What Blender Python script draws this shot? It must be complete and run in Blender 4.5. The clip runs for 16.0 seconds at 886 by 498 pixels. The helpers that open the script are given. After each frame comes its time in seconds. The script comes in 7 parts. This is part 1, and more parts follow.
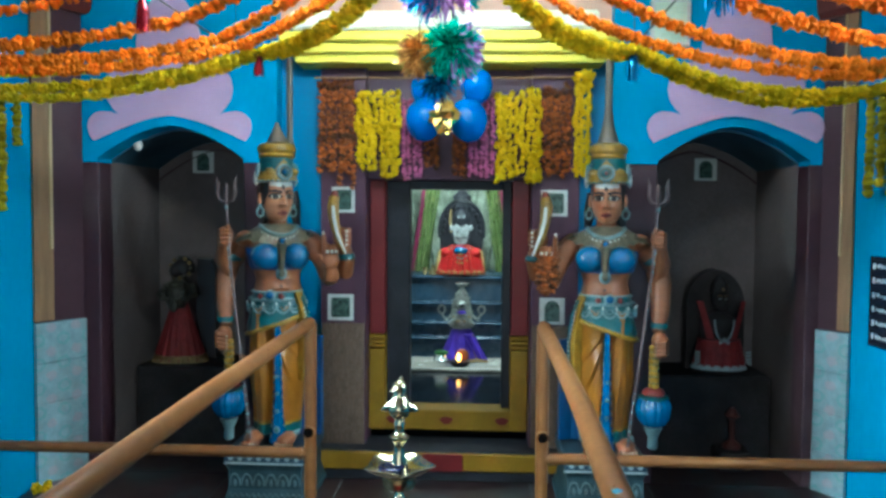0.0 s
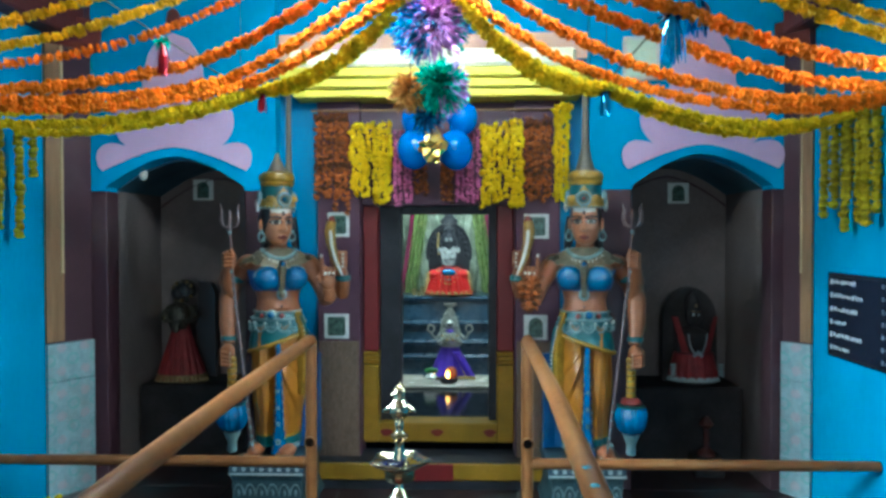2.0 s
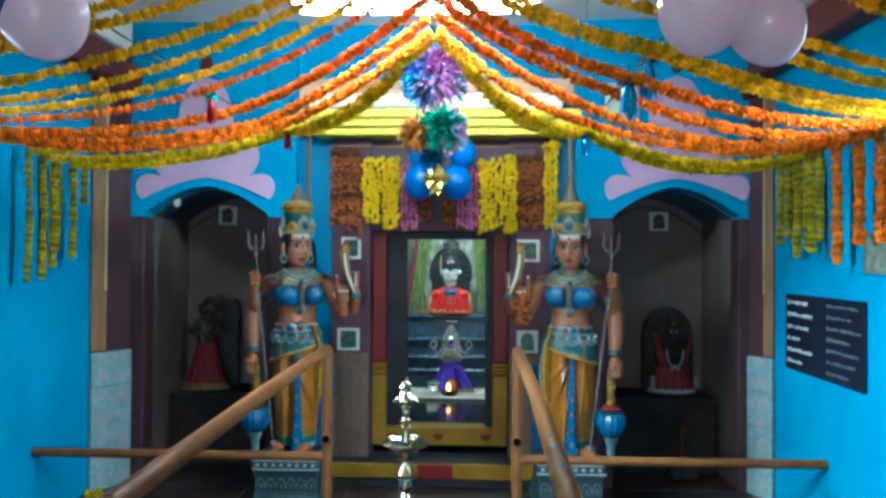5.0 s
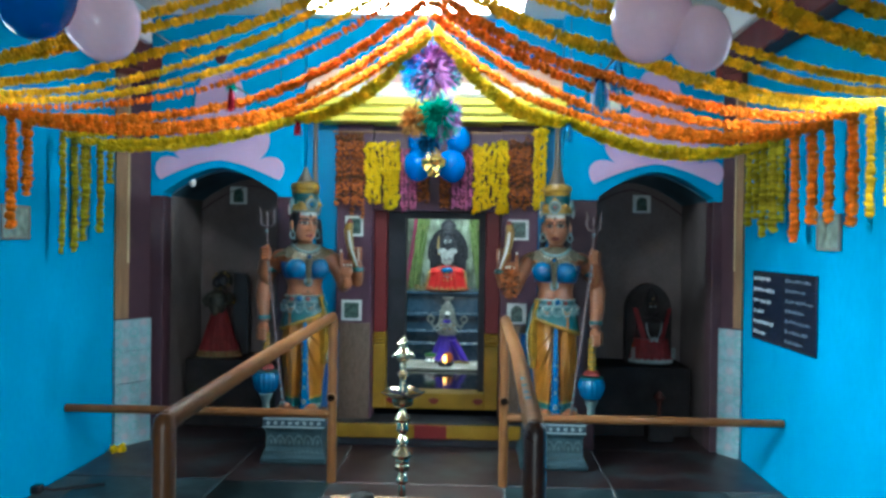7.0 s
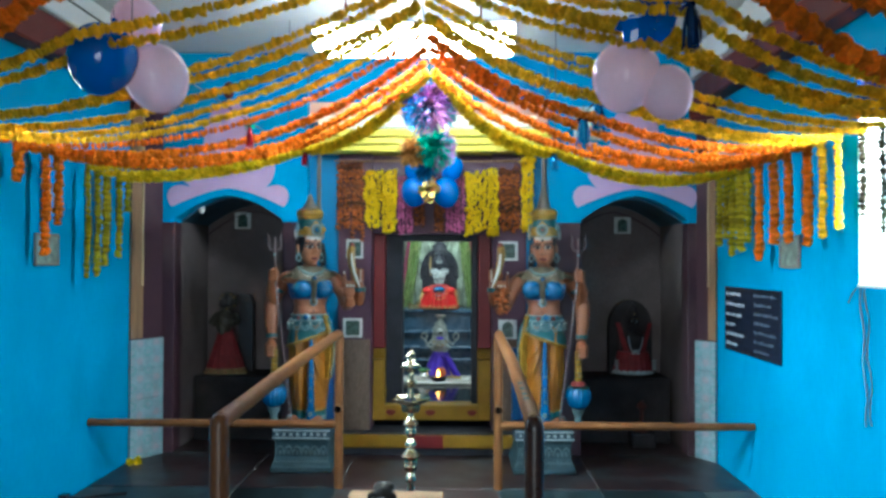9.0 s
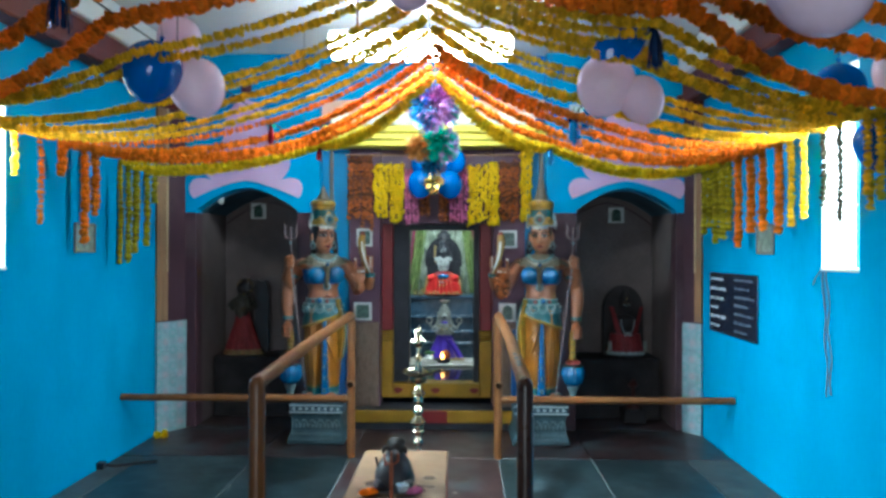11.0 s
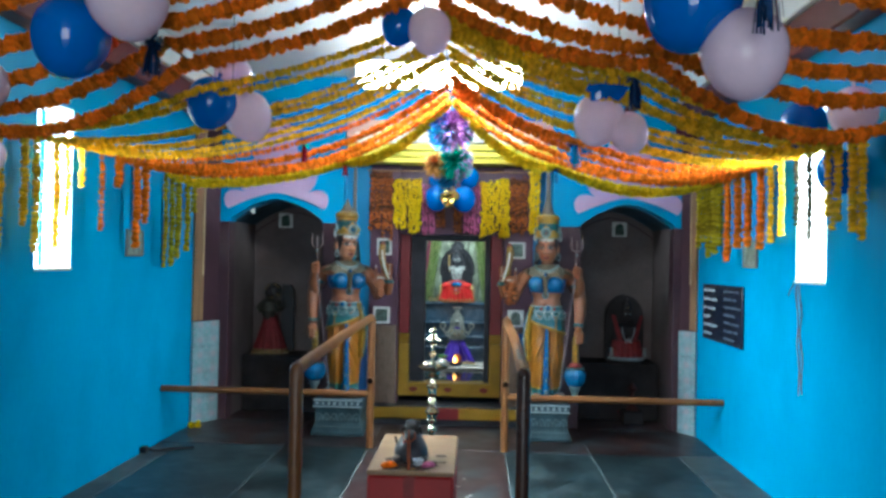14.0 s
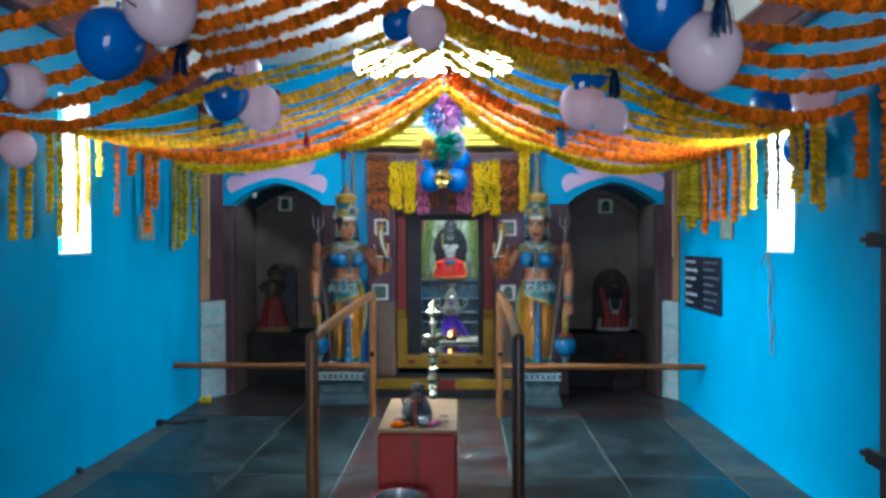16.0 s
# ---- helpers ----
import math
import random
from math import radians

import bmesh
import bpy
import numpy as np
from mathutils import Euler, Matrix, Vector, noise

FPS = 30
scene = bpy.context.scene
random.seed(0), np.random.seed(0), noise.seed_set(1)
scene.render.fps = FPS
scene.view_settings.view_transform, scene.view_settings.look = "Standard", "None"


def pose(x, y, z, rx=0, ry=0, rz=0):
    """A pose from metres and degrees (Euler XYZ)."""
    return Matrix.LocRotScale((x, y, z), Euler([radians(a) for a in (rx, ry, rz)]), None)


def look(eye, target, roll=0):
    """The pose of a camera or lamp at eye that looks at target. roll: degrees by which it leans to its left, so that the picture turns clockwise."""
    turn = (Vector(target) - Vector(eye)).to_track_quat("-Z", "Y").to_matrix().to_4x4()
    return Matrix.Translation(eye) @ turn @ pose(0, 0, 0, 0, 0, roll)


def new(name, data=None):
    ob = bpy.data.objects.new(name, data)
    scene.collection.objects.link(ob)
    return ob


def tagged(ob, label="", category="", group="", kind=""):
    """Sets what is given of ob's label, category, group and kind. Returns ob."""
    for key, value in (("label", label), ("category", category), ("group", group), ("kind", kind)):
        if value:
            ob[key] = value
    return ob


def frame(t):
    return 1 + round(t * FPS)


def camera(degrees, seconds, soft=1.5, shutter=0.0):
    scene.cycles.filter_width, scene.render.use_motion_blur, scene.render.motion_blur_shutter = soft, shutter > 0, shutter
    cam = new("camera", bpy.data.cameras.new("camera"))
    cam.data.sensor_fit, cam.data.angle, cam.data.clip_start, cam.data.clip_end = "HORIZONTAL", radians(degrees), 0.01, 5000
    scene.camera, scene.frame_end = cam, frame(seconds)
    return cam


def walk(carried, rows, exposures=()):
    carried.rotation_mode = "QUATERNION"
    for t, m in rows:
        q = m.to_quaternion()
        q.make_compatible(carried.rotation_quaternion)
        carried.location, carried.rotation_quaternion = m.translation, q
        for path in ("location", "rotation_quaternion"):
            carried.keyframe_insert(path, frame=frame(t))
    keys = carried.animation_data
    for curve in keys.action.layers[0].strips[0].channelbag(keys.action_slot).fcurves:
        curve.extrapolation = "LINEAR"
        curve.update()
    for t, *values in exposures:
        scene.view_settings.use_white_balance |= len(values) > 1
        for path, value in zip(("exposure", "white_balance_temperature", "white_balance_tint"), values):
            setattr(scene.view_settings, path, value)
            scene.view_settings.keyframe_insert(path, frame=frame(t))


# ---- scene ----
cam = camera(59.66, 16.0, soft=3.1)
# seconds, eye x y z, yaw, pitch, roll
ROWS = [
    (0, 0.000, 0.000, 1.420, 3.02, -2.67, 0.45),
    (0.5, -0.020, -0.039, 1.411, 2.43, -3.31, 0.90),
    (1, -0.010, -0.095, 1.408, 1.96, -3.10, 0.60),
    (1.5, -0.010, -0.185, 1.408, 2.29, -2.09, -0.15),
    (2, -0.008, -0.267, 1.421, 1.97, -0.96, -0.08),
    (2.5, -0.001, -0.314, 1.440, 1.76, 1.08, -0.95),
    (3, 0.007, -0.374, 1.424, 2.96, 1.12, -0.86),
    (3.5, 0.017, -0.471, 1.415, 2.27, 0.49, 0.11),
    (4, 0.029, -0.583, 1.430, 2.07, 0.14, 0.48),
    (4.2, 0.026, -0.625, 1.431, 2.46, 0.75, 0.60),
    (6.3, 0.024, -1.018, 1.378, 1.81, -0.19, -0.14),
    (6.5, 0.039, -1.060, 1.371, 1.70, -0.78, 0.21),
    (7, 0.069, -1.173, 1.381, 2.29, -0.47, 0.78),
    (7.5, 0.059, -1.253, 1.387, 2.09, 1.17, 0.36),
    (8, 0.013, -1.370, 1.384, 1.39, -0.22, -0.06),
    (8.5, -0.002, -1.477, 1.388, 0.28, -0.20, -0.41),
    (8.7, -0.003, -1.504, 1.396, 0.89, 0.94, 0.10),
    (10.8, 0.018, -1.905, 1.381, 1.39, 0.66, 0.34),
    (11, 0.004, -1.941, 1.378, 1.35, 0.19, 0.15),
    (11.5, -0.010, -2.042, 1.373, 0.37, 0.24, 0.04),
    (12, -0.008, -2.103, 1.385, -0.12, 1.25, -0.16),
    (12.5, 0.011, -2.171, 1.389, 0.79, 2.45, 0.02),
    (13, 0.022, -2.257, 1.382, 1.42, 2.05, 0.68),
    (13.5, 0.020, -2.358, 1.376, 1.39, 1.10, 0.66),
    (14, 0.021, -2.425, 1.370, 2.43, 0.93, 1.08),
    (14.5, 0.002, -2.494, 1.374, 1.71, 1.04, 1.34),
    (15, -0.020, -2.577, 1.362, 2.53, -0.04, 0.74),
    (15.5, -0.029, -2.672, 1.359, 1.96, 0.11, 0.32),
    (16, -0.014, -2.741, 1.353, 1.63, -0.53, -0.09),
]


def aim(x, y, z, yaw, pitch, roll):
    a, b = radians(yaw), radians(pitch)
    way = Vector((-math.sin(a) * math.cos(b), math.cos(a) * math.cos(b), math.sin(b)))
    return look((x, y, z), Vector((x, y, z)) + way, roll)


EXPOSURES = ((0.0, 0.10, 5740, -6), (4.0, 0.13, 5690, -7), (8.0, 0.11, 5800, -1), (12.0, 0.11, 5900, 2), (16.0, 0.11, 6000, 4))
walk(cam, [(t, aim(*row)) for t, *row in ROWS], EXPOSURES)
# ==== end of walk

# ---------------------------------------------------------------- light
world = bpy.data.worlds.new("sky")
world.use_nodes = True
scene.world = world
wn = world.node_tree
sky = wn.nodes.new("ShaderNodeTexSky")
sky.sky_type, sky.sun_disc = "NISHITA", False
sky.sun_elevation, sky.sun_rotation = radians(50), radians(200)
wn.links.new(sky.outputs[0], wn.nodes["Background"].inputs[0])
wn.nodes["Background"].inputs[1].default_value = 0.12

sun = bpy.data.lights.new("sun", "SUN")
sun.energy, sun.angle, sun.color = 2.5, radians(1.0), (1.0, 0.95, 0.88)
sun_ob = new("sun", sun)
sun_ob.matrix_world = look((3, -12, 14), (0, 0, 0))


def area(name, eye, target, sx, sy, watts, colour, spread=180):
    d = bpy.data.lights.new(name, "AREA")
    d.shape, d.size, d.size_y, d.energy, d.color = "RECTANGLE", sx, sy, watts, colour
    d.spread = radians(spread)
    o = new(name, d)
    o.matrix_world = look(eye, target)
    return o


XL, XR, CX = -2.29, 1.82, -0.215      # side walls and the middle line
YB, YF = -5.0, 4.06                   # entrance wall and arch wall
ZC = 2.92                             # ceiling

# daylight through the two slit windows and the entrance behind
area("window_light_right", (1.99, 1.815, 1.7775), (1.14, 2.30, 1.35), 0.37, 0.985, 43, (0.83, 0.96, 1.0), 76)
area("window_light_left", (-2.46, 1.715, 1.74), (-1.52, 1.93, 1.23), 0.37, 0.92, 85, (0.83, 0.96, 1.0), 66)
area("entrance_light", (CX, YB - 0.1, 1.15), (CX, 0, 1.15), 1.9, 2.25, 108, (0.92, 0.97, 1.0))
# the bulb inside the shrine
area("shrine_light", (-0.16, 5.55, 2.35), (-0.16, 6.6, 0.9), 0.3, 0.08, 52, (0.88, 1.0, 0.99))


# ---------------------------------------------------------------- materials
def mat(name, rgb, rough=0.6, metal=0.0, var=0.15, scale=4.0, bump=0.12, fine=60.0, rnd=0.0, island=0.0,
        dirt=None, dirt_amount=0.35, dirt_scale=1.7, emit=None, strength=0.0, coat=0.0, stretch=(1, 1, 1), sss=0.0, trans=0.0, spec=0.28, thin=0.0):
    m = bpy.data.materials.new(name)
    m.use_nodes = True
    nt = m.node_tree
    b = nt.nodes["Principled BSDF"]
    b.inputs["Roughness"].default_value, b.inputs["Metallic"].default_value = rough, metal
    b.inputs["Specular IOR Level"].default_value = spec
    co = nt.nodes.new("ShaderNodeTexCoord")
    mp = nt.nodes.new("ShaderNodeMapping")
    mp.inputs["Scale"].default_value = stretch
    nt.links.new(co.outputs["Object"], mp.inputs[0])

    def noise_at(s, detail=5.0):
        n = nt.nodes.new("ShaderNodeTexNoise")
        n.inputs["Scale"].default_value, n.inputs["Detail"].default_value = s, detail
        nt.links.new(mp.outputs[0], n.inputs["Vector"])
        return n.outputs["Fac"]

    def mix(fac, a, c, blend="MIX"):
        x = nt.nodes.new("ShaderNodeMix")
        x.data_type, x.blend_type = "RGBA", blend
        for sock, val in ((x.inputs[0], fac), (x.inputs[6], a), (x.inputs[7], c)):
            if isinstance(val, (int, float)):
                sock.default_value = val
            elif isinstance(val, tuple):
                sock.default_value = (*val[:3], 1)
            else:
                nt.links.new(val, sock)
        return x.outputs[2]

    def ramp(src, lo, hi):
        r = nt.nodes.new("ShaderNodeMapRange")
        r.inputs[1].default_value, r.inputs[2].default_value = lo, hi
        nt.links.new(src, r.inputs[0])
        return r.outputs[0]

    dark = tuple(c * (1 - var) for c in rgb)
    light = tuple(min(1.0, c * (1 + var)) for c in rgb)
    col = mix(ramp(noise_at(scale), 0.3, 0.7), dark, light)
    f = noise_at(fine, 3.0)
    col = mix(ramp(f, 0.35, 0.75), col, mix(0.5, col, tuple(c * (1 - 1.2 * var) for c in rgb)))
    if dirt:
        col = mix(ramp(noise_at(dirt_scale, 7.0), 0.5, 0.72), col, mix(dirt_amount, col, dirt))
    if rnd or island:
        src = nt.nodes.new("ShaderNodeObjectInfo").outputs["Random"] if rnd else nt.nodes.new("ShaderNodeNewGeometry").outputs["Random Per Island"]
        amt = rnd or island
        col = mix(src, mix(1.0, col, (1 - amt,) * 3, "MULTIPLY"), mix(1.0, col, (1 + amt * 0.6,) * 3, "MULTIPLY"))
    nt.links.new(col, b.inputs["Base Color"])
    r = nt.nodes.new("ShaderNodeMapRange")
    r.inputs[3].default_value, r.inputs[4].default_value = max(0.02, rough - 0.1), min(1.0, rough + 0.1)
    nt.links.new(noise_at(scale * 2.3), r.inputs[0])
    nt.links.new(r.outputs[0], b.inputs["Roughness"])
    if bump:
        bp = nt.nodes.new("ShaderNodeBump")
        bp.inputs["Strength"].default_value, bp.inputs["Distance"].default_value = bump, 0.004
        nt.links.new(f, bp.inputs["Height"])
        nt.links.new(bp.outputs[0], b.inputs["Normal"])
    if emit:
        b.inputs["Emission Color"].default_value, b.inputs["Emission Strength"].default_value = (*emit, 1), strength
    if coat:
        b.inputs["Coat Weight"].default_value, b.inputs["Coat Roughness"].default_value = coat, 0.08
    if sss:
        b.inputs["Subsurface Weight"].default_value = sss
        b.inputs["Subsurface Radius"].default_value = (0.02, 0.015, 0.01)
    if trans:
        b.inputs["Transmission Weight"].default_value = trans
    if thin:  # petals let light through
        tr = nt.nodes.new("ShaderNodeBsdfTranslucent")
        nt.links.new(col, tr.inputs["Color"])
        ms = nt.nodes.new("ShaderNodeMixShader")
        ms.inputs[0].default_value = thin
        nt.links.new(b.outputs[0], ms.inputs[1])
        nt.links.new(tr.outputs[0], ms.inputs[2])
        nt.links.new(ms.outputs[0], nt.nodes["Material Output"].inputs["Surface"])
    return m


BLUE = mat("blue_wall_paint", (0.002, 0.225, 0.43), 0.48, var=0.10, scale=1.3, spec=0.2, bump=0.10, fine=35, dirt=(0.015, 0.12, 0.22), dirt_amount=0.42, dirt_scale=1.5, stretch=(1, 1, 0.55))
BLUE2 = mat("deep_blue_paint", (0.003, 0.14, 0.29), 0.45, var=0.15, scale=3)
WHITEC = mat("ceiling_whitewash", (0.55, 0.55, 0.53), 0.8, var=0.06, scale=1.5, dirt=(0.4, 0.38, 0.34))
MAROON = mat("maroon_paint", (0.042, 0.016, 0.024), 0.5, var=0.2, scale=3, dirt=(0.16, 0.12, 0.12), dirt_amount=0.3)
PURPLE = mat("purple_brown_paint", (0.062, 0.025, 0.045), 0.48, var=0.15, scale=3)
RED = mat("red_oxide_paint", (0.115, 0.008, 0.010), 0.45, var=0.15, scale=4)
YELLOW = mat("yellow_enamel_paint", (0.20, 0.108, 0.005), 0.5, var=0.2, scale=6, dirt=(0.25, 0.12, 0.02), dirt_amount=0.4, dirt_scale=7)
LEMON = mat("lemon_cornice_paint", (0.72, 0.60, 0.07), 0.5, var=0.06, scale=5)
CREAM = mat("cream_cornice_paint", (0.72, 0.68, 0.50), 0.55, var=0.05)
PINK = mat("pink_scroll_paint", (0.42, 0.28, 0.42), 0.5, var=0.07, scale=5)
PEACH = mat("peach_wall_paint", (0.60, 0.36, 0.26), 0.55, var=0.08)
# side cell walls: dark brown with still darker blotches
DARKIN = mat("dark_brown_wall", (0.118, 0.094, 0.092), 0.75, var=0.3, scale=2, dirt=(0.02, 0.016, 0.016))
BLACKST = mat("black_stone", (0.019, 0.020, 0.026), 0.42, var=0.3, scale=8, bump=0.3, spec=0.14)
# duller copy of black stone, so ledge and slab sink into the cell's shade
MATTST = mat("matt_black_stone", (0.024, 0.021, 0.022), 0.75, var=0.4, scale=6, bump=0.3, spec=0.08)
BLUEST = mat("blue_black_stone_step", (0.022, 0.05, 0.085), 0.28, var=0.3, scale=6, bump=0.25)
WOODST = mat("brown_wood_strip", (0.20, 0.11, 0.055), 0.5, var=0.25, scale=5, stretch=(6, 6, 0.6))
GRANITE = mat("brown_granite_dado", (0.12, 0.080, 0.058), 0.28, var=0.25, scale=25, stretch=(3, 3, 0.8))
# cell vaults: a darker blue than the walls, with near-black blotches
VAULT = mat("dark_blue_plaster", (0.028, 0.085, 0.125), 0.6, var=0.3, scale=3, dirt=(0.02, 0.02, 0.022))
GILTS = mat("dull_gilt", (0.48, 0.36, 0.20), 0.4, metal=0.4, var=0.25, scale=8, stretch=(4, 4, 0.5))


def floral_tile():
    """Pale blue glaze printed with rows of green wreaths and small pink sprigs."""
    m = mat("floral_glazed_tile", (0.19, 0.27, 0.305), 0.22, var=0.16, scale=20, dirt=(0.20, 0.20, 0.18), dirt_amount=0.4, dirt_scale=8)
    nt = m.node_tree
    b = nt.nodes["Principled BSDF"]
    base = b.inputs["Base Color"].links[0].from_socket
    co = nt.nodes.new("ShaderNodeTexCoord")
    sp = nt.nodes.new("ShaderNodeSeparateXYZ")
    nt.links.new(co.outputs["Object"], sp.inputs[0])
    nz = nt.nodes.new("ShaderNodeTexNoise")
    nz.inputs["Scale"].default_value = 55.0
    nt.links.new(co.outputs["Object"], nz.inputs["Vector"])
    for k, (lo, hi, colr, amt) in enumerate(((0.17, 0.27, (0.09, 0.25, 0.25), 0.55), (0.0, 0.20, (0.33, 0.22, 0.25), 0.45))):
        cb = nt.nodes.new("ShaderNodeCombineXYZ")
        for src, out, off in ((sp.outputs[1], 0, 0.0625 * k), (sp.outputs[2], 1, 0.0625 * k)):
            ad = nt.nodes.new("ShaderNodeMath")
            ad.operation = "ADD"
            ad.inputs[1].default_value = off
            nt.links.new(src, ad.inputs[0])
            nt.links.new(ad.outputs[0], cb.inputs[out])
        v = nt.nodes.new("ShaderNodeTexVoronoi")
        v.voronoi_dimensions = "2D"
        v.inputs["Scale"].default_value, v.inputs["Randomness"].default_value = 8.0, 0.0
        nt.links.new(cb.outputs[0], v.inputs["Vector"])
        wob = nt.nodes.new("ShaderNodeMath")
        wob.operation = "MULTIPLY_ADD"
        wob.inputs[1].default_value, wob.inputs[2].default_value = 0.22, -0.11
        nt.links.new(nz.outputs["Fac"], wob.inputs[0])
        dist = nt.nodes.new("ShaderNodeMath")
        nt.links.new(v.outputs["Distance"], dist.inputs[0])
        nt.links.new(wob.outputs[0], dist.inputs[1])
        ring = nt.nodes.new("ShaderNodeMath")
        ring.operation = "COMPARE"
        ring.inputs[1].default_value, ring.inputs[2].default_value = (lo + hi) / 2, (hi - lo) / 2
        nt.links.new(dist.outputs[0], ring.inputs[0])
        amt_n = nt.nodes.new("ShaderNodeMath")
        amt_n.operation = "MULTIPLY"
        amt_n.inputs[1].default_value = amt
        nt.links.new(ring.outputs[0], amt_n.inputs[0])
        x = nt.nodes.new("ShaderNodeMix")
        x.data_type = "RGBA"
        x.inputs[7].default_value = (*colr, 1)
        nt.links.new(amt_n.outputs[0], x.inputs[0])
        nt.links.new(base, x.inputs[6])
        base = x.outputs[2]
    nt.links.new(base, b.inputs["Base Color"])
    return m


TILEP = floral_tile()
SLATE = mat("grey_green_floor_stone", (0.0085, 0.0185, 0.0215), 0.44, var=0.75, scale=2.6, bump=0.45, fine=30, spec=0.40, dirt=(0.050, 0.072, 0.078), dirt_amount=0.62, dirt_scale=5.5, rnd=0.30)
REDFLOOR = mat("red_oxide_floor", (0.026, 0.013, 0.0135), 0.36, var=0.5, scale=3, bump=0.3, dirt=(0.030, 0.048, 0.052), dirt_amount=0.80, dirt_scale=3.6, spec=0.40)
CEMENT = mat("grey_cement_border", (0.040, 0.046, 0.044), 0.5, var=0.45, scale=4, bump=0.4, dirt=(0.12, 0.12, 0.10), dirt_amount=0.5, dirt_scale=3)
JOINT = mat("pale_floor_joint", (0.13, 0.15, 0.15), 0.8, var=0.3, scale=20)
PIPE = mat("brown_enamel_pipe", (0.118, 0.045, 0.014), 0.32, var=0.18, scale=14, bump=0.06, dirt=(0.18, 0.085, 0.03), dirt_amount=0.5, dirt_scale=9)
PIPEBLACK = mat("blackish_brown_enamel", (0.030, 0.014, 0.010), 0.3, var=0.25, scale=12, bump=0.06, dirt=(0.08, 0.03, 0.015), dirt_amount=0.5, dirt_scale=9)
BORESHADE = mat("bore_shade", (0.002, 0.0015, 0.0015), 0.95, spec=0.0)
TEAL = mat("chipped_blue_patch", (0.05, 0.20, 0.27), 0.85)
BRASS = mat("polished_brass", (0.33, 0.295, 0.205), 0.22, metal=1.0, var=0.15, scale=20, bump=0.05)
STEEL = mat("stainless_steel", (0.74, 0.75, 0.76), 0.2, metal=1.0, var=0.05)
REDBOX = mat("red_painted_masonry", (0.30, 0.018, 0.018), 0.5, var=0.18, scale=5, dirt=(0.12, 0.02, 0.02))
SLAB = mat("cream_marble_slab", (0.245, 0.150, 0.085), 0.5, var=0.22, scale=6, dirt=(0.16, 0.07, 0.05), dirt_amount=0.5, dirt_scale=6)
SIGN = mat("black_granite_plaque", (0.010, 0.014, 0.028), 0.16, var=0.3, scale=30)
INK = mat("white_lettering", (0.44, 0.46, 0.47), 0.6)
TUBEM = mat("lit_glare_box", (0.9, 0.9, 0.9), 0.5, emit=(0.88, 0.97, 1.0), strength=80.0)


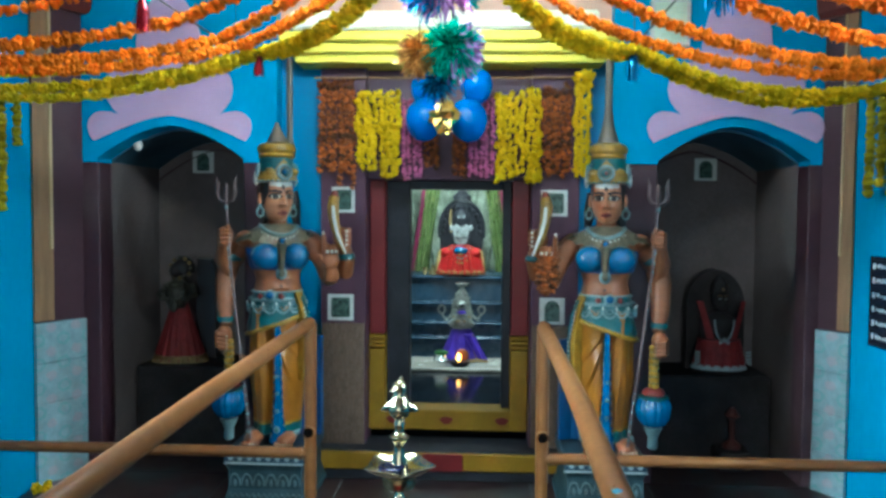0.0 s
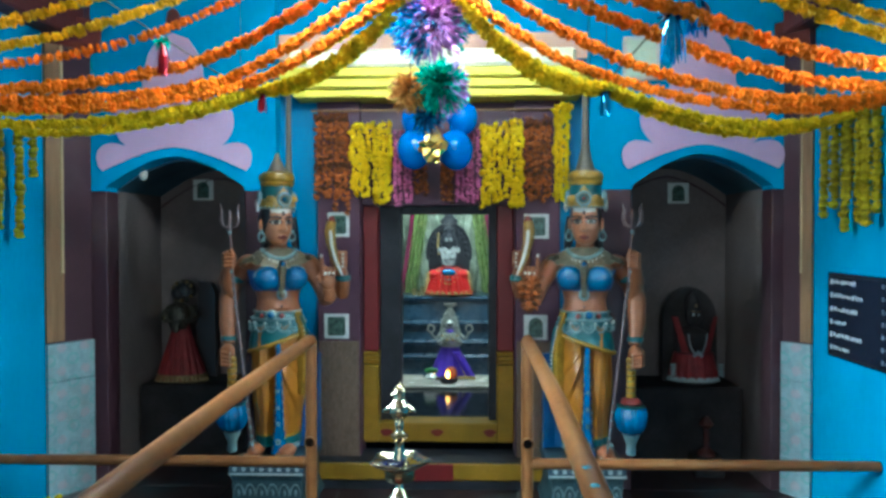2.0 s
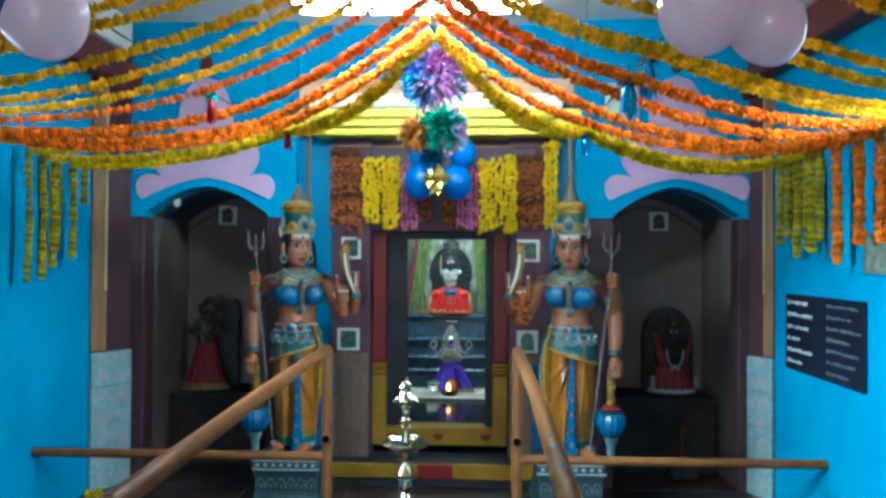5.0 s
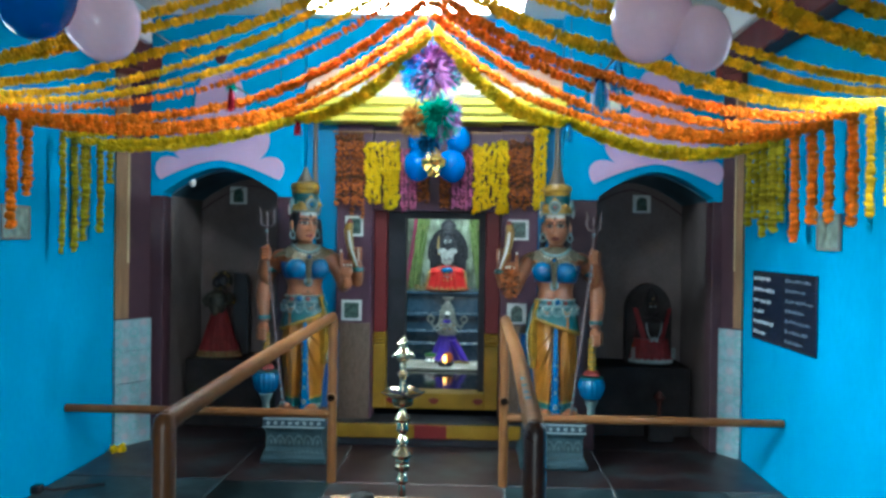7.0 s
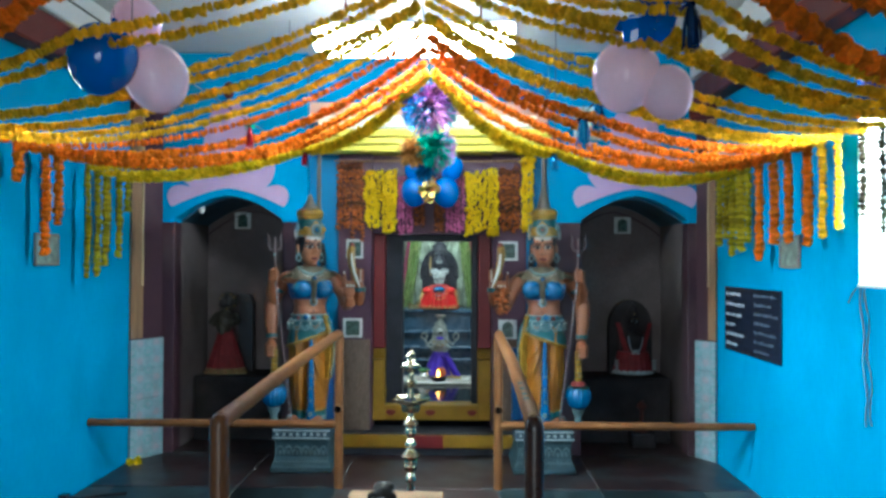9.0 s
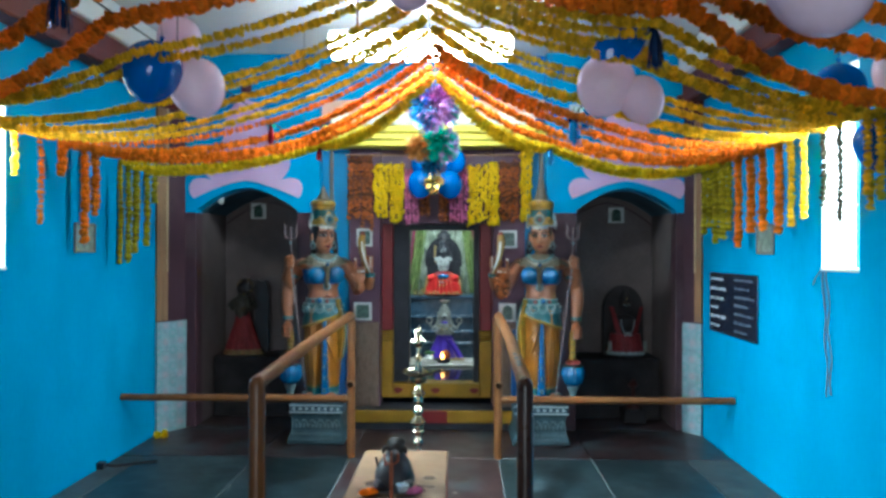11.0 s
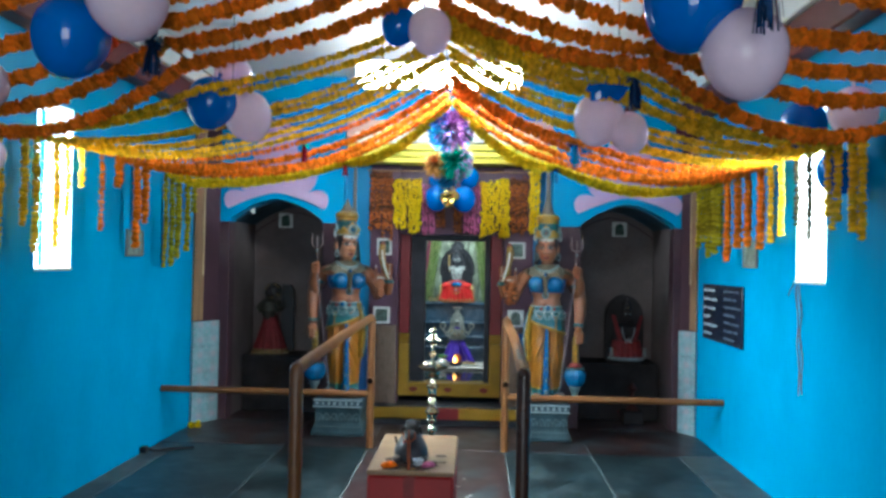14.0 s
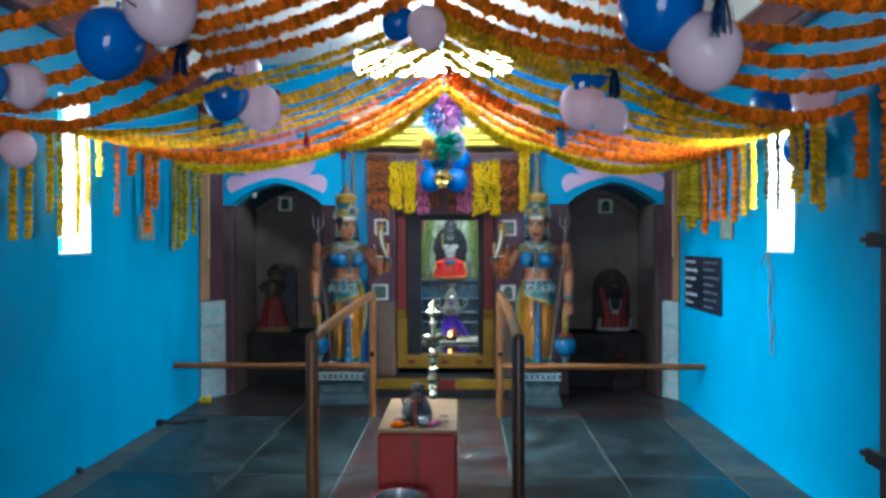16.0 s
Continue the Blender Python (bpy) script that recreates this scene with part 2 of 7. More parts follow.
# ---------------------------------------------------------------- mesh tools
class Mesh:
    """Collects vertices, faces and a material slot for each face, in world metres."""

    def __init__(self):
        self.v, self.f, self.m = [], [], []

    def add(self, verts, faces, slot=0):
        n = len(self.v)
        self.v += [tuple(p) for p in verts]
        self.f += [tuple(i + n for i in f) for f in faces]
        self.m += [slot] * len(faces)
        return self

    def box(self, x0, x1, y0, y1, z0, z1, b=0.0, slot=0):
        if b <= 0:
            v = [(x, y, z) for z in (z0, z1) for y in (y0, y1) for x in (x0, x1)]
            return self.add(v, [(0, 2, 3, 1), (4, 5, 7, 6), (0, 1, 5, 4), (2, 6, 7, 3), (0, 4, 6, 2), (1, 3, 7, 5)], slot)
        b = min(b, (x1 - x0) / 2.1, (y1 - y0) / 2.1, (z1 - z0) / 2.1)
        bm = bmesh.new()
        pts = []
        for cx, sx in ((x0, 1), (x1, -1)):
            for cy, sy in ((y0, 1), (y1, -1)):
                for cz, sz in ((z0, 1), (z1, -1)):
                    pts += [(cx + sx * b, cy + sy * b, cz), (cx + sx * b, cy, cz + sz * b), (cx, cy + sy * b, cz + sz * b)]
        vs = [bm.verts.new(p) for p in pts]
        bmesh.ops.convex_hull(bm, input=vs)
        bmesh.ops.dissolve_limit(bm, angle_limit=0.02, verts=bm.verts, edges=bm.edges)
        bm.verts.index_update()
        out = [tuple(v.co) for v in bm.verts], [tuple(v.index for v in f.verts) for f in bm.faces]
        bm.free()
        return self.add(out[0], out[1], slot)

    def rings(self, rings, slot=0, cap=True, closed=True):
        k, v, f = len(rings[0]), [], []
        for r in rings:
            v += [tuple(p) for p in r]
        for i in range(len(rings) - 1):
            for j in range(k if closed else k - 1):
                a, c = i * k + j, i * k + (j + 1) % k
                f.append((a, c, c + k, a + k))
        if cap and closed:
            f.append(tuple(range(k))[::-1])
            f.append(tuple((len(rings) - 1) * k + j for j in range(k)))
        return self.add(v, f, slot)

    def sweep(self, pts, radii, segs=10, slot=0, cap=True, flat=1.0):
        pts = [Vector(p) for p in pts]
        if not isinstance(radii, (list, tuple)):
            radii = [radii] * len(pts)
        rings, up = [], None
        for i, p in enumerate(pts):
            t = (pts[min(i + 1, len(pts) - 1)] - pts[max(i - 1, 0)]).normalized()
            if up is None:
                up = Vector((0, 0, 1)) if abs(t.z) < 0.9 else Vector((0, 1, 0))
            s = t.cross(up).normalized()
            up = s.cross(t).normalized()
            rings.append([p + (s * math.cos(a) + up * math.sin(a) * flat) * radii[i] for a in (2 * math.pi * j / segs for j in range(segs))])
        return self.rings(rings, slot, cap)

    def lathe(self, c, profile, segs=20, slot=0, cap=True, wob=None, sx=1.0, sy=1.0):
        rings = []
        for r, z in profile:
            rings.append([(c[0] + sx * r * (1 + (wob(a, z) if wob else 0)) * math.cos(a), c[1] + sy * r * (1 + (wob(a, z) if wob else 0)) * math.sin(a), c[2] + z)
                          for a in (2 * math.pi * j / segs for j in range(segs))])
        return self.rings(rings, slot, cap)

    def ball(self, c, rx, ry, rz, slot=0, segs=14, rows=9):
        prof = [(max(1e-4, math.sin(math.pi * i / rows)), -math.cos(math.pi * i / rows)) for i in range(rows + 1)]
        rings = [[(c[0] + rx * r * math.cos(a), c[1] + ry * r * math.sin(a), c[2] + rz * z) for a in (2 * math.pi * j / segs for j in range(segs))] for r, z in prof]
        return self.rings(rings, slot, False)

    def prism(self, poly, y0, y1, slot=0):
        """poly: (x, z) corners; extruded from y0 to y1."""
        k = len(poly)
        v = [(x, y0, z) for x, z in poly] + [(x, y1, z) for x, z in poly]
        return self.add(v, [tuple(range(k)), tuple(range(2 * k - 1, k - 1, -1))] + [(i, i + k, (i + 1) % k + k, (i + 1) % k) for i in range(k)], slot)

    def slab(self, poly, z0, z1, slot=0):
        """poly: (x, y) corners; extruded from z0 to z1."""
        k = len(poly)
        v = [(x, y, z0) for x, y in poly] + [(x, y, z1) for x, y in poly]
        return self.add(v, [tuple(range(k)), tuple(range(2 * k - 1, k - 1, -1))] + [(i, i + k, (i + 1) % k + k, (i + 1) % k) for i in range(k)], slot)


def mesh_data(name, g, mats, origin=(0, 0, 0), smooth=False):
    me = bpy.data.meshes.new(name)
    o = Vector(origin)
    me.from_pydata([(Vector(p) - o)[:] for p in g.v] if o.length else g.v, [], g.f)
    for m in mats:
        me.materials.append(m)
    me.polygons.foreach_set("material_index", g.m)
    if len(g.f) < 9000:
        bm = bmesh.new()
        bm.from_mesh(me)
        bmesh.ops.recalc_face_normals(bm, faces=bm.faces)
        bm.to_mesh(me)
        bm.free()
    if smooth:
        me.polygons.foreach_set("use_smooth", [True] * len(me.polygons))
        me.set_sharp_from_angle(angle=radians(40))
    me.update()
    return me


ROOT = {}


def solid(name, g, mats, label="", category="", group="", kind="", at=None, smooth=False):
    """A one-mesh thing or piece of the setting, with its origin at `at`."""
    mats = mats if isinstance(mats, (list, tuple)) else [mats]
    at = at or (0, 0, 0)
    ob = new(name, mesh_data(name, g, mats, at, smooth))
    ob.location = at
    ROOT[ob.name] = Vector(at)
    return tagged(ob, label, category, group, kind)


def thing(name, at, label, category, group="", kind=""):
    ob = new(name)
    ob.location = at
    ob.empty_display_size = 0.1
    ROOT[ob.name] = Vector(at)
    return tagged(ob, label, category, group, kind)


def part(name, g, material, parent, label="", smooth=False):
    mats = material if isinstance(material, (list, tuple)) else [material]
    at = ROOT[parent.name]
    ob = new(name, mesh_data(name, g, mats, at, smooth))
    ob.parent = parent
    ROOT[ob.name] = at
    return tagged(ob, label)


def pipe_pts(a, b, n=2):
    a, b = Vector(a), Vector(b)
    return [a.lerp(b, i / (n - 1)) for i in range(n)]


# ---------------------------------------------------------------- plan, metres
WIN_R = (1.63, 2.0, 1.285, 2.27)      # slit windows: y0 y1 z0 z1
WIN_L = (1.53, 1.90, 1.28, 2.20)


def wall_with_window(name, xin, xout, win, label):
    y0, y1, z0, z1 = win
    g = Mesh()
    a, b = min(xin, xout), max(xin, xout)
    for yy0, yy1, zz0, zz1 in ((YB, y0, -0.1, ZC), (y1, 4.95, -0.1, ZC), (y0, y1, -0.1, z0), (y0, y1, z1, ZC)):
        g.box(a, b, yy0, yy1, zz0, zz1)
    return solid(name, g, BLUE, label, "wall", kind="structure")


wall_with_window("wall_east", XR, XR + 0.2, WIN_R, "bright blue painted plaster wall with a slit window")
wall_with_window("wall_west", XL, XL - 0.2, WIN_L, "bright blue painted plaster wall with a slit window")

# entrance wall behind the camera, with its open doorway
g = Mesh()
g.box(XL - 0.2, CX - 0.95, YB - 0.2, YB, -0.1, ZC)
g.box(CX + 0.95, XR + 0.2, YB - 0.2, YB, -0.1, ZC)
g.box(CX - 0.95, CX + 0.95, YB - 0.2, YB, 2.3, ZC)
solid("wall_south", g, BLUE, "bright blue painted plaster entrance wall", "wall", kind="structure")

g = Mesh().box(XL - 0.2, XR + 0.2, YB - 0.2, 7.4, ZC, ZC + 0.12)
solid("ceiling", g, WHITEC, "whitewashed concrete ceiling slab", "ceiling", kind="structure")

g = Mesh().box(-60, 60, -60, 60, -0.30, -0.11)
solid("ground", g, mat("bare_earth", (0.22, 0.17, 0.12), 0.9, dirt=(0.1, 0.12, 0.05)), "bare trodden earth outside", "ground", kind="structure")

# floor: slate fields on both sides of a red strip, red apron before the shrine
g = Mesh().box(XL, XR, YB - 0.2, 7.3, -0.12, -0.004)
floor = solid("floor", g, JOINT, "grey stone floor with a red middle strip and pale joints", "floor", kind="structure")


def floor_piece(x0, x1, y0, y1, m, nm):
    """One flat floor stone, a little uneven at its edges."""
    e = 0.0035
    ob = part(nm, Mesh().box(x0 + e, x1 - e, y0 + e, y1 - e, -0.03, 0.0 + random.uniform(-0.0012, 0.0012), 0.003), m, floor)
    return ob


SLATE2 = mat("damp_floor_stone", (0.0070, 0.0150, 0.0175), 0.34, var=0.8, scale=3.4, bump=0.45, fine=26, spec=0.42, dirt=(0.058, 0.080, 0.085), dirt_amount=0.55, dirt_scale=3.2, rnd=0.2)
YS = [3.22, 1.72, 0.30, -1.15, -2.6, -4.0, YB]
for (xa, xb) in ((-2.12, -1.36), (-1.36, -0.735), (0.255, 0.87), (0.87, 1.50)):
    for ya, yb in zip(YS[1:], YS[:-1]):
        floor_piece(xa, xb, ya, yb, SLATE2 if (round(10 * xa) + round(10 * ya)) % 3 == 0 else SLATE, "floor_slab")
for ya, yb in zip(YS[1:], YS[:-1]):
    floor_piece(-0.735, 0.255, ya, yb, REDFLOOR, "red_slab")
    floor_piece(XL, -2.12, ya, yb, CEMENT, "border_strip")
    floor_piece(1.50, XR, ya, yb, CEMENT, "border_strip")
for xa, xb in ((XL, -1.36), (-1.36, -0.735), (-0.735, 0.255), (0.255, 0.87), (0.87, XR)):
    floor_piece(xa, xb, 3.22, 4.06, REDFLOOR, "apron_slab")
for xa, xb in ((XL + 0.06, -1.06), (0.62, XR - 0.06)):
    floor_piece(xa, xb, 4.06, 4.86, REDFLOOR, "cell_slab")

BEAMM = mat("red_brown_beam_paint", (0.105, 0.020, 0.014), 0.5, var=0.2, scale=3, dirt=(0.05, 0.02, 0.02), dirt_amount=0.4)
# maroon wall beams with white moulding under the ceiling
for nm, xa, xb in (("beam_east", XR - 0.13, XR - 0.003), ("beam_west", XL + 0.003, XL + 0.13)):
    g = Mesh().box(xa, xb, YB, 4.0, 2.508, 2.70, 0.01, 0).box(xa - 0.03 if xa > 0 else xa, xb if xa > 0 else xb + 0.03, YB, 4.0, 2.70, 2.915, 0.01, 1)
    solid(nm, g, [BEAMM, WHITEC], "maroon painted beam with white moulding", "beam", kind="structure")

# arch wall on both sides of the shrine
ARCHES = ((-2.075, -1.28), (0.895, 1.665))


def arch_z(u):
    return 1.70 + 0.175 * (1 - abs(u) ** 1.7)


def arch_wall(name, x_out0, x_out1, a0, a1):
    g = Mesh()
    n = 28
    for y in (YF, YF + 0.16):
        base = [(a0 + (a1 - a0) * i / n, arch_z(2 * i / n - 1)) for i in range(n + 1)]
        v = [(x, y, z) for x, z in base] + [(x, y, ZC) for x, z in base]
        g.add(v, [(i, i + 1, i + n + 2, i + n + 1) for i in range(n)])
    v = [(x, y, z) for y in (YF, YF + 0.16) for x, z in base]
    g.add(v, [(i, i + 1, i + n + 2, i + n + 1) for i in range(n)])
    g.box(x_out0, a0, YF, YF + 0.16, 1.68, ZC)
    g.box(a1, x_out1, YF, YF + 0.16, 1.68, ZC)
    solid(name, g, BLUE, "blue plaster wall over a cusped arch", "wall", kind="structure")
    g = Mesh().box(x_out0, a0, YF + 0.012, YF + 0.16, 0, 1.68, 0.004).box(a1, x_out1, YF + 0.012, YF + 0.16, 0, 1.68, 0.004)
    solid(name + "_jambs", g, MAROON, "maroon painted arch jambs", "jamb", kind="structure")


arch_wall("wall_north_west", XL, -1.10, *ARCHES[0])
arch_wall("wall_north_east", 0.66, XR, *ARCHES[1])

# pink painted scrolls in low relief over the arches
HALF_SCROLL = ((0.410, 1.790), (0.434, 1.820), (0.446, 1.867), (0.436, 1.908), (0.408, 1.938), (0.370, 1.950), (0.320, 1.946), (0.272, 1.932),
               (0.304, 1.962), (0.334, 2.010), (0.345, 2.060), (0.336, 2.120), (0.302, 2.170), (0.252, 2.198), (0.200, 2.206),
               (0.178, 2.260), (0.168, 2.360), (0.140, 2.455), (0.085, 2.535))
for a0, a1 in ARCHES:
    mid = (a0 + a1) / 2
    up = [(mid + x, z) for x, z in HALF_SCROLL] + [(mid, 2.565)] + [(mid - x, z) for x, z in reversed(HALF_SCROLL)]
    solid("scroll_finial", Mesh().ball((mid, YF - 0.004, 2.645), 0.042, 0.012, 0.064, 0, 18, 10), BEAMM, "dark maroon finial painted over the pink scroll", "ornament", "scroll finials", "structure", smooth=True)
    low = [(mid + x, 1.926 - 0.136 * (abs(x) / 0.41) ** 1.5) for x in (0.385 * (k / 10 - 1) for k in range(21))]
    solid("wall_scroll", Mesh().prism(up + low, YF - 0.012, YF - 0.001), PINK, "pink painted scroll in low relief on the blue wall", "ornament", "scrolls over the arches", "structure")

# splayed corner pilasters: tile dado, wood strip and maroon shaft
for sx, o, i in ((-1, (XL, 3.80), (-2.155, 4.056)), (1, (XR, 3.90), (1.722, 4.056))):
    g = Mesh().slab([o, i, (o[0], i[1])], 0.84, ZC, 0)
    d = Vector((i[0] - o[0], i[1] - o[1]))
    nrm = Vector((d.y, -d.x)).normalized()
    if nrm.y > 0:
        nrm = -nrm
    p0, p1 = Vector(o), Vector(o) + d * 0.36
    pil = thing("pilaster", (o[0], o[1], 0), "maroon corner pilaster with wood strip and patterned tile dado", "pilaster", "corner pilasters", "structure")
    part("shaft", g, MAROON, pil)
    part("wood_strip", Mesh().slab([p0, p1, p1 + nrm * 0.02, p0 + nrm * 0.02], 0.85, ZC - 0.02), WOODST, pil)
    q0, q1 = Vector(o) + d * 0.01, Vector(i) - d * 0.01
    for k in range(4):
        part("tile", Mesh().slab([q0, q1, q1 + nrm * 0.022, q0 + nrm * 0.022], 0.21 * k + 0.0015, 0.21 * k + 0.2085), TILEP, pil, "pale blue tile with a floral print")
    e0 = Vector(o) + d * 0.30
    part("gilt_strip", Mesh().slab([e0, e0 + d * 0.05, e0 + d * 0.05 + nrm * 0.026, e0 + nrm * 0.026], 1.22, ZC - 0.05), GILTS, pil, "narrow gilt strip")
    part("plinth", Mesh().slab([o, i, (o[0], i[1])], 0.0, 0.838), MAROON, pil)

    c0, c1 = Vector(o) - d * 0.02, Vector(i) + d * 0.10
    zc0 = 2.46 if sx < 0 else 2.41
    part("capital", Mesh().rings([[(q.x, q.y, z) for q in (c0 + nrm * w, c1 + nrm * w, c1 - nrm * 0.02, c0 - nrm * 0.02)] for w, z in ((0.028, zc0), (0.050, zc0 + 0.03), (0.062, zc0 + 0.12), (0.062, zc0 + 0.17))]), BEAMM, pil, "dark maroon capital block")

# shrine front: piers, jambs, lintel, cornice
g = Mesh()
g.box(-0.88, -0.635, 4.14, 4.36, 0.0, 2.2, 0.004).box(0.252, 0.505, 4.14, 4.36, 0.0, 2.2, 0.004)
solid("shrine_pier", g, PURPLE, "purple-brown painted piers beside the shrine door", "pier", kind="structure")
g = Mesh().box(-0.875, -0.64, 4.128, 4.139, 0.13, 0.82, 0.003).box(0.258, 0.50, 4.128, 4.139, 0.13, 0.82, 0.003)
solid("granite_dado", g, GRANITE, "polished brown granite dado on the piers", "dado", kind="structure")
g = Mesh().box(-1.10, -0.88, 4.17, 4.4, 0, 2.6).box(0.50, 0.66, 4.17, 4.4, 0, 2.6)
solid("wall_north_niche", g, BLUE2, "deep blue wall behind the guardian statues", "wall", kind="structure")
g = Mesh().box(-0.635, 0.252, 4.20, 4.36, 1.60, 2.19, 0.004)
solid("shrine_lintel", g, PURPLE, "purple-brown lintel over the shrine door", "lintel", kind="structure")
frame_t = thing("door_frame", (CX, 4.3, 0.13), "red and yellow painted shrine door frame", "door frame", kind="structure")
for x0, x1 in ((-0.634, -0.545), (0.153, 0.250)):
    part("jamb", Mesh().box(x0, x1, 4.27, 4.44, 0.742, 1.60, 0.006), RED, frame_t, "red painted jamb")
    part("jamb_foot", Mesh().box(x0 - 0.001, x1 + 0.001, 4.262, 4.44, 0.205, 0.662, 0.006), YELLOW, frame_t, "yellow painted jamb foot")
    for k in range(3):
        part("jamb_band", Mesh().box(x0 - 0.004, x1 + 0.004, 4.256, 4.44, 0.668 + 0.025 * k, 0.689 + 0.025 * k, 0.006), YELLOW, frame_t, "yellow ring band")
part("threshold", Mesh().box(-0.545, 0.153, 4.265, 4.44, 0.205, 0.318, 0.006), YELLOW, frame_t, "yellow painted threshold")
for x in (-0.50, -0.20, 0.11):
    g = Mesh().prism([(x + 0.035 * math.cos(t) * (1 + 0.2 * math.sin(3 * t)), 0.262 + 0.022 * math.sin(t)) for t in (2 * math.pi * i / 16 for i in range(16))], 4.2628, 4.2655)
    part("vermilion_mark", g, RED, frame_t, "smeared vermilion mark")
part("inner_frame", Mesh().box(-0.545, -0.415, 4.34, 4.46, 0.318, 1.60, 0.004).box(0.105, 0.153, 4.34, 4.46, 0.318, 1.60, 0.004).box(-0.415, 0.105, 4.34, 4.46, 1.55, 1.60, 0.004), BLACKST, frame_t, "black inner frame")
g = Mesh().box(-0.90, 0.52, 4.03, 4.30, 0.0, 0.055, 0.004, 1).box(-0.90, 0.52, 4.02, 4.30, 0.055, 0.150, 0.006, 0).box(-0.89, 0.51, 4.03, 4.30, 0.150, 0.158, 0.002, 1)
solid("shrine_step", g, [YELLOW, BLACKST], "yellow painted step with a dark tread below the shrine door", "step", kind="structure")
g = Mesh().box(-0.315, -0.10, 4.012, 4.019, 0.056, 0.149, 0.002)
solid("shrine_step_patch", g, RED, "dark red painted patch on the step", "paint", kind="structure")
g = Mesh()
for z0, z1, y in ((2.19, 2.235, 3.99), (2.235, 2.285, 3.95), (2.285, 2.335, 3.91)):
    g.box(-1.00 + (4.0 - y) * -0.8 + 0.02, 0.60 + (4.0 - y) * 0.8, y, 4.4, z0, z1 + 0.001, 0.008)
solid("shrine_cornice", g, LEMON, "lemon yellow stepped cornice", "cornice", kind="structure")
g = Mesh().box(-0.99, 0.56, 3.89, 4.4, 2.337, 2.43, 0.015)
solid("shrine_cornice_top", g, CREAM, "cream cornice band", "cornice", kind="structure")
g = Mesh().box(-1.10, 0.66, 4.15, 4.4, 2.43, 2.575)
solid("wall_north_band", g, PEACH, "peach painted band above the cornice", "wall", kind="structure")
g = Mesh().box(-1.10, 0.66, 4.147, 4.4, 2.575, ZC)
solid("wall_north_upper", g, BLUE, "blue painted wall above the peach band", "wall", kind="structure")

# shrine room
POLBLK = mat("polished_black_stone", (0.008, 0.010, 0.014), 0.12, var=0.3, scale=8, bump=0.04)
g = Mesh()
g.box(-1.10, -0.96, 4.40, 7.05, 0, 2.5).box(0.56, 0.68, 4.40, 7.05, 0, 2.5).box(-1.10, 0.68, 7.05, 7.2, 0, 2.5)
solid("shrine_wall", g, mat("pale_silver_wall", (0.38, 0.40, 0.36), 0.45, var=0.35, scale=14, bump=0.5, fine=22), "pale embossed shrine room walls", "wall", kind="structure")
solid("shrine_ceiling", Mesh().box(-1.10, 0.68, 4.40, 7.2, 2.5, 2.6), WHITEC, "whitewashed shrine room ceiling", "ceiling", kind="structure")
solid("shrine_floor", Mesh().box(-0.96, 0.56, 4.44, 7.05, 0.0, 0.245), POLBLK, "polished black stone shrine floor", "floor", kind="structure")

# side cells behind the arches, with a low vault
for nm, (a0, a1) in zip(("cell_wall_west", "cell_wall_east"), ARCHES):
    yb, yv = 4.86, YF + 0.155
    b0, b1 = a0 - 0.005, a1 + 0.005
    g = Mesh().box(b0 - 0.10, b1 + 0.10, yb, yb + 0.1, 0, 2.3).box(b0 - 0.10, b0, yv, yb, 0, 1.69).box(b1, b1 + 0.10, yv, yb, 0, 1.69)
    solid(nm, g, DARKIN, "dark brown plastered side cell", "wall", kind="structure")
    n = 24
    arc = [(b0 + (b1 - b0) * i / n, arch_z(2 * i / n - 1) - 0.012) for i in range(n + 1)]
    g = Mesh()
    for i in range(n):
        (xa, za), (xb, zb) = arc[i], arc[i + 1]
        g.add([(xa, yv, za), (xb, yv, zb), (xb, yb, zb), (xa, yb, za), (xa, yv, za + 0.05), (xb, yv, zb + 0.05), (xb, yb, zb + 0.05), (xa, yb, za + 0.05)],
              [(0, 1, 2, 3), (4, 7, 6, 5), (0, 4, 5, 1), (3, 2, 6, 7)])
    solid(nm.replace("wall", "vault"), g, VAULT, "dark blue plastered vault of the side cell", "vault", kind="structure")
    g = Mesh()
    g.sweep([(x, yb - 0.004, z - 0.055 - 0.02 * abs(2 * i / n - 1)) for i, (x, z) in enumerate(arc)], 0.006, 6)
    solid(nm.replace("wall", "arch_line"), g, MAROON, "thin moulded line under the cell vault", "moulding", kind="structure")
    g = Mesh().box(a0 + 0.02, a1 - 0.02, 4.45, 4.859, 0.0, 0.50, 0.01)
    solid(nm + "_ledge", g, MATTST, "black stone ledge in the side cell", "ledge", kind="structure")

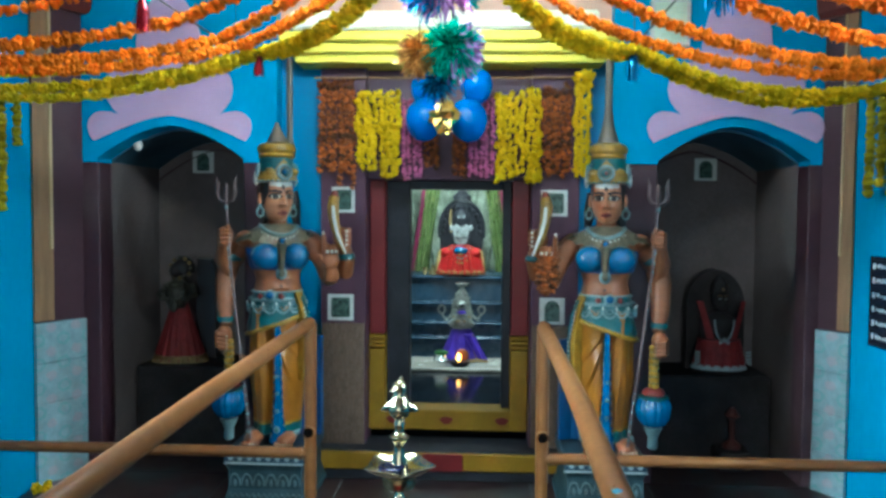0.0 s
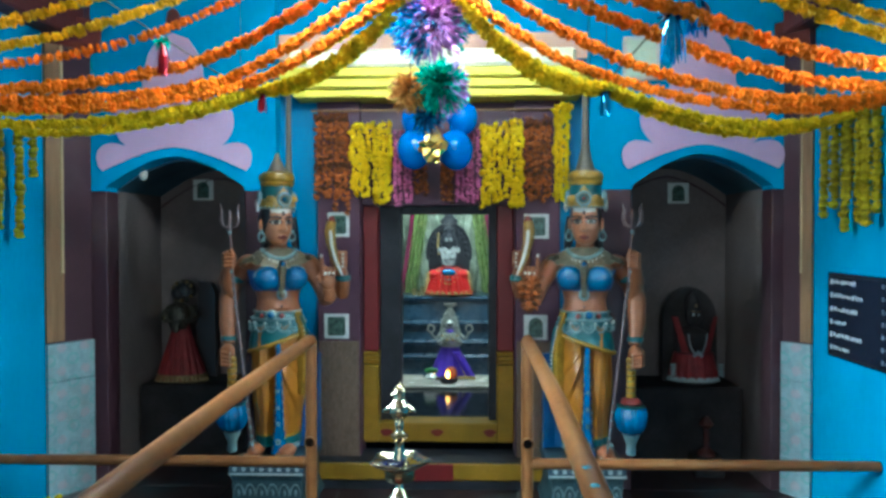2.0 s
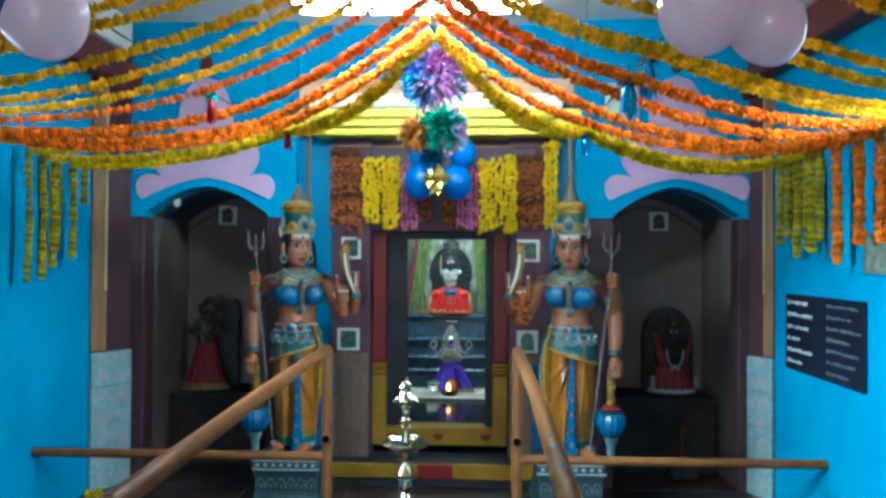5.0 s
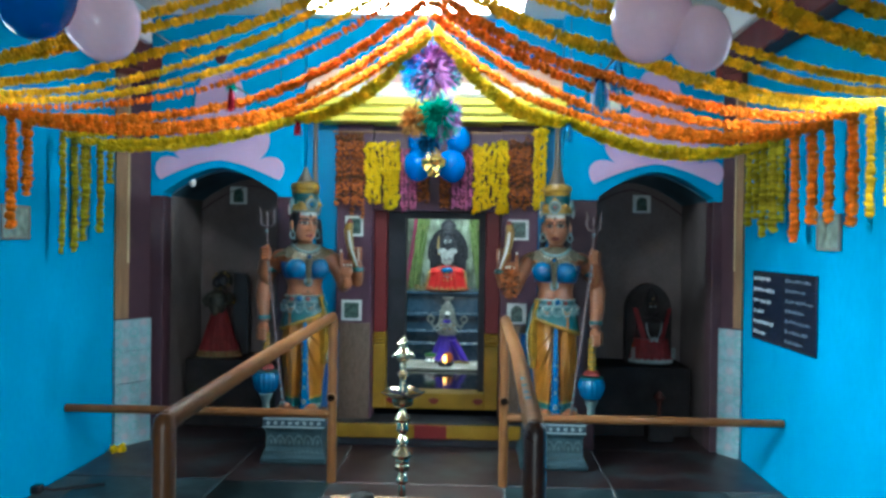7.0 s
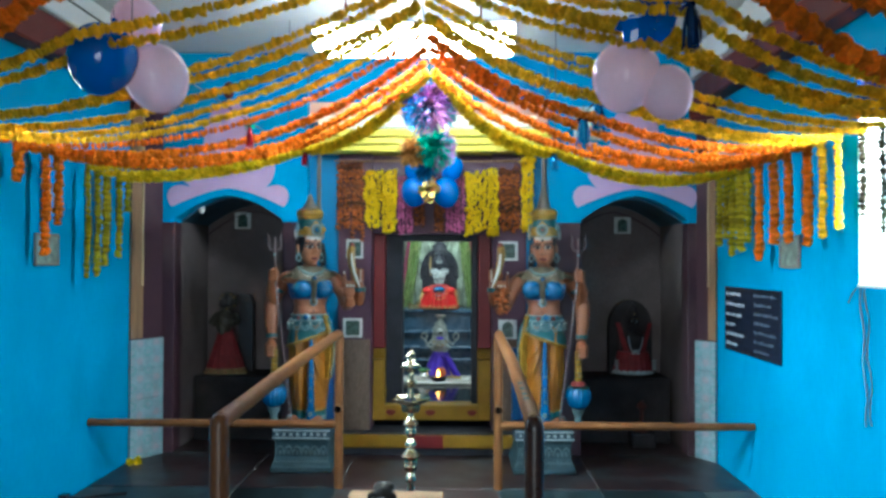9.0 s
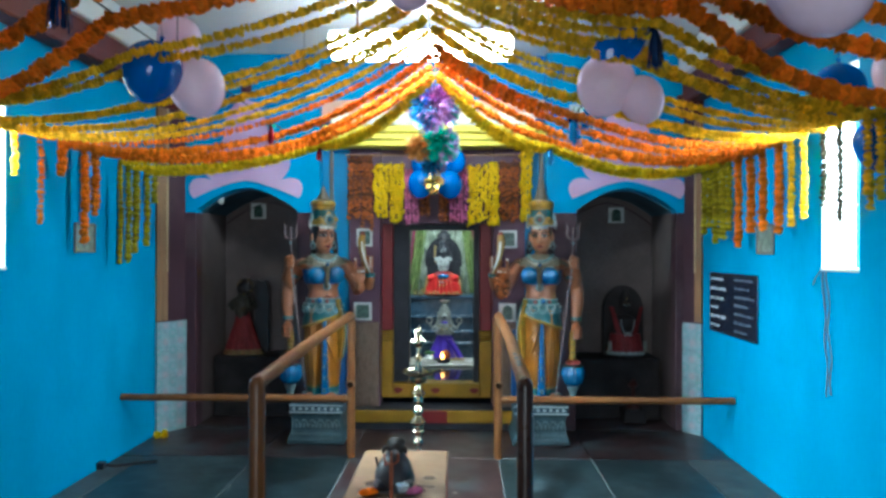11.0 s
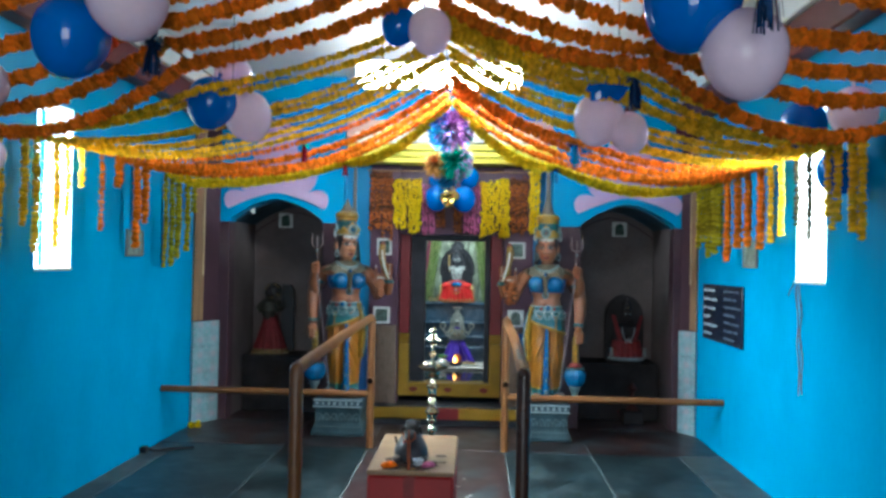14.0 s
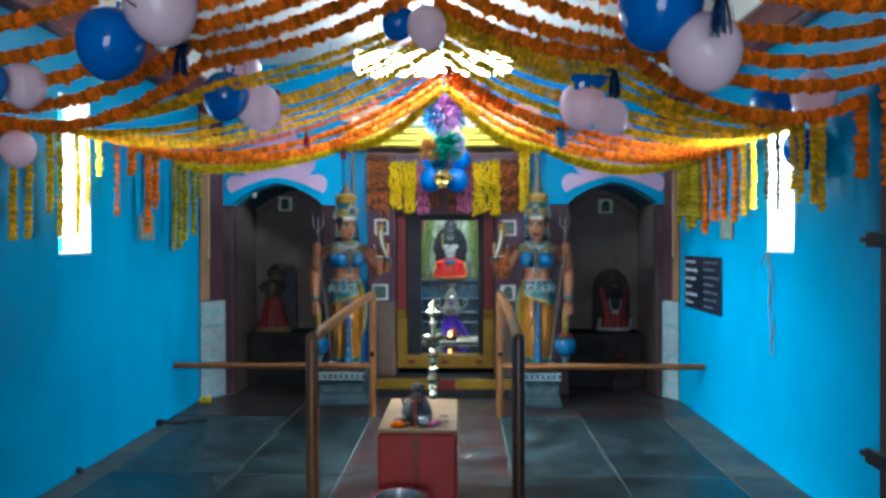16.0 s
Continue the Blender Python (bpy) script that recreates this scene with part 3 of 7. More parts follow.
# ---------------------------------------------------------------- rails
def rail(xp, xw, xn, post):
    """One side: hand pipe on two posts, low cross pipe to the wall."""
    r = thing("pipe_rail", (xp, 3.22, 0), "brown enamelled steel pipe queue rail standing on the stone floor", "railing", "queue rails")
    part("far_post", Mesh().sweep(pipe_pts((xp, 3.22, 0), (xp, 3.22, 0.945)), 0.027, 14), PIPE, r, smooth=True)
    part("near_post", Mesh().sweep([(xn, 0.76, 0), (xn, 0.76, 0.90), (xn, 0.76, 0.925), (xn, 0.76, 0.938)], [0.029, 0.029, 0.026, 0.014], 16), post, r, "" if post is PIPE else "almost black near post", smooth=True)
    part("hand_pipe", Mesh().sweep([(xn, 0.765, 0.915), (xp, 2.0, 0.934), (xp, 3.19, 0.951), (xp, 3.235, 0.95)], [0.027, 0.027, 0.027, 0.018], 14), PIPE, r, smooth=True)
    part("cross_pipe", Mesh().sweep(pipe_pts((xp, 3.22, 0.392), (xw, 3.22, 0.392)), 0.024, 14), PIPE, r, smooth=True)
    part("weld_collar", Mesh().sweep(pipe_pts((xp + (0.03 if xw > xp else -0.03), 3.22, 0.392), (xp + (0.05 if xw > xp else -0.05), 3.22, 0.392)), 0.028, 14), PIPE, r, smooth=True)
    part("stub_pipe", Mesh().sweep([(xp, 3.22, 0.49), (xp, 3.182, 0.49)], 0.026, 14), PIPE, r, smooth=True)
    # flat black disc on the capped stub stands for the shade inside the pipe
    part("pipe_bore", Mesh().sweep([(xp, 3.1805, 0.49), (xp, 3.1835, 0.49)], 0.021, 14), BORESHADE, r, "black disc for the shade in the open pipe end")
    return r


rail(-0.73, XL + 0.005, -0.712, PIPE)
# right rail: near post almost black, unlike its brown pipes
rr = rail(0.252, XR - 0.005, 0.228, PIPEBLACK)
for k, y in enumerate((1.02, 1.10, 1.20, 1.31)):
    part("bare_patch", Mesh().ball((0.226 + 0.01 * (y - 0.76), y, 0.942 + 0.013 * (y - 0.8)), 0.011, 0.012, 0.0035, 0, 7, 5), TEAL, rr, "chipped blue undercoat")

# ---------------------------------------------------------------- plinth with offerings
pl = thing("offering_plinth", (-0.24, 1.2, 0), "red painted masonry plinth with a cream stone slab top", "plinth")
part("block", Mesh().box(-0.425, -0.055, 0.865, 1.56, 0.0, 0.456, 0.012), REDBOX, pl)
part("slab", Mesh().box(-0.428, -0.052, 0.860, 1.565, 0.4562, 0.475, 0.005), SLAB, pl)

OILY = mat("dark_oil_stain", (0.19, 0.012, 0.012), 0.36, var=0.3, scale=15)
for k, (x0, w, zb) in enumerate(((-0.238, 0.017, 0.02), (-0.262, 0.009, 0.24))):
    part("oil_streak", Mesh().prism([(x0 - w, 0.452), (x0 + w, 0.452), (x0 + w * 0.8, 0.30 if zb < 0.2 else 0.36), (x0 + w * 0.9, zb + 0.05), (x0, zb), (x0 - w * 0.7, zb + 0.06), (x0 - w * 0.9, 0.33 if zb < 0.2 else 0.38)], 0.8635, 0.8655), OILY, pl, "dark oily drip")

DARKSTONE = mat("oiled_dark_stone", (0.030, 0.027, 0.030), 0.42, var=0.4, scale=18, bump=0.4)
x, y = -0.25, 1.02
g = Mesh().box(x - 0.078, x + 0.078, y - 0.10, y + 0.13, 0.475, 0.490, 0.006)
g.lathe((x, y + 0.02, 0), [(0.072, 0.488), (0.080, 0.505), (0.078, 0.54), (0.066, 0.575), (0.046, 0.605), (0.034, 0.625)], 26, sy=1.25, wob=lambda a, z: 0.04 * math.sin(3 * a + 30 * z))
g.ball((x + 0.004, y + 0.02, 0.640), 0.036, 0.044, 0.040, 1, 18, 12)
g.ball((x + 0.002, y - 0.018, 0.622), 0.024, 0.028, 0.024, 2, 14, 9)
g.ball((x + 0.004, y + 0.035, 0.664), 0.038, 0.036, 0.022, 1, 14, 9)
for d in (-1, 1):
    g.sweep([(x + d * 0.028, y + 0.008, 0.648), (x + d * 0.043, y + 0.004, 0.640), (x + d * 0.048, y, 0.622)], [0.012, 0.010, 0.004], 8, 1)
    g.ball((x + d * 0.060, y - 0.045, 0.505), 0.022, 0.058, 0.018, 0, 12, 8)
    g.ball((x + d * 0.010, y - 0.043, 0.630), 0.003, 0.003, 0.004, 1, 6, 5)
g.sweep([(x + 0.034 * math.cos(q), y - 0.030 + 0.012 * math.cos(q), 0.592 + 0.020 * math.sin(q)) for q in (math.pi * (1 + i / 10) for i in range(11))], 0.005, 6, 3)
BROWNST = mat("sooty_brown_stone", (0.022, 0.016, 0.013), 0.6, var=0.4, scale=30, bump=0.5)
GREYST = mat("ash_smeared_stone", (0.085, 0.075, 0.075), 0.6, var=0.4, scale=30, bump=0.4)
VERM = mat("vermilion_thread", (0.22, 0.020, 0.012), 0.7, var=0.3)
bull = solid("bull_figure", g, [DARKSTONE, BROWNST, GREYST, VERM], "small oiled dark stone bull figure on the slab", "statue", at=(x, y, 0.475), smooth=True)
bull.scale = (0.94, 0.94, 0.87)
# powder stains and bits of leaf on the slab
STAIN = mat("dark_powder_stain", (0.075, 0.045, 0.035), 0.8, var=0.4, scale=40)
rs = random.Random(12)
for cx_, cy_, rx_, ry_ in ((-0.335, 0.915, 0.055, 0.030), (-0.16, 0.985, 0.045, 0.050), (-0.20, 0.90, 0.06, 0.024), (-0.345, 1.06, 0.030, 0.040), (-0.12, 1.14, 0.030, 0.030)):
    part("powder_stain", Mesh().slab([(cx_ + rx_ * rs.uniform(0.55, 1.0) * math.cos(q), cy_ + ry_ * rs.uniform(0.55, 1.0) * math.sin(q)) for q in (2 * math.pi * i / 15 for i in range(15))], 0.4745, 0.4758), STAIN, pl, "dark powder stain")
lf = thing("leaf_bit", (-0.13, 1.02, 0.476), "small withered dark leaf lying on the slab", "leaf")
part("blade", Mesh().rings([[(-0.165 + 0.07 * i / 5, 1.02 - 0.010 * math.sin(math.pi * i / 5), 0.4775 + 0.004 * math.sin(i)), (-0.165 + 0.07 * i / 5, 1.02 + 0.010 * math.sin(math.pi * i / 5) + 0.001, 0.4790 + 0.003 * math.cos(i)), (-0.165 + 0.07 * i / 5, 1.02, 0.4765)] for i in range(6)]), STAIN, lf)
stk = thing("incense_stick", (-0.30, 1.00, 0.475), "burnt dark incense stick leaning beside the bull figure", "incense")
part("stick", Mesh().sweep([(-0.292, 1.00, 0.476), (-0.322, 1.03, 0.585)], [0.004, 0.0055], 8), BROWNST, stk)

IRON = mat("rusty_iron", (0.26, 0.062, 0.024), 0.6, metal=0.15, var=0.3, scale=40)
tr = thing("small_trident", (-0.25, 0.89, 0.475), "small rusty red iron trident standing on the slab", "trident")
part("shaft", Mesh().sweep(pipe_pts((-0.25, 0.89, 0.475), (-0.25, 0.89, 0.60)), 0.0075, 8), IRON, tr)
part("prongs", Mesh().sweep([(-0.275, 0.89, 0.635), (-0.275, 0.89, 0.61), (-0.26, 0.89, 0.598), (-0.24, 0.89, 0.598), (-0.225, 0.89, 0.61), (-0.225, 0.89, 0.635)], 0.004, 8).sweep(pipe_pts((-0.25, 0.89, 0.598), (-0.25, 0.89, 0.645)), 0.004, 8), IRON, tr)

pot = thing("steel_pot", (-0.305, 0.66, 0), "shiny stainless steel pot standing on the floor", "pot")
part("bowl", Mesh().lathe((-0.305, 0.66, 0), [(0.07, 0.0), (0.115, 0.02), (0.118, 0.20), (0.112, 0.215), (0.125, 0.226), (0.128, 0.232), (0.108, 0.226), (0.105, 0.20), (0.10, 0.04)], 32, cap=False), STEEL, pot, smooth=True)
part("base_disc", Mesh().lathe((-0.305, 0.66, 0.003), [(0.10, 0.0), (0.10, 0.012)], 32), STEEL, pot)
part("handle", Mesh().sweep([(-0.19, 0.66, 0.17), (-0.165, 0.66, 0.18), (-0.16, 0.66, 0.205), (-0.19, 0.66, 0.212)], 0.005, 8), IRON, pot)

# ---------------------------------------------------------------- standing oil lamp
LX, LY = -0.209, 1.93
bl = thing("standing_oil_lamp", (LX, LY, 0), "tall polished brass standing oil lamp with a bird finial", "oil lamp")
part("foot", Mesh().lathe((LX, LY, 0), [(0.13, 0), (0.13, 0.012), (0.115, 0.022), (0.10, 0.03), (0.075, 0.06), (0.04, 0.085), (0.022, 0.10)], 28), BRASS, bl, smooth=True)
STEM = [(0.022, 0.100), (0.036, 0.112), (0.036, 0.150), (0.024, 0.160), (0.015, 0.170), (0.046, 0.196), (0.048, 0.204), (0.028, 0.225), (0.016, 0.245), (0.030, 0.262), (0.031, 0.300), (0.013, 0.310), (0.014, 0.325),
        (0.016, 0.335), (0.016, 0.385), (0.012, 0.402), (0.025, 0.414), (0.026, 0.424), (0.018, 0.440), (0.013, 0.452), (0.029, 0.463), (0.030, 0.480), (0.027, 0.484), (0.027, 0.496), (0.030, 0.500), (0.029, 0.508), (0.022, 0.512),
        (0.041, 0.517), (0.043, 0.526), (0.030, 0.541), (0.017, 0.556), (0.012, 0.564), (0.025, 0.570), (0.026, 0.580), (0.017, 0.594), (0.013, 0.604), (0.025, 0.620), (0.026, 0.632), (0.023, 0.640), (0.025, 0.648), (0.022, 0.655),
        (0.034, 0.660), (0.036, 0.668), (0.024, 0.684), (0.014, 0.698), (0.011, 0.712), (0.012, 0.718)]
part("stem", Mesh().lathe((LX, LY, 0), STEM, 28), BRASS, bl, "turned brass stem", smooth=True)
part("cup_base", Mesh().lathe((LX, LY, 0), [(0.012, 0.716), (0.038, 0.722), (0.043, 0.730), (0.044, 0.752), (0.040, 0.757)], 30), BRASS, bl, smooth=True)


def spouts(a, zz):
    return (zz - 0.752) / 0.034 * 0.30 * abs(math.cos(2.5 * a + 0.25)) ** 5 if zz > 0.752 else 0.0


part("dish", Mesh().lathe((LX, LY, 0), [(0.040, 0.752), (0.056, 0.760), (0.066, 0.768), (0.073, 0.776), (0.076, 0.782), (0.073, 0.783), (0.062, 0.775), (0.046, 0.770), (0.016, 0.768)], 120, wob=spouts), BRASS, bl, "brass oil dish with pointed spouts", smooth=True)
part("wick_cup", Mesh().lathe((LX - 0.014, LY - 0.036, 0.766), [(0.022, 0), (0.031, 0.012), (0.032, 0.020), (0.028, 0.022), (0.014, 0.014)], 24), mat("dark_oil", (0.006, 0.008, 0.03), 0.1), bl, "dark oil cup", smooth=True)
part("upper_stem", Mesh().lathe((LX, LY, 0), [(0.024, 0.764), (0.022, 0.785), (0.013, 0.812), (0.012, 0.830), (0.015, 0.838), (0.025, 0.846), (0.026, 0.852), (0.014, 0.860), (0.011, 0.868), (0.014, 0.878), (0.014, 0.888), (0.011, 0.898)], 24), BRASS, bl, smooth=True)
g = Mesh().lathe((LX, LY, 0), [(0.011, 0.896), (0.024, 0.906), (0.029, 0.920), (0.028, 0.934), (0.021, 0.950), (0.0165, 0.964), (0.0185, 0.974), (0.019, 0.984), (0.013, 0.993), (0.004, 0.997)], 22, sy=1.15)
g.sweep([(LX - 0.010, LY - 0.014, 0.980), (LX - 0.020, LY - 0.034, 0.974)], [0.008, 0.002], 8)
g.sweep([(LX, LY, 0.988), (LX + 0.004, LY + 0.006, 1.004)], [0.009, 0.004], 8)
for d in (-1, 1):
    g.sweep([(LX + 0.018 * d, LY, 0.932), (LX + 0.034 * d, LY + 0.004, 0.924), (LX + 0.047 * d, LY + 0.008, 0.917)], [0.014, 0.011, 0.003], 10)
part("bird_finial", g, BRASS, bl, "cast brass bird finial", smooth=True)

# ---------------------------------------------------------------- plaque with its lines of writing as plain bars
pq = thing("plaque", (XR, 3.26, 1.02), "black granite plaque with rows of white writing on the blue wall", "plaque")
part("stone", Mesh().box(XR - 0.015, XR - 0.001, 2.815, 3.71, 0.815, 1.237, 0.004), SIGN, pq)
for z in (0.832, 1.220):
    part("border_line", Mesh().box(XR - 0.0165, XR - 0.0155, 2.83, 3.695, z - 0.002, z + 0.002), BRASS, pq, "thin gilt border line")
rng = random.Random(4)
DIM = mat("grey_lettering", (0.10, 0.12, 0.14), 0.6)
LINES = [(3.672, 0.25, 1.190, 0.026, INK), (3.672, 0.30, 1.124, 0.027, INK), (3.672, 0.25, 1.056, 0.024, INK), (3.672, 0.16, 0.992, 0.023, INK), (3.672, 0.30, 0.928, 0.025, INK), (3.672, 0.18, 0.866, 0.024, INK)]
LINES += [(3.19, ln, 1.195 - 0.056 * k, 0.020, DIM) for k, ln in enumerate((0.30, 0.26, 0.33, 0.24, 0.31, 0.28, 0.22))]
for y0, ln, zc, h, m in LINES:
    row = part("writing_line", Mesh().box(XR - 0.0165, XR - 0.0155, y0 - 0.018, y0, zc - h / 2, zc + h / 2), m, pq, "line of writing")
    y = y0 - 0.034
    while y > y0 - ln:
        w = rng.uniform(0.008, 0.020)
        lo, hi = rng.uniform(0.15, 0.45), rng.uniform(0.10, 0.50)
        part("stroke", Mesh().box(XR - 0.0165, XR - 0.0155, y - w, y, zc - h * lo, zc + h * hi), m, row)
        y -= w + rng.uniform(0.005, 0.010)

# small framed pictures on the side walls
PAPER = mat("faded_picture_print", (0.16, 0.20, 0.17), 0.35, var=0.5, scale=25)
FRAMEW = mat("thin_grey_frame", (0.14, 0.13, 0.12), 0.5)
for x, sx in ((XL + 0.001, 1), (XR - 0.001, -1)):
    p = thing("wall_picture", (x, 2.70, 1.45), "small faded picture in a thin frame on the blue wall", "picture", "pictures on the side walls")
    a, b = sorted((x, x + sx * 0.016))
    g = Mesh()
    for y0, y1, z0, z1 in ((2.575, 2.59, 1.365, 1.545), (2.81, 2.825, 1.365, 1.545), (2.59, 2.81, 1.365, 1.38), (2.59, 2.81, 1.53, 1.545)):
        g.box(a, b, y0, y1, z0, z1, 0.003)
    part("frame", g, FRAMEW, p)
    a, b = sorted((x, x + sx * 0.010))
    part("print", Mesh().box(a, b, 2.59, 2.81, 1.38, 1.53), PAPER, p)

# white bordered picture tiles on the piers and in the side cells
TILEW = mat("white_glazed_tile", (0.50, 0.52, 0.50), 0.25, var=0.12, scale=30)
TILEG = mat("green_tile_picture", (0.05, 0.09, 0.075), 0.25, var=0.8, scale=45)


def picture_tile(x, z, w, h, y, arch=False):
    t = thing("picture_tile", (x, y, z), "white glazed tile with a small dark picture on the wall", "tile", "picture tiles")
    part("tile", Mesh().box(x - w / 2, x + w / 2, y - 0.008, y - 0.0005, z - h / 2, z + h / 2, 0.002), TILEW, t)
    if arch:
        poly = [(x - w * 0.30, z - h * 0.40), (x + w * 0.30, z - h * 0.40)] + [(x + w * 0.30 * math.cos(a), z + h * 0.08 + h * 0.32 * math.sin(a)) for a in (math.pi * i / 10 for i in range(11))]
    else:
        poly = [(x + w * 0.36 * c, z + h * 0.38 * s) for c, s in ((-1, -0.85), (-0.85, -1), (0.85, -1), (1, -0.85), (1, 0.85), (0.85, 1), (-0.85, 1), (-1, 0.85))]
    part("picture", Mesh().prism(poly, y - 0.0095, y - 0.007), TILEG, t)


picture_tile(-0.771, 0.905, 0.142, 0.142, 4.14)
picture_tile(0.368, 0.90, 0.135, 0.142, 4.14, True)
picture_tile(-0.758, 1.487, 0.125, 0.14, 4.14)
picture_tile(0.371, 1.475, 0.142, 0.14, 4.14)
picture_tile(-1.79, 1.732, 0.135, 0.138, 4.86, True)
picture_tile(1.36, 1.70, 0.135, 0.135, 4.86, True)

# ---------------------------------------------------------------- guardian statues
SKIN = mat("painted_skin_tone", (0.220, 0.076, 0.032), 0.42, bump=0.25, var=0.36, spec=0.30, scale=9, dirt=(0.10, 0.05, 0.04), dirt_amount=0.6, dirt_scale=9)
OCHRE = mat("ochre_cloth_paint", (0.225, 0.082, 0.006), 0.36, var=0.28, scale=7, spec=0.4, dirt=(0.20, 0.08, 0.02), dirt_amount=0.5, dirt_scale=5)
TEALC = mat("teal_cloth_paint", (0.004, 0.066, 0.074), 0.32, var=0.3, scale=12, spec=0.4)
SKYC = mat("blue_cloth_paint", (0.002, 0.082, 0.205), 0.24, var=0.35, scale=14, spec=0.5)
GOLDP = mat("gold_paint", (0.235, 0.130, 0.014), 0.34, var=0.4, scale=22, spec=0.4)
HAIR = mat("black_paint", (0.012, 0.010, 0.012), 0.4)
SILVP = mat("silver_grey_paint", (0.13, 0.20, 0.21), 0.38, var=0.3, scale=25)
CHALK = mat("chalk_white_paint", (0.42, 0.42, 0.39), 0.5)
NAVY = mat("royal_blue_paint", (0.004, 0.05, 0.15), 0.4, var=0.2)
LIPS = mat("dark_red_paint", (0.14, 0.022, 0.020), 0.45)
BROWNP = mat("dull_brown_paint", (0.080, 0.066, 0.050), 0.5, var=0.3)
GUN = mat("tarnished_metal_paint", (0.12, 0.085, 0.085), 0.35, metal=0.4, var=0.3, scale=30)
EYEW = mat("dull_ivory_paint", (0.30, 0.27, 0.23), 0.4)
FACE = mat("painted_face_tone", (0.310, 0.122, 0.058), 0.36, var=0.2, scale=14, spec=0.42)
BRONZE = mat("dull_bronze_trim", (0.10, 0.085, 0.055), 0.4, metal=0.3, var=0.4, scale=40, bump=0.5, fine=120)
STATUE = [SKIN, OCHRE, TEALC, SKYC, GOLDP, HAIR, SILVP, CHALK, NAVY, LIPS, BROWNP, NAVY, GUN, FACE, EYEW]


def bell(v, c, w):
    return math.exp(-((v - c) / w) ** 2)


def carved_head(g, at, turn):
    """A carved and painted head: features in relief, with eyes, brows, lips and brow mark painted on. Chin at z 1.376."""
    prof = [(0.0, 0.022, 0.050), (0.03, 0.035, 0.064), (0.10, 0.050, 0.075), (0.22, 0.063, 0.082), (0.40, 0.073, 0.087), (0.60, 0.079, 0.090), (0.80, 0.079, 0.088), (1.0, 0.076, 0.084)]
    rows, cols, zc, h = 64, 84, 1.374, 0.20
    ca, sa = math.cos(turn), math.sin(turn)
    rings, lay = [], []
    for i in range(rows + 1):
        u = i / rows
        for (u0, a0, b0), (u1, a1, b1) in zip(prof[:-1], prof[1:]):
            if u <= u1:
                f = (u - u0) / (u1 - u0)
                ha, hb = a0 + (a1 - a0) * f, b0 + (b1 - b0) * f
                break
        z = zc + h * u
        ring, line = [], []
        for j in range(cols):
            w = 2 * j / cols - 1
            th = math.pi * (0.62 * w + 0.38 * w ** 3)          # closer together on the face
            x, y = ha * math.sin(th), -hb * math.cos(th)
            if abs(th) < 1.5:
                m = abs(x)
                tip = min(1.0, max(0.0, (1.508 - z) / 0.050)) if z > 1.452 else max(0.0, 1 - (1.452 - z) / 0.010)
                d = 0.032 * tip * bell(x, 0, 0.0105 + 0.004 * tip) + 0.011 * bell(m, 0.015, 0.007) * bell(z, 1.453, 0.008)
                d -= 0.011 * bell(m, 0.034, 0.021) * bell(z, 1.494, 0.014)
                d += 0.0075 * bell(m, 0.034, 0.015) * bell(z, 1.493, 0.009)
                d += 0.005 * bell(z, 1.518, 0.008) * bell(m, 0.030, 0.025)
                d += 0.006 * bell(m, 0.046, 0.020) * bell(z, 1.452, 0.018)
                d += (0.009 * bell(z, 1.4205, 0.0055) + 0.010 * bell(z, 1.4075, 0.006)) * bell(x, 0, 0.020) - 0.004 * bell(z, 1.4142, 0.002) * bell(x, 0, 0.022)
                d += 0.008 * bell(z, 1.386, 0.013) * bell(x, 0, 0.022)
                y -= d * math.cos(th)
            line.append((x, z, th))
            ring.append((at[0] + ca * 1.01 * x - sa * y, at[1] + sa * 1.01 * x + ca * y, z))
        rings.append(ring)
        lay.append(line)
    n = len(g.f)
    g.rings(rings, 13, True)
    k = n
    for i in range(rows):
        for j in range(cols):
            x, z, th = lay[i][j]
            x2, z = lay[i][(j + 1) % cols][0], (z + lay[i + 1][j][1]) / 2
            x = (x + x2) / 2
            m, slot = abs(x), 13
            if abs(th) > 1.48 - 0.56 * min(1.0, max(0.0, (z - 1.43) / 0.08)):
                slot = 5
            else:
                e = ((m - 0.034) / 0.0212) ** 2 + ((z - 1.493) / 0.0100) ** 2
                e2 = ((m - 0.035) / 0.0275) ** 2 + ((z - 1.4950) / 0.0142) ** 2
                brow = 1.5205 - 6.5 * (m - 0.040) ** 2
                if z > 1.538 + 0.10 * m and m < 0.056 and not (m < 0.006 and 1.536 < z < 1.550):
                    slot = 7
                elif z > 1.526 and m < 0.0065:
                    slot = 5
                elif abs(z - brow) < 0.0058 - 0.045 * abs(m - 0.030) * (m > 0.03) and 0.009 < m < 0.062:
                    slot = 5
                elif (x - 0.034 * math.copysign(1, x)) ** 2 + (z - 1.4935) ** 2 < 0.0120 ** 2:
                    slot = 5
                elif e < 1:
                    slot = 14
                elif e2 < 1:
                    slot = 5
                elif 1.4015 + 0.25 * m < z < 1.4265 - 0.32 * m and m < 0.0235:
                    slot = 5 if abs(z - 1.4142) < 0.0012 else 9
            g.m[k] = slot
            k += 1


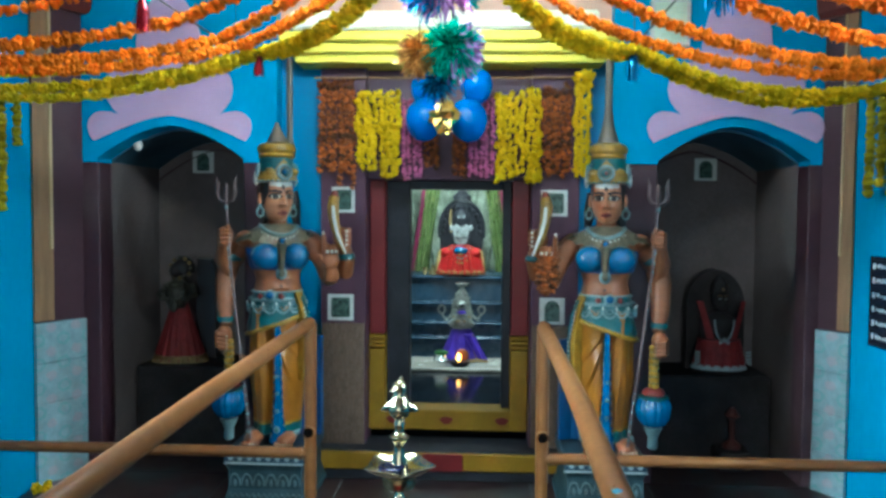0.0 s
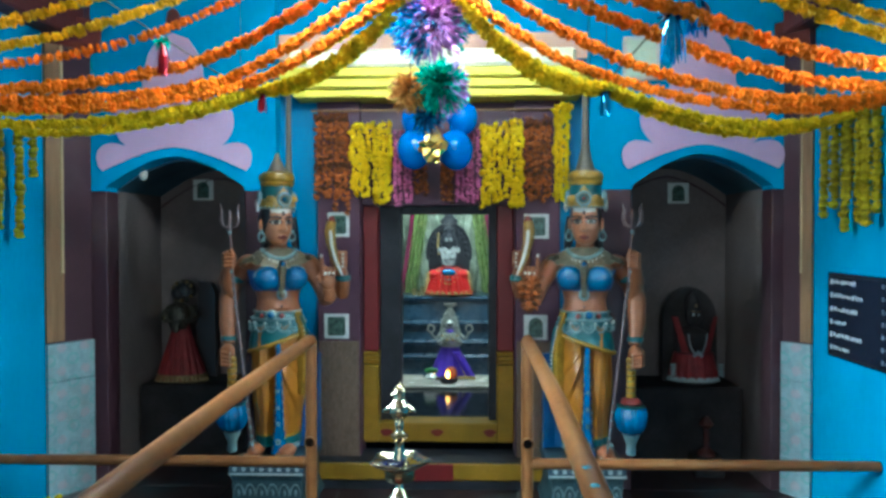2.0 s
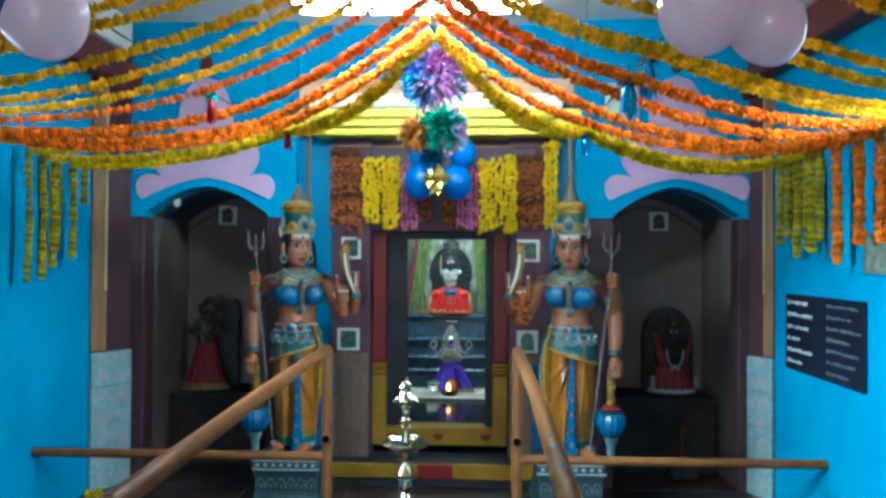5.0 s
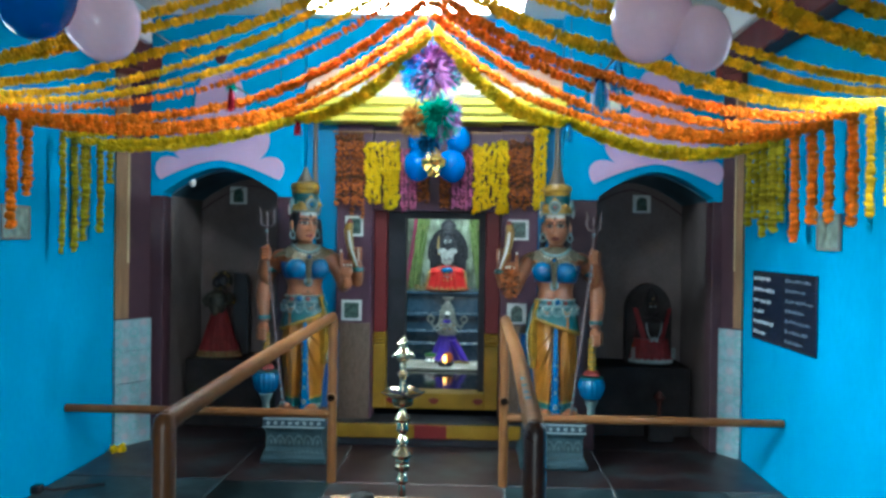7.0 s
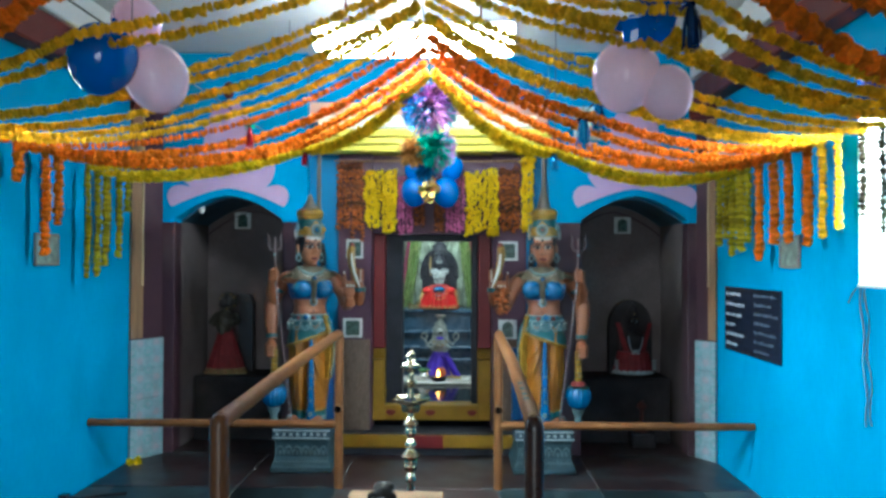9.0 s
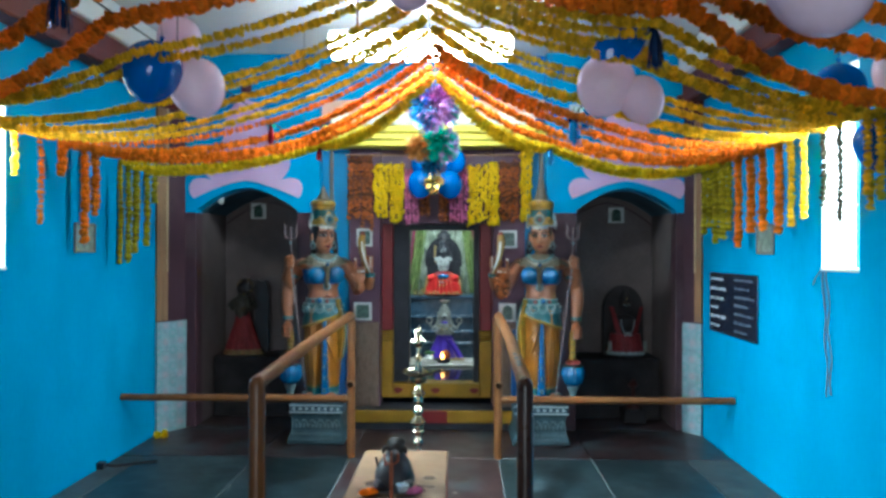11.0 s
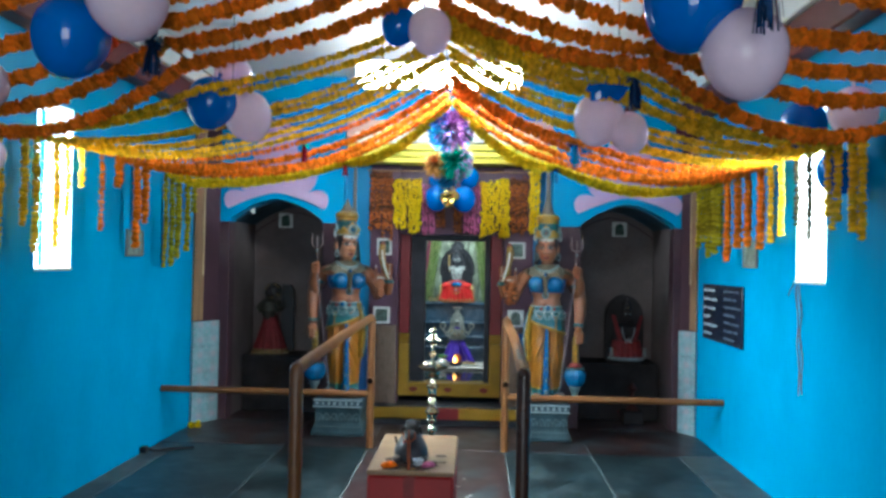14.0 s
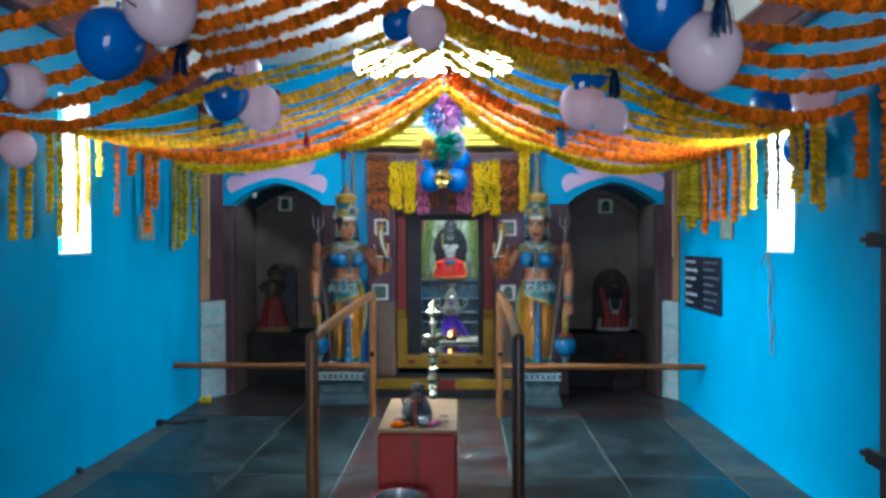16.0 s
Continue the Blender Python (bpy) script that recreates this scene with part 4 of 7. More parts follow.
def statue(cx, s, turn, twist, rod):
    """s: +1 puts the trident arm on the +x side. turn, twist: how far the face and the chest look aside, in degrees. rod: sideways place of the roof rod."""
    g = Mesh()
    Y = 3.78
    ct, st = math.cos(radians(twist)), math.sin(radians(twist))

    def P(dx, dy, z):
        return (cx + s * dx, Y + dy, z)

    def T(dx, dy, z):                     # on the turned chest
        return (cx + ct * s * dx - st * dy, Y + st * s * dx + ct * dy, z)

    def arm(pts, r, slot=0):
        g.sweep([P(*p) for p in pts], r, 12, slot)

    # feet with toes and anklets
    for d in (-1, 1):
        g.ball(P(0.080 * d + 0.01, -0.105, 0.318), 0.045, 0.085, 0.034, 0)
        g.lathe(P(0.080 * d + 0.01, -0.05, 0), [(0.050, 0.325), (0.054, 0.335), (0.050, 0.345)], 18, 6)
        for k in range(5):
            xk = 0.080 * d + 0.01 - 0.036 + 0.018 * k
            g.ball(P(xk, -0.180 + 0.003 * abs(k - 2), 0.306), 0.0105, 0.018, 0.012, 0, 8, 6)
            g.ball(P(xk, -0.194 + 0.003 * abs(k - 2), 0.310), 0.0055, 0.005, 0.004, 7, 6, 5)
    # draped skirt: two rounded legs, radiating folds on one, long soft folds on the other
    n, rows, rings = 128, 46, []
    for i in range(rows + 1):
        z = 0.385 + (0.965 - 0.385) * i / rows
        u = i / rows
        w = 0.118 + 0.020 * math.sin(min(1.0, u * 1.15) * math.pi * 0.5) + 0.010 * bell(z, 0.62, 0.10)
        ring = []
        for j in range(n):
            a = 2 * math.pi * j / n
            x, y = w * math.cos(a), 0.80 * w * math.sin(a)
            front = max(0.0, -math.sin(a)) ** 0.6
            lx = s * x
            d = front * (0.026 * bell(lx, 0.062, 0.040) + 0.026 * bell(lx, -0.066, 0.040) - 0.030 * bell(lx, -0.004, 0.020) * min(1.0, (1.0 - u) * 3))
            if lx < -0.005:
                q = math.atan2(0.90 - z, 0.015 - lx)
                d += front * (0.0105 * math.sin(23 * q) + 0.0050 * math.sin(47 * q + 2.0)) * min(1.0, 2.2 * (0.98 - u))
            else:
                d += front * (0.0075 * math.sin(95 * lx + 9.0 * z) + 0.0040 * math.sin(190 * lx - 14 * z)) * (0.40 + 0.65 * bell(lx, 0.11, 0.05))
            ring.append((cx + x, Y + y - d, z))
        rings.append(ring)
    g.rings(rings, 1)
    g.rings([[(x, y - 0.003, z0 + (0.012 if k else 0.0)) for x, y, _ in rings[0]] for k, z0 in ((0, 0.335), (0, 0.340), (0, 0.384))], 2)
    g.rings([[(cx + (x - cx) * 1.012, Y + (y - Y) * 1.02, z) for x, y, _ in rings[1]] for z in (0.386, 0.392, 0.399)], 4)
    # hip wrap: slanting folds, gold border, silver scallops with blue stones
    rings = []
    for i in range(15):
        u = i / 14
        ring = []
        for j in range(96):
            a = 2 * math.pi * j / 96
            lx = s * math.cos(a)
            lo = 0.868 - 0.052 * lx
            z = lo + (1.035 - lo) * u
            w = 0.150 - 0.030 * u ** 1.6 + 0.004 * math.sin(60 * z + 7 * lx) * (1 - u)
            ring.append((cx + w * math.cos(a), Y + 0.86 * w * math.sin(a) - 0.012 * max(0, -math.sin(a)), z))
        rings.append(ring)
    g.rings(rings, 2, False)
    g.sweep([(p[0] + (p[0] - cx) * 0.02, p[1] - 0.004, p[2]) for p in rings[0]] + [rings[0][0]], 0.011, 8, 4, False)
    for k in range(7):
        a = radians(196 + 148 * k / 6)
        c = Vector((cx + 0.146 * math.cos(a), Y + 0.138 * math.sin(a) - 0.004, 0.974))
        t_ = Vector((-math.sin(a), 0.9 * math.cos(a), 0))
        for r0, r1 in ((0.032, 0.0044), (0.018, 0.0022)):
            g.sweep([c + t_ * (r0 * math.cos(q)) + Vector((0, -0.003, 1.30 * r0 * math.sin(q))) for q in (math.pi * (0.97 + 1.06 * i / 12) for i in range(13))], r1, 6, 6)
        g.ball(c + Vector((0, -0.004, -0.010)), 0.008, 0.007, 0.009, 2, 8, 6)
        g.ball(c + t_ * 0.032 + Vector((0, -0.004, 0.004)), 0.006, 0.006, 0.008, 7, 6, 5)
    g.lathe((cx, Y - 0.008, 0), [(0.134, 0.986), (0.141, 0.991), (0.141, 0.997), (0.134, 1.002)], 44, 6, sy=0.90)
    g.lathe((cx, Y - 0.008, 0), [(0.126, 1.026), (0.130, 1.030), (0.126, 1.035)], 44, 6, sy=0.90)
    g.ball(P(0, -0.140, 1.020), 0.030, 0.012, 0.026, 6).ball(P(0, -0.148, 1.020), 0.019, 0.009, 0.017, 3)
    g.ball(P(-0.052, -0.130, 1.014), 0.014, 0.010, 0.014, 9).ball(P(0.052, -0.130, 1.014), 0.014, 0.010, 0.014, 9)
    # middle sash, beaded edges, roundels
    so = -0.006 if s > 0 else -0.034
    sash = [(0.011, 0.875), (0.014, 0.78), (0.017, 0.66), (0.020, 0.54), (0.025, 0.43), (0.033, 0.35), (0.044, 0.300)]
    g.rings([[P(so - w, -0.126, z), P(so - w * 0.5, -0.148, z), P(so + w * 0.5, -0.148, z), P(so + w, -0.126, z), P(so + w, -0.100, z), P(so - w, -0.100, z)] for w, z in sash], 3)
    for k in range(24):
        z = 0.315 + 0.0235 * k
        w = 0.040 - 0.10 * (z - 0.30) if z < 0.43 else 0.025 - 0.032 * (z - 0.43)
        for d in (-1, 1):
            g.ball(P(so + d * w, -0.132, z), 0.0036, 0.0045, 0.0075, 6 if k % 2 else 3, 6, 5)
    for z, r in ((0.63, 0.008), (0.545, 0.009), (0.46, 0.010), (0.37, 0.015)):
        g.ball(P(so, -0.150, z), r, 0.006, r * 1.15, 6, 10, 6).ball(P(so, -0.155, z), r * 0.5, 0.004, r * 0.6, 2, 8, 6)
    # gold side cloth with beaded teal border
    g.rings([[P(-0.135 - d, -0.06, z), P(-0.112 - d, -0.095, z), P(-0.098, -0.05, z), P(-0.12 - d, -0.02, z)] for d, z in ((0.0, 1.03), (0.03, 0.94), (0.045, 0.82), (0.042, 0.70), (0.030, 0.60))], 4)
    g.rings([[P(-0.143 - d, -0.068, z), P(-0.134 - d, -0.084, z), P(-0.128 - d, -0.072, z)] for d, z in ((0.0, 1.01), (0.031, 0.93), (0.046, 0.82), (0.044, 0.70), (0.034, 0.62))], 2)
    for k in range(16):
        z = 0.64 + 0.021 * k
        g.ball(P(-0.138 - 0.046 * bell(z, 0.77, 0.17), -0.086, z), 0.0045, 0.005, 0.007, 7, 6, 5)
    # blue cloth falling behind the legs
    g.rings([[P(-0.215, 0.06, z), P(-0.21, 0.03, z), P(-0.15, 0.055, z), P(-0.08, 0.03, z), P(0.02, 0.05, z), P(0.12, 0.05, z), P(0.12, 0.09, z), P(-0.05, 0.10, z)] for z in (0.30, 0.45, 0.62, 0.80)], 8)
    # torso, navel, bodice
    tor = [(0.124, 0.095, 1.015), (0.113, 0.090, 1.05), (0.107, 0.086, 1.085), (0.112, 0.087, 1.115), (0.128, 0.092, 1.16), (0.146, 0.096, 1.21), (0.158, 0.094, 1.26), (0.156, 0.084, 1.295), (0.118, 0.072, 1.325), (0.062, 0.056, 1.345), (0.047, 0.049, 1.365), (0.044, 0.047, 1.41)]
    g.rings([[T(a * math.cos(t), b * math.sin(t) - (0.024 * bell(z, 1.052, 0.028) - 0.008 * bell(z, 1.105, 0.018)) * max(0.0, -math.sin(t)) ** 2, z) for t in (2 * math.pi * j / 32 for j in range(32))] for a, b, z in tor], 0)
    g.ball(T(0, -0.112, 1.060), 0.006, 0.004, 0.008, 5, 8, 6)
    g.rings([[T(a * math.cos(t), b * math.sin(t), z) for t in (2 * math.pi * j / 32 for j in range(32))] for a, b, z in ((0.126, 0.090, 1.138), (0.136, 0.098, 1.15), (0.150, 0.101, 1.20), (0.158, 0.099, 1.235), (0.156, 0.095, 1.245))], 8)
    for d in (-1, 1):
        c = Vector(T(0.072 * d, -0.078, 1.205))
        g.ball(c, 0.070, 0.060, 0.066, 3, 26, 18)
        for k in range(17):                    # bead edge over the cup
            q = math.pi * (0.03 + 0.94 * k / 16)
            g.ball(T(0.072 * d + 0.066 * math.cos(q), -0.118 + 0.020 * abs(math.cos(q)), 1.212 + 0.056 * math.sin(q)), 0.0048, 0.0045, 0.0048, 6, 6, 5)
        for k in range(7):                     # gathers fanning from the middle
            q = -0.9 + 0.3 * k
            pts = [Vector(T(0.072 * d - d * r * math.cos(q), -0.079 - 0.0605 * math.sqrt(max(0.0, 1 - (r / 0.070) ** 2)), 1.203 + r * 0.95 * math.sin(q))) for r in (0.060, 0.050, 0.038, 0.026)]
            g.sweep(pts, [0.0035, 0.0030, 0.0022, 0.001], 6, 3)
    # collar plate with points on the shoulders, neck ring, pendant
    rings = []
    for i in range(6):
        u = i / 5
        ring = []
        for j in range(40):
            t = 2 * math.pi * j / 40
            rx, ry = 0.060 + 0.128 * u + 0.010 * u * math.sin(10 * t), 0.058 + 0.045 * u
            ring.append(T(rx * math.cos(t), -0.012 + ry * math.sin(t) - 0.012 * u, 1.362 - 0.070 * u ** 1.3 - 0.030 * u * max(0.0, -math.sin(t)) ** 2 + 0.006 * math.cos(20 * t) * u))
        rings.append(ring)
    g.rings(rings, 15, False)
    g.sweep([T(0.088 * math.cos(t), -0.030 + 0.078 * math.sin(t), 1.352 - 0.044 * max(0, -math.sin(t)) ** 1.4) for t in (math.pi * (0.9 + 1.2 * i / 18) for i in range(19))], 0.0095, 8, 6)
    for k in range(15):
        t = math.pi * (1.02 + 0.96 * k / 14)
        g.ball(T(0.101 * math.cos(t), -0.036 + 0.080 * math.sin(t), 1.336 - 0.048 * max(0, -math.sin(t)) ** 1.4), 0.0055, 0.005, 0.0065, 7, 6, 5)
    g.ball(T(0, -0.122, 1.280), 0.020, 0.010, 0.019, 15).ball(T(0, -0.131, 1.280), 0.012, 0.007, 0.012, 3)
    g.sweep([T(0.0, -0.122, 1.27), T(0.0, -0.118, 1.22), T(0.0, -0.108, 1.14)], [0.026, 0.019, 0.016], 8, 15)
    g.ball(T(0, -0.108, 1.122), 0.028, 0.011, 0.031, 6).ball(T(0, -0.116, 1.122), 0.017, 0.008, 0.019, 15)
    for d in (-1, 1):
        g.ball(T(0.152 * d, -0.005, 1.288), 0.050, 0.056, 0.040, 0)
        g.sweep([T(0.135 * d, -0.075, 1.312), T(0.175 * d, -0.05, 1.295), T(0.205 * d, -0.02, 1.272)], [0.014, 0.016, 0.004], 8, 15)
    # head, hair, ears with hoops
    ht = radians(turn)
    ch, sh = math.cos(ht), math.sin(ht)
    HX, HY = cx, Y - 0.028

    def H(dx, dy, z):
        return (HX + ch * dx - sh * dy, HY + sh * dx + ch * dy, z)

    carved_head(g, (HX, HY), ht)
    g.ball(H(0, 0.030, 1.490), 0.084, 0.072, 0.110, 5, 22, 14)
    for d in (-1, 1):
        g.ball(H(0.083 * d, 0.006, 1.480), 0.010, 0.019, 0.034, 13, 10, 8)
        g.sweep([H((0.086 + 0.017 * math.sin(t)) * d, -0.008, 1.418 + 0.022 * math.cos(t)) for t in (2 * math.pi * i / 14 for i in range(15))], 0.0052, 6, 6)
        g.ball(H(0.088 * d, -0.010, 1.447), 0.009, 0.009, 0.010, 6, 8, 6)
        g.sweep([(cx + 0.060 * d, Y + 0.05, 1.52), (cx + 0.072 * d, Y + 0.05, 1.43), (cx + 0.088 * d, Y + 0.045, 1.350)], [0.028, 0.029, 0.016], 10, 5)
    # crown: beaded tiara with peak and medallion, green drum, ribbed gold bulb, cap
    g.lathe((HX, HY, 0), [(0.080, 1.562), (0.093, 1.566), (0.097, 1.584), (0.094, 1.605), (0.086, 1.612)], 32, 4, sy=1.05)
    for k in range(26):
        a = 2 * math.pi * k / 26
        g.ball((HX + 0.097 * math.cos(a), HY + 0.102 * math.sin(a), 1.568), 0.0075, 0.0075, 0.0065, 6, 6, 5)
        g.ball((HX + 0.093 * math.cos(a), HY + 0.098 * math.sin(a), 1.606), 0.0062, 0.0062, 0.0075, 4, 6, 5)
    g.lathe((HX, HY + 0.004, 0), [(0.086, 1.608), (0.083, 1.65), (0.078, 1.682)], 32, 2)
    for a0 in (-1, 1):
        g.ball(H(0.062 * a0, -0.070, 1.612), 0.024, 0.013, 0.020, 4, 12, 8).ball(H(0.094 * a0, -0.008, 1.618), 0.014, 0.022, 0.042, 6, 8, 8)
        g.ball(H(0.101 * a0, 0.004, 1.580), 0.011, 0.018, 0.036, 7, 8, 8)
    g.rings([[H(x * k_, -0.094 - 0.006 * (1 - k_), 1.612 + z * k_) for x, z in ((-0.050, -0.030), (0.050, -0.030), (0.046, 0.008), (0.026, 0.034), (0.0, 0.062), (-0.026, 0.034), (-0.046, 0.008))] for k_ in (1.0, 0.92, 0.80)], 4)
    ctr = Vector(H(0, -0.104, 1.610))
    fx, fz = Vector((ch, sh, 0)), Vector((0, 0, 1))
    for r0, r1, slot in ((0.033, 0.0075, 6), (0.024, 0.006, 15)):
        g.sweep([ctr + fx * (r0 * math.cos(q)) + fz * (r0 * math.sin(q)) for q in (2 * math.pi * i / 20 for i in range(21))], r1, 8, slot)
    g.ball(ctr, 0.023, 0.009, 0.023, 2, 14, 8).ball(ctr + Vector((0, -0.008, 0)), 0.010, 0.005, 0.010, 9 if s > 0 else 3, 10, 6)
    g.lathe((HX, HY + 0.010, 0), [(0.074, 1.676), (0.082, 1.682), (0.086, 1.694), (0.080, 1.704), (0.088, 1.712), (0.091, 1.728), (0.084, 1.746), (0.062, 1.757), (0.02, 1.760)], 44, 4, wob=lambda a, z: 0.018 * math.cos(22 * a) if z > 1.70 else 0)
    if s > 0:
        g.lathe((HX, HY + 0.02, 0), [(0.055, 1.755), (0.046, 1.78), (0.034, 1.82), (0.024, 1.87), (0.018, 1.93), (0.016, 2.16), (0.012, 2.165)], 18, 10)
    else:
        g.lathe((HX, HY + 0.02, 0), [(0.054, 1.755), (0.040, 1.785), (0.024, 1.815), (0.018, 1.83), (0.012, 1.85), (0.004, 1.862)], 18, 10)
        g.lathe((HX + rod, HY + 0.05, 0), [(0.030, 1.69), (0.022, 1.74), (0.0155, 1.80), (0.0145, 2.17), (0.011, 2.176)], 14, 10)
    # arm that holds the trident, raised to the shoulder
    arm([(0.155, 0.0, 1.285), (0.225, 0.01, 1.20), (0.262, -0.01, 1.125), (0.262, -0.05, 1.185), (0.240, -0.075, 1.275)], [0.052, 0.049, 0.045, 0.038, 0.028])
    g.lathe(P(0.232, 0.0, 0), [(0.050, 1.175), (0.055, 1.185), (0.052, 1.205), (0.047, 1.21)], 16, 2)
    g.ball(P(0.232, -0.085, 1.305), 0.036, 0.032, 0.045, 0)
    for k in range(4):
        zz = 1.328 - 0.020 * k
        arm([(0.262, -0.085, zz - 0.004), (0.240, -0.122, zz), (0.208, -0.122, zz + 0.002), (0.200, -0.108, zz)], [0.012, 0.012, 0.0105, 0.008])
        g.ball(P(0.2035, -0.121, zz + 0.001), 0.0065, 0.005, 0.0055, 7, 6, 5)
    arm([(0.225, -0.10, 1.335), (0.208, -0.118, 1.350)], [0.013, 0.009])
    arm([(0.222, -0.11, 1.50), (0.214, -0.112, 1.30), (0.150, -0.15, 0.80), (0.085, -0.175, 0.305)], [0.0055, 0.0055, 0.0055, 0.0055], 12)
    g.ball(P(0.222, -0.11, 1.440), 0.010, 0.010, 0.013, 6, 8, 6)
    for k in (-1, 0, 1):
        arm([(0.222, -0.11, 1.462), (0.222 + 0.034 * k, -0.11, 1.476), (0.222 + 0.046 * k, -0.11, 1.510), (0.222 + 0.040 * k, -0.11, 1.550), (0.222 + 0.050 * k, -0.11, 1.588 - 0.03 * (k == 0))], [0.005, 0.0075, 0.0085, 0.007, 0.002], 12)
    for k in range(44):
        u = k / 43
        g.ball(P(0.214 - 0.129 * u, -0.116 - 0.062 * u, 1.26 - 0.94 * u), 0.0068, 0.0068, 0.0095, 6 if k % 2 else 12, 6, 5)
    # mace arm, hanging
    arm([(0.165, 0.03, 1.275), (0.250, 0.035, 1.17), (0.272, 0.02, 1.08), (0.266, -0.01, 0.96), (0.248, -0.045, 0.86)], [0.055, 0.056, 0.050, 0.045, 0.031])
    g.lathe(P(0.255, -0.032, 0), [(0.036, 0.872), (0.042, 0.878), (0.042, 0.896), (0.036, 0.902)], 18, 2)
    g.ball(P(0.252, -0.06, 0.815), 0.038, 0.036, 0.048, 0)
    for k in range(4):
        zz = 0.822 - 0.020 * k
        arm([(0.288, -0.06, zz), (0.266, -0.100, zz - 0.004), (0.232, -0.100, zz - 0.010), (0.224, -0.09, zz - 0.012)], [0.012, 0.012, 0.011, 0.008])
        g.ball(P(0.228, -0.103, zz - 0.011), 0.0065, 0.005, 0.0055, 7, 6, 5)
    MX = P(0.228, -0.065, 0)
    for k in range(7):
        z = 0.585 + 0.030 * k
        g.lathe(MX, [(0.016, z), (0.024, z + 0.007), (0.025, z + 0.021), (0.016, z + 0.030)], 14, 4)
        g.lathe(MX, [(0.019, z - 0.002), (0.021, z), (0.019, z + 0.002)], 14, 2)
    g.lathe(MX, [(0.02, 0.548), (0.050, 0.556), (0.056, 0.566), (0.044, 0.584), (0.02, 0.592)], 24, 9)
    g.lathe(MX, [(0.050, 0.538), (0.070, 0.541), (0.072, 0.549), (0.050, 0.552)], 24, 2)
    g.lathe(MX, [(0.034, 0.404), (0.056, 0.418), (0.072, 0.448), (0.080, 0.485), (0.078, 0.515), (0.066, 0.540)], 72, 3, wob=lambda a, z: 0.085 * abs(math.sin(8 * a)))
    g.lathe(MX, [(0.012, 0.292), (0.024, 0.300), (0.022, 0.350), (0.036, 0.382), (0.044, 0.402), (0.030, 0.408)], 18, 6)
    # two raised arms on the other side: open palm, and a curved horn
    arm([(-0.155, 0.0, 1.28), (-0.225, 0.0, 1.18), (-0.268, -0.02, 1.09), (-0.285, -0.07, 1.11), (-0.285, -0.085, 1.155)], [0.050, 0.048, 0.046, 0.038, 0.028])
    g.ball(P(-0.282, -0.095, 1.19), 0.044, 0.018, 0.046, 0)
    for k in range(4):
        up = k == 3
        arm([(-0.315 + 0.021 * k, -0.098, 1.22), (-0.318 + 0.021 * k, -0.112, 1.258 + (0.03 if up else 0.0)), (-0.318 + 0.021 * k, -0.126, 1.236 + (0.085 if up else 0.0))], [0.0115, 0.0105, 0.008])
        g.ball(P(-0.318 + 0.021 * k, -0.130, 1.232 + (0.088 if up else 0.0)), 0.0072, 0.006, 0.010, 7, 6, 5)
    arm([(-0.245, -0.095, 1.185), (-0.228, -0.11, 1.215)], [0.013, 0.009])
    arm([(-0.16, 0.04, 1.275), (-0.29, 0.05, 1.16), (-0.335, 0.02, 1.13), (-0.350, -0.03, 1.19), (-0.340, -0.04, 1.26)], [0.048, 0.047, 0.044, 0.038, 0.028])
    g.lathe(P(-0.348, -0.028, 0), [(0.037, 1.185), (0.043, 1.193), (0.041, 1.212), (0.036, 1.218)], 16, 2)
    g.ball(P(-0.330, -0.055, 1.298), 0.046, 0.026, 0.050, 0)
    for k in range(4):
        zz = 1.332 - 0.021 * k
        arm([(-0.350, -0.055, zz), (-0.374, -0.09, zz + 0.004), (-0.350, -0.112, zz - 0.006)], [0.012, 0.011, 0.009])
        g.ball(P(-0.362, -0.112, zz - 0.003), 0.010, 0.006, 0.0062, 7, 6, 5)
    horn = [(-0.356, -0.112, 1.222), (-0.340, -0.118, 1.262), (-0.318, -0.120, 1.32), (-0.303, -0.118, 1.39), (-0.298, -0.114, 1.45), (-0.304, -0.108, 1.495)]
    arm(horn, [0.007, 0.013, 0.019, 0.025, 0.028, 0.024], 4)
    arm([(x - 0.006, y - 0.017 - 0.9 * (r - 0.01), z) for (x, y, z), r in zip(horn[:-1], (0.006, 0.010, 0.014, 0.018, 0.020))], [0.004, 0.007, 0.009, 0.010, 0.008], 7)
    arm([(-0.304, -0.108, 1.488), (-0.306, -0.105, 1.522)], [0.025, 0.012], 9)
    return solid("guardian_statue", g, STATUE + [BRONZE], "painted four-armed guardian statue in ochre and teal robes, holding a trident" if s > 0 else
                 "brightly painted four-armed guardian statue with its head turned aside", "statue", "guardian statues", at=(cx, Y, 0.285), smooth=True)


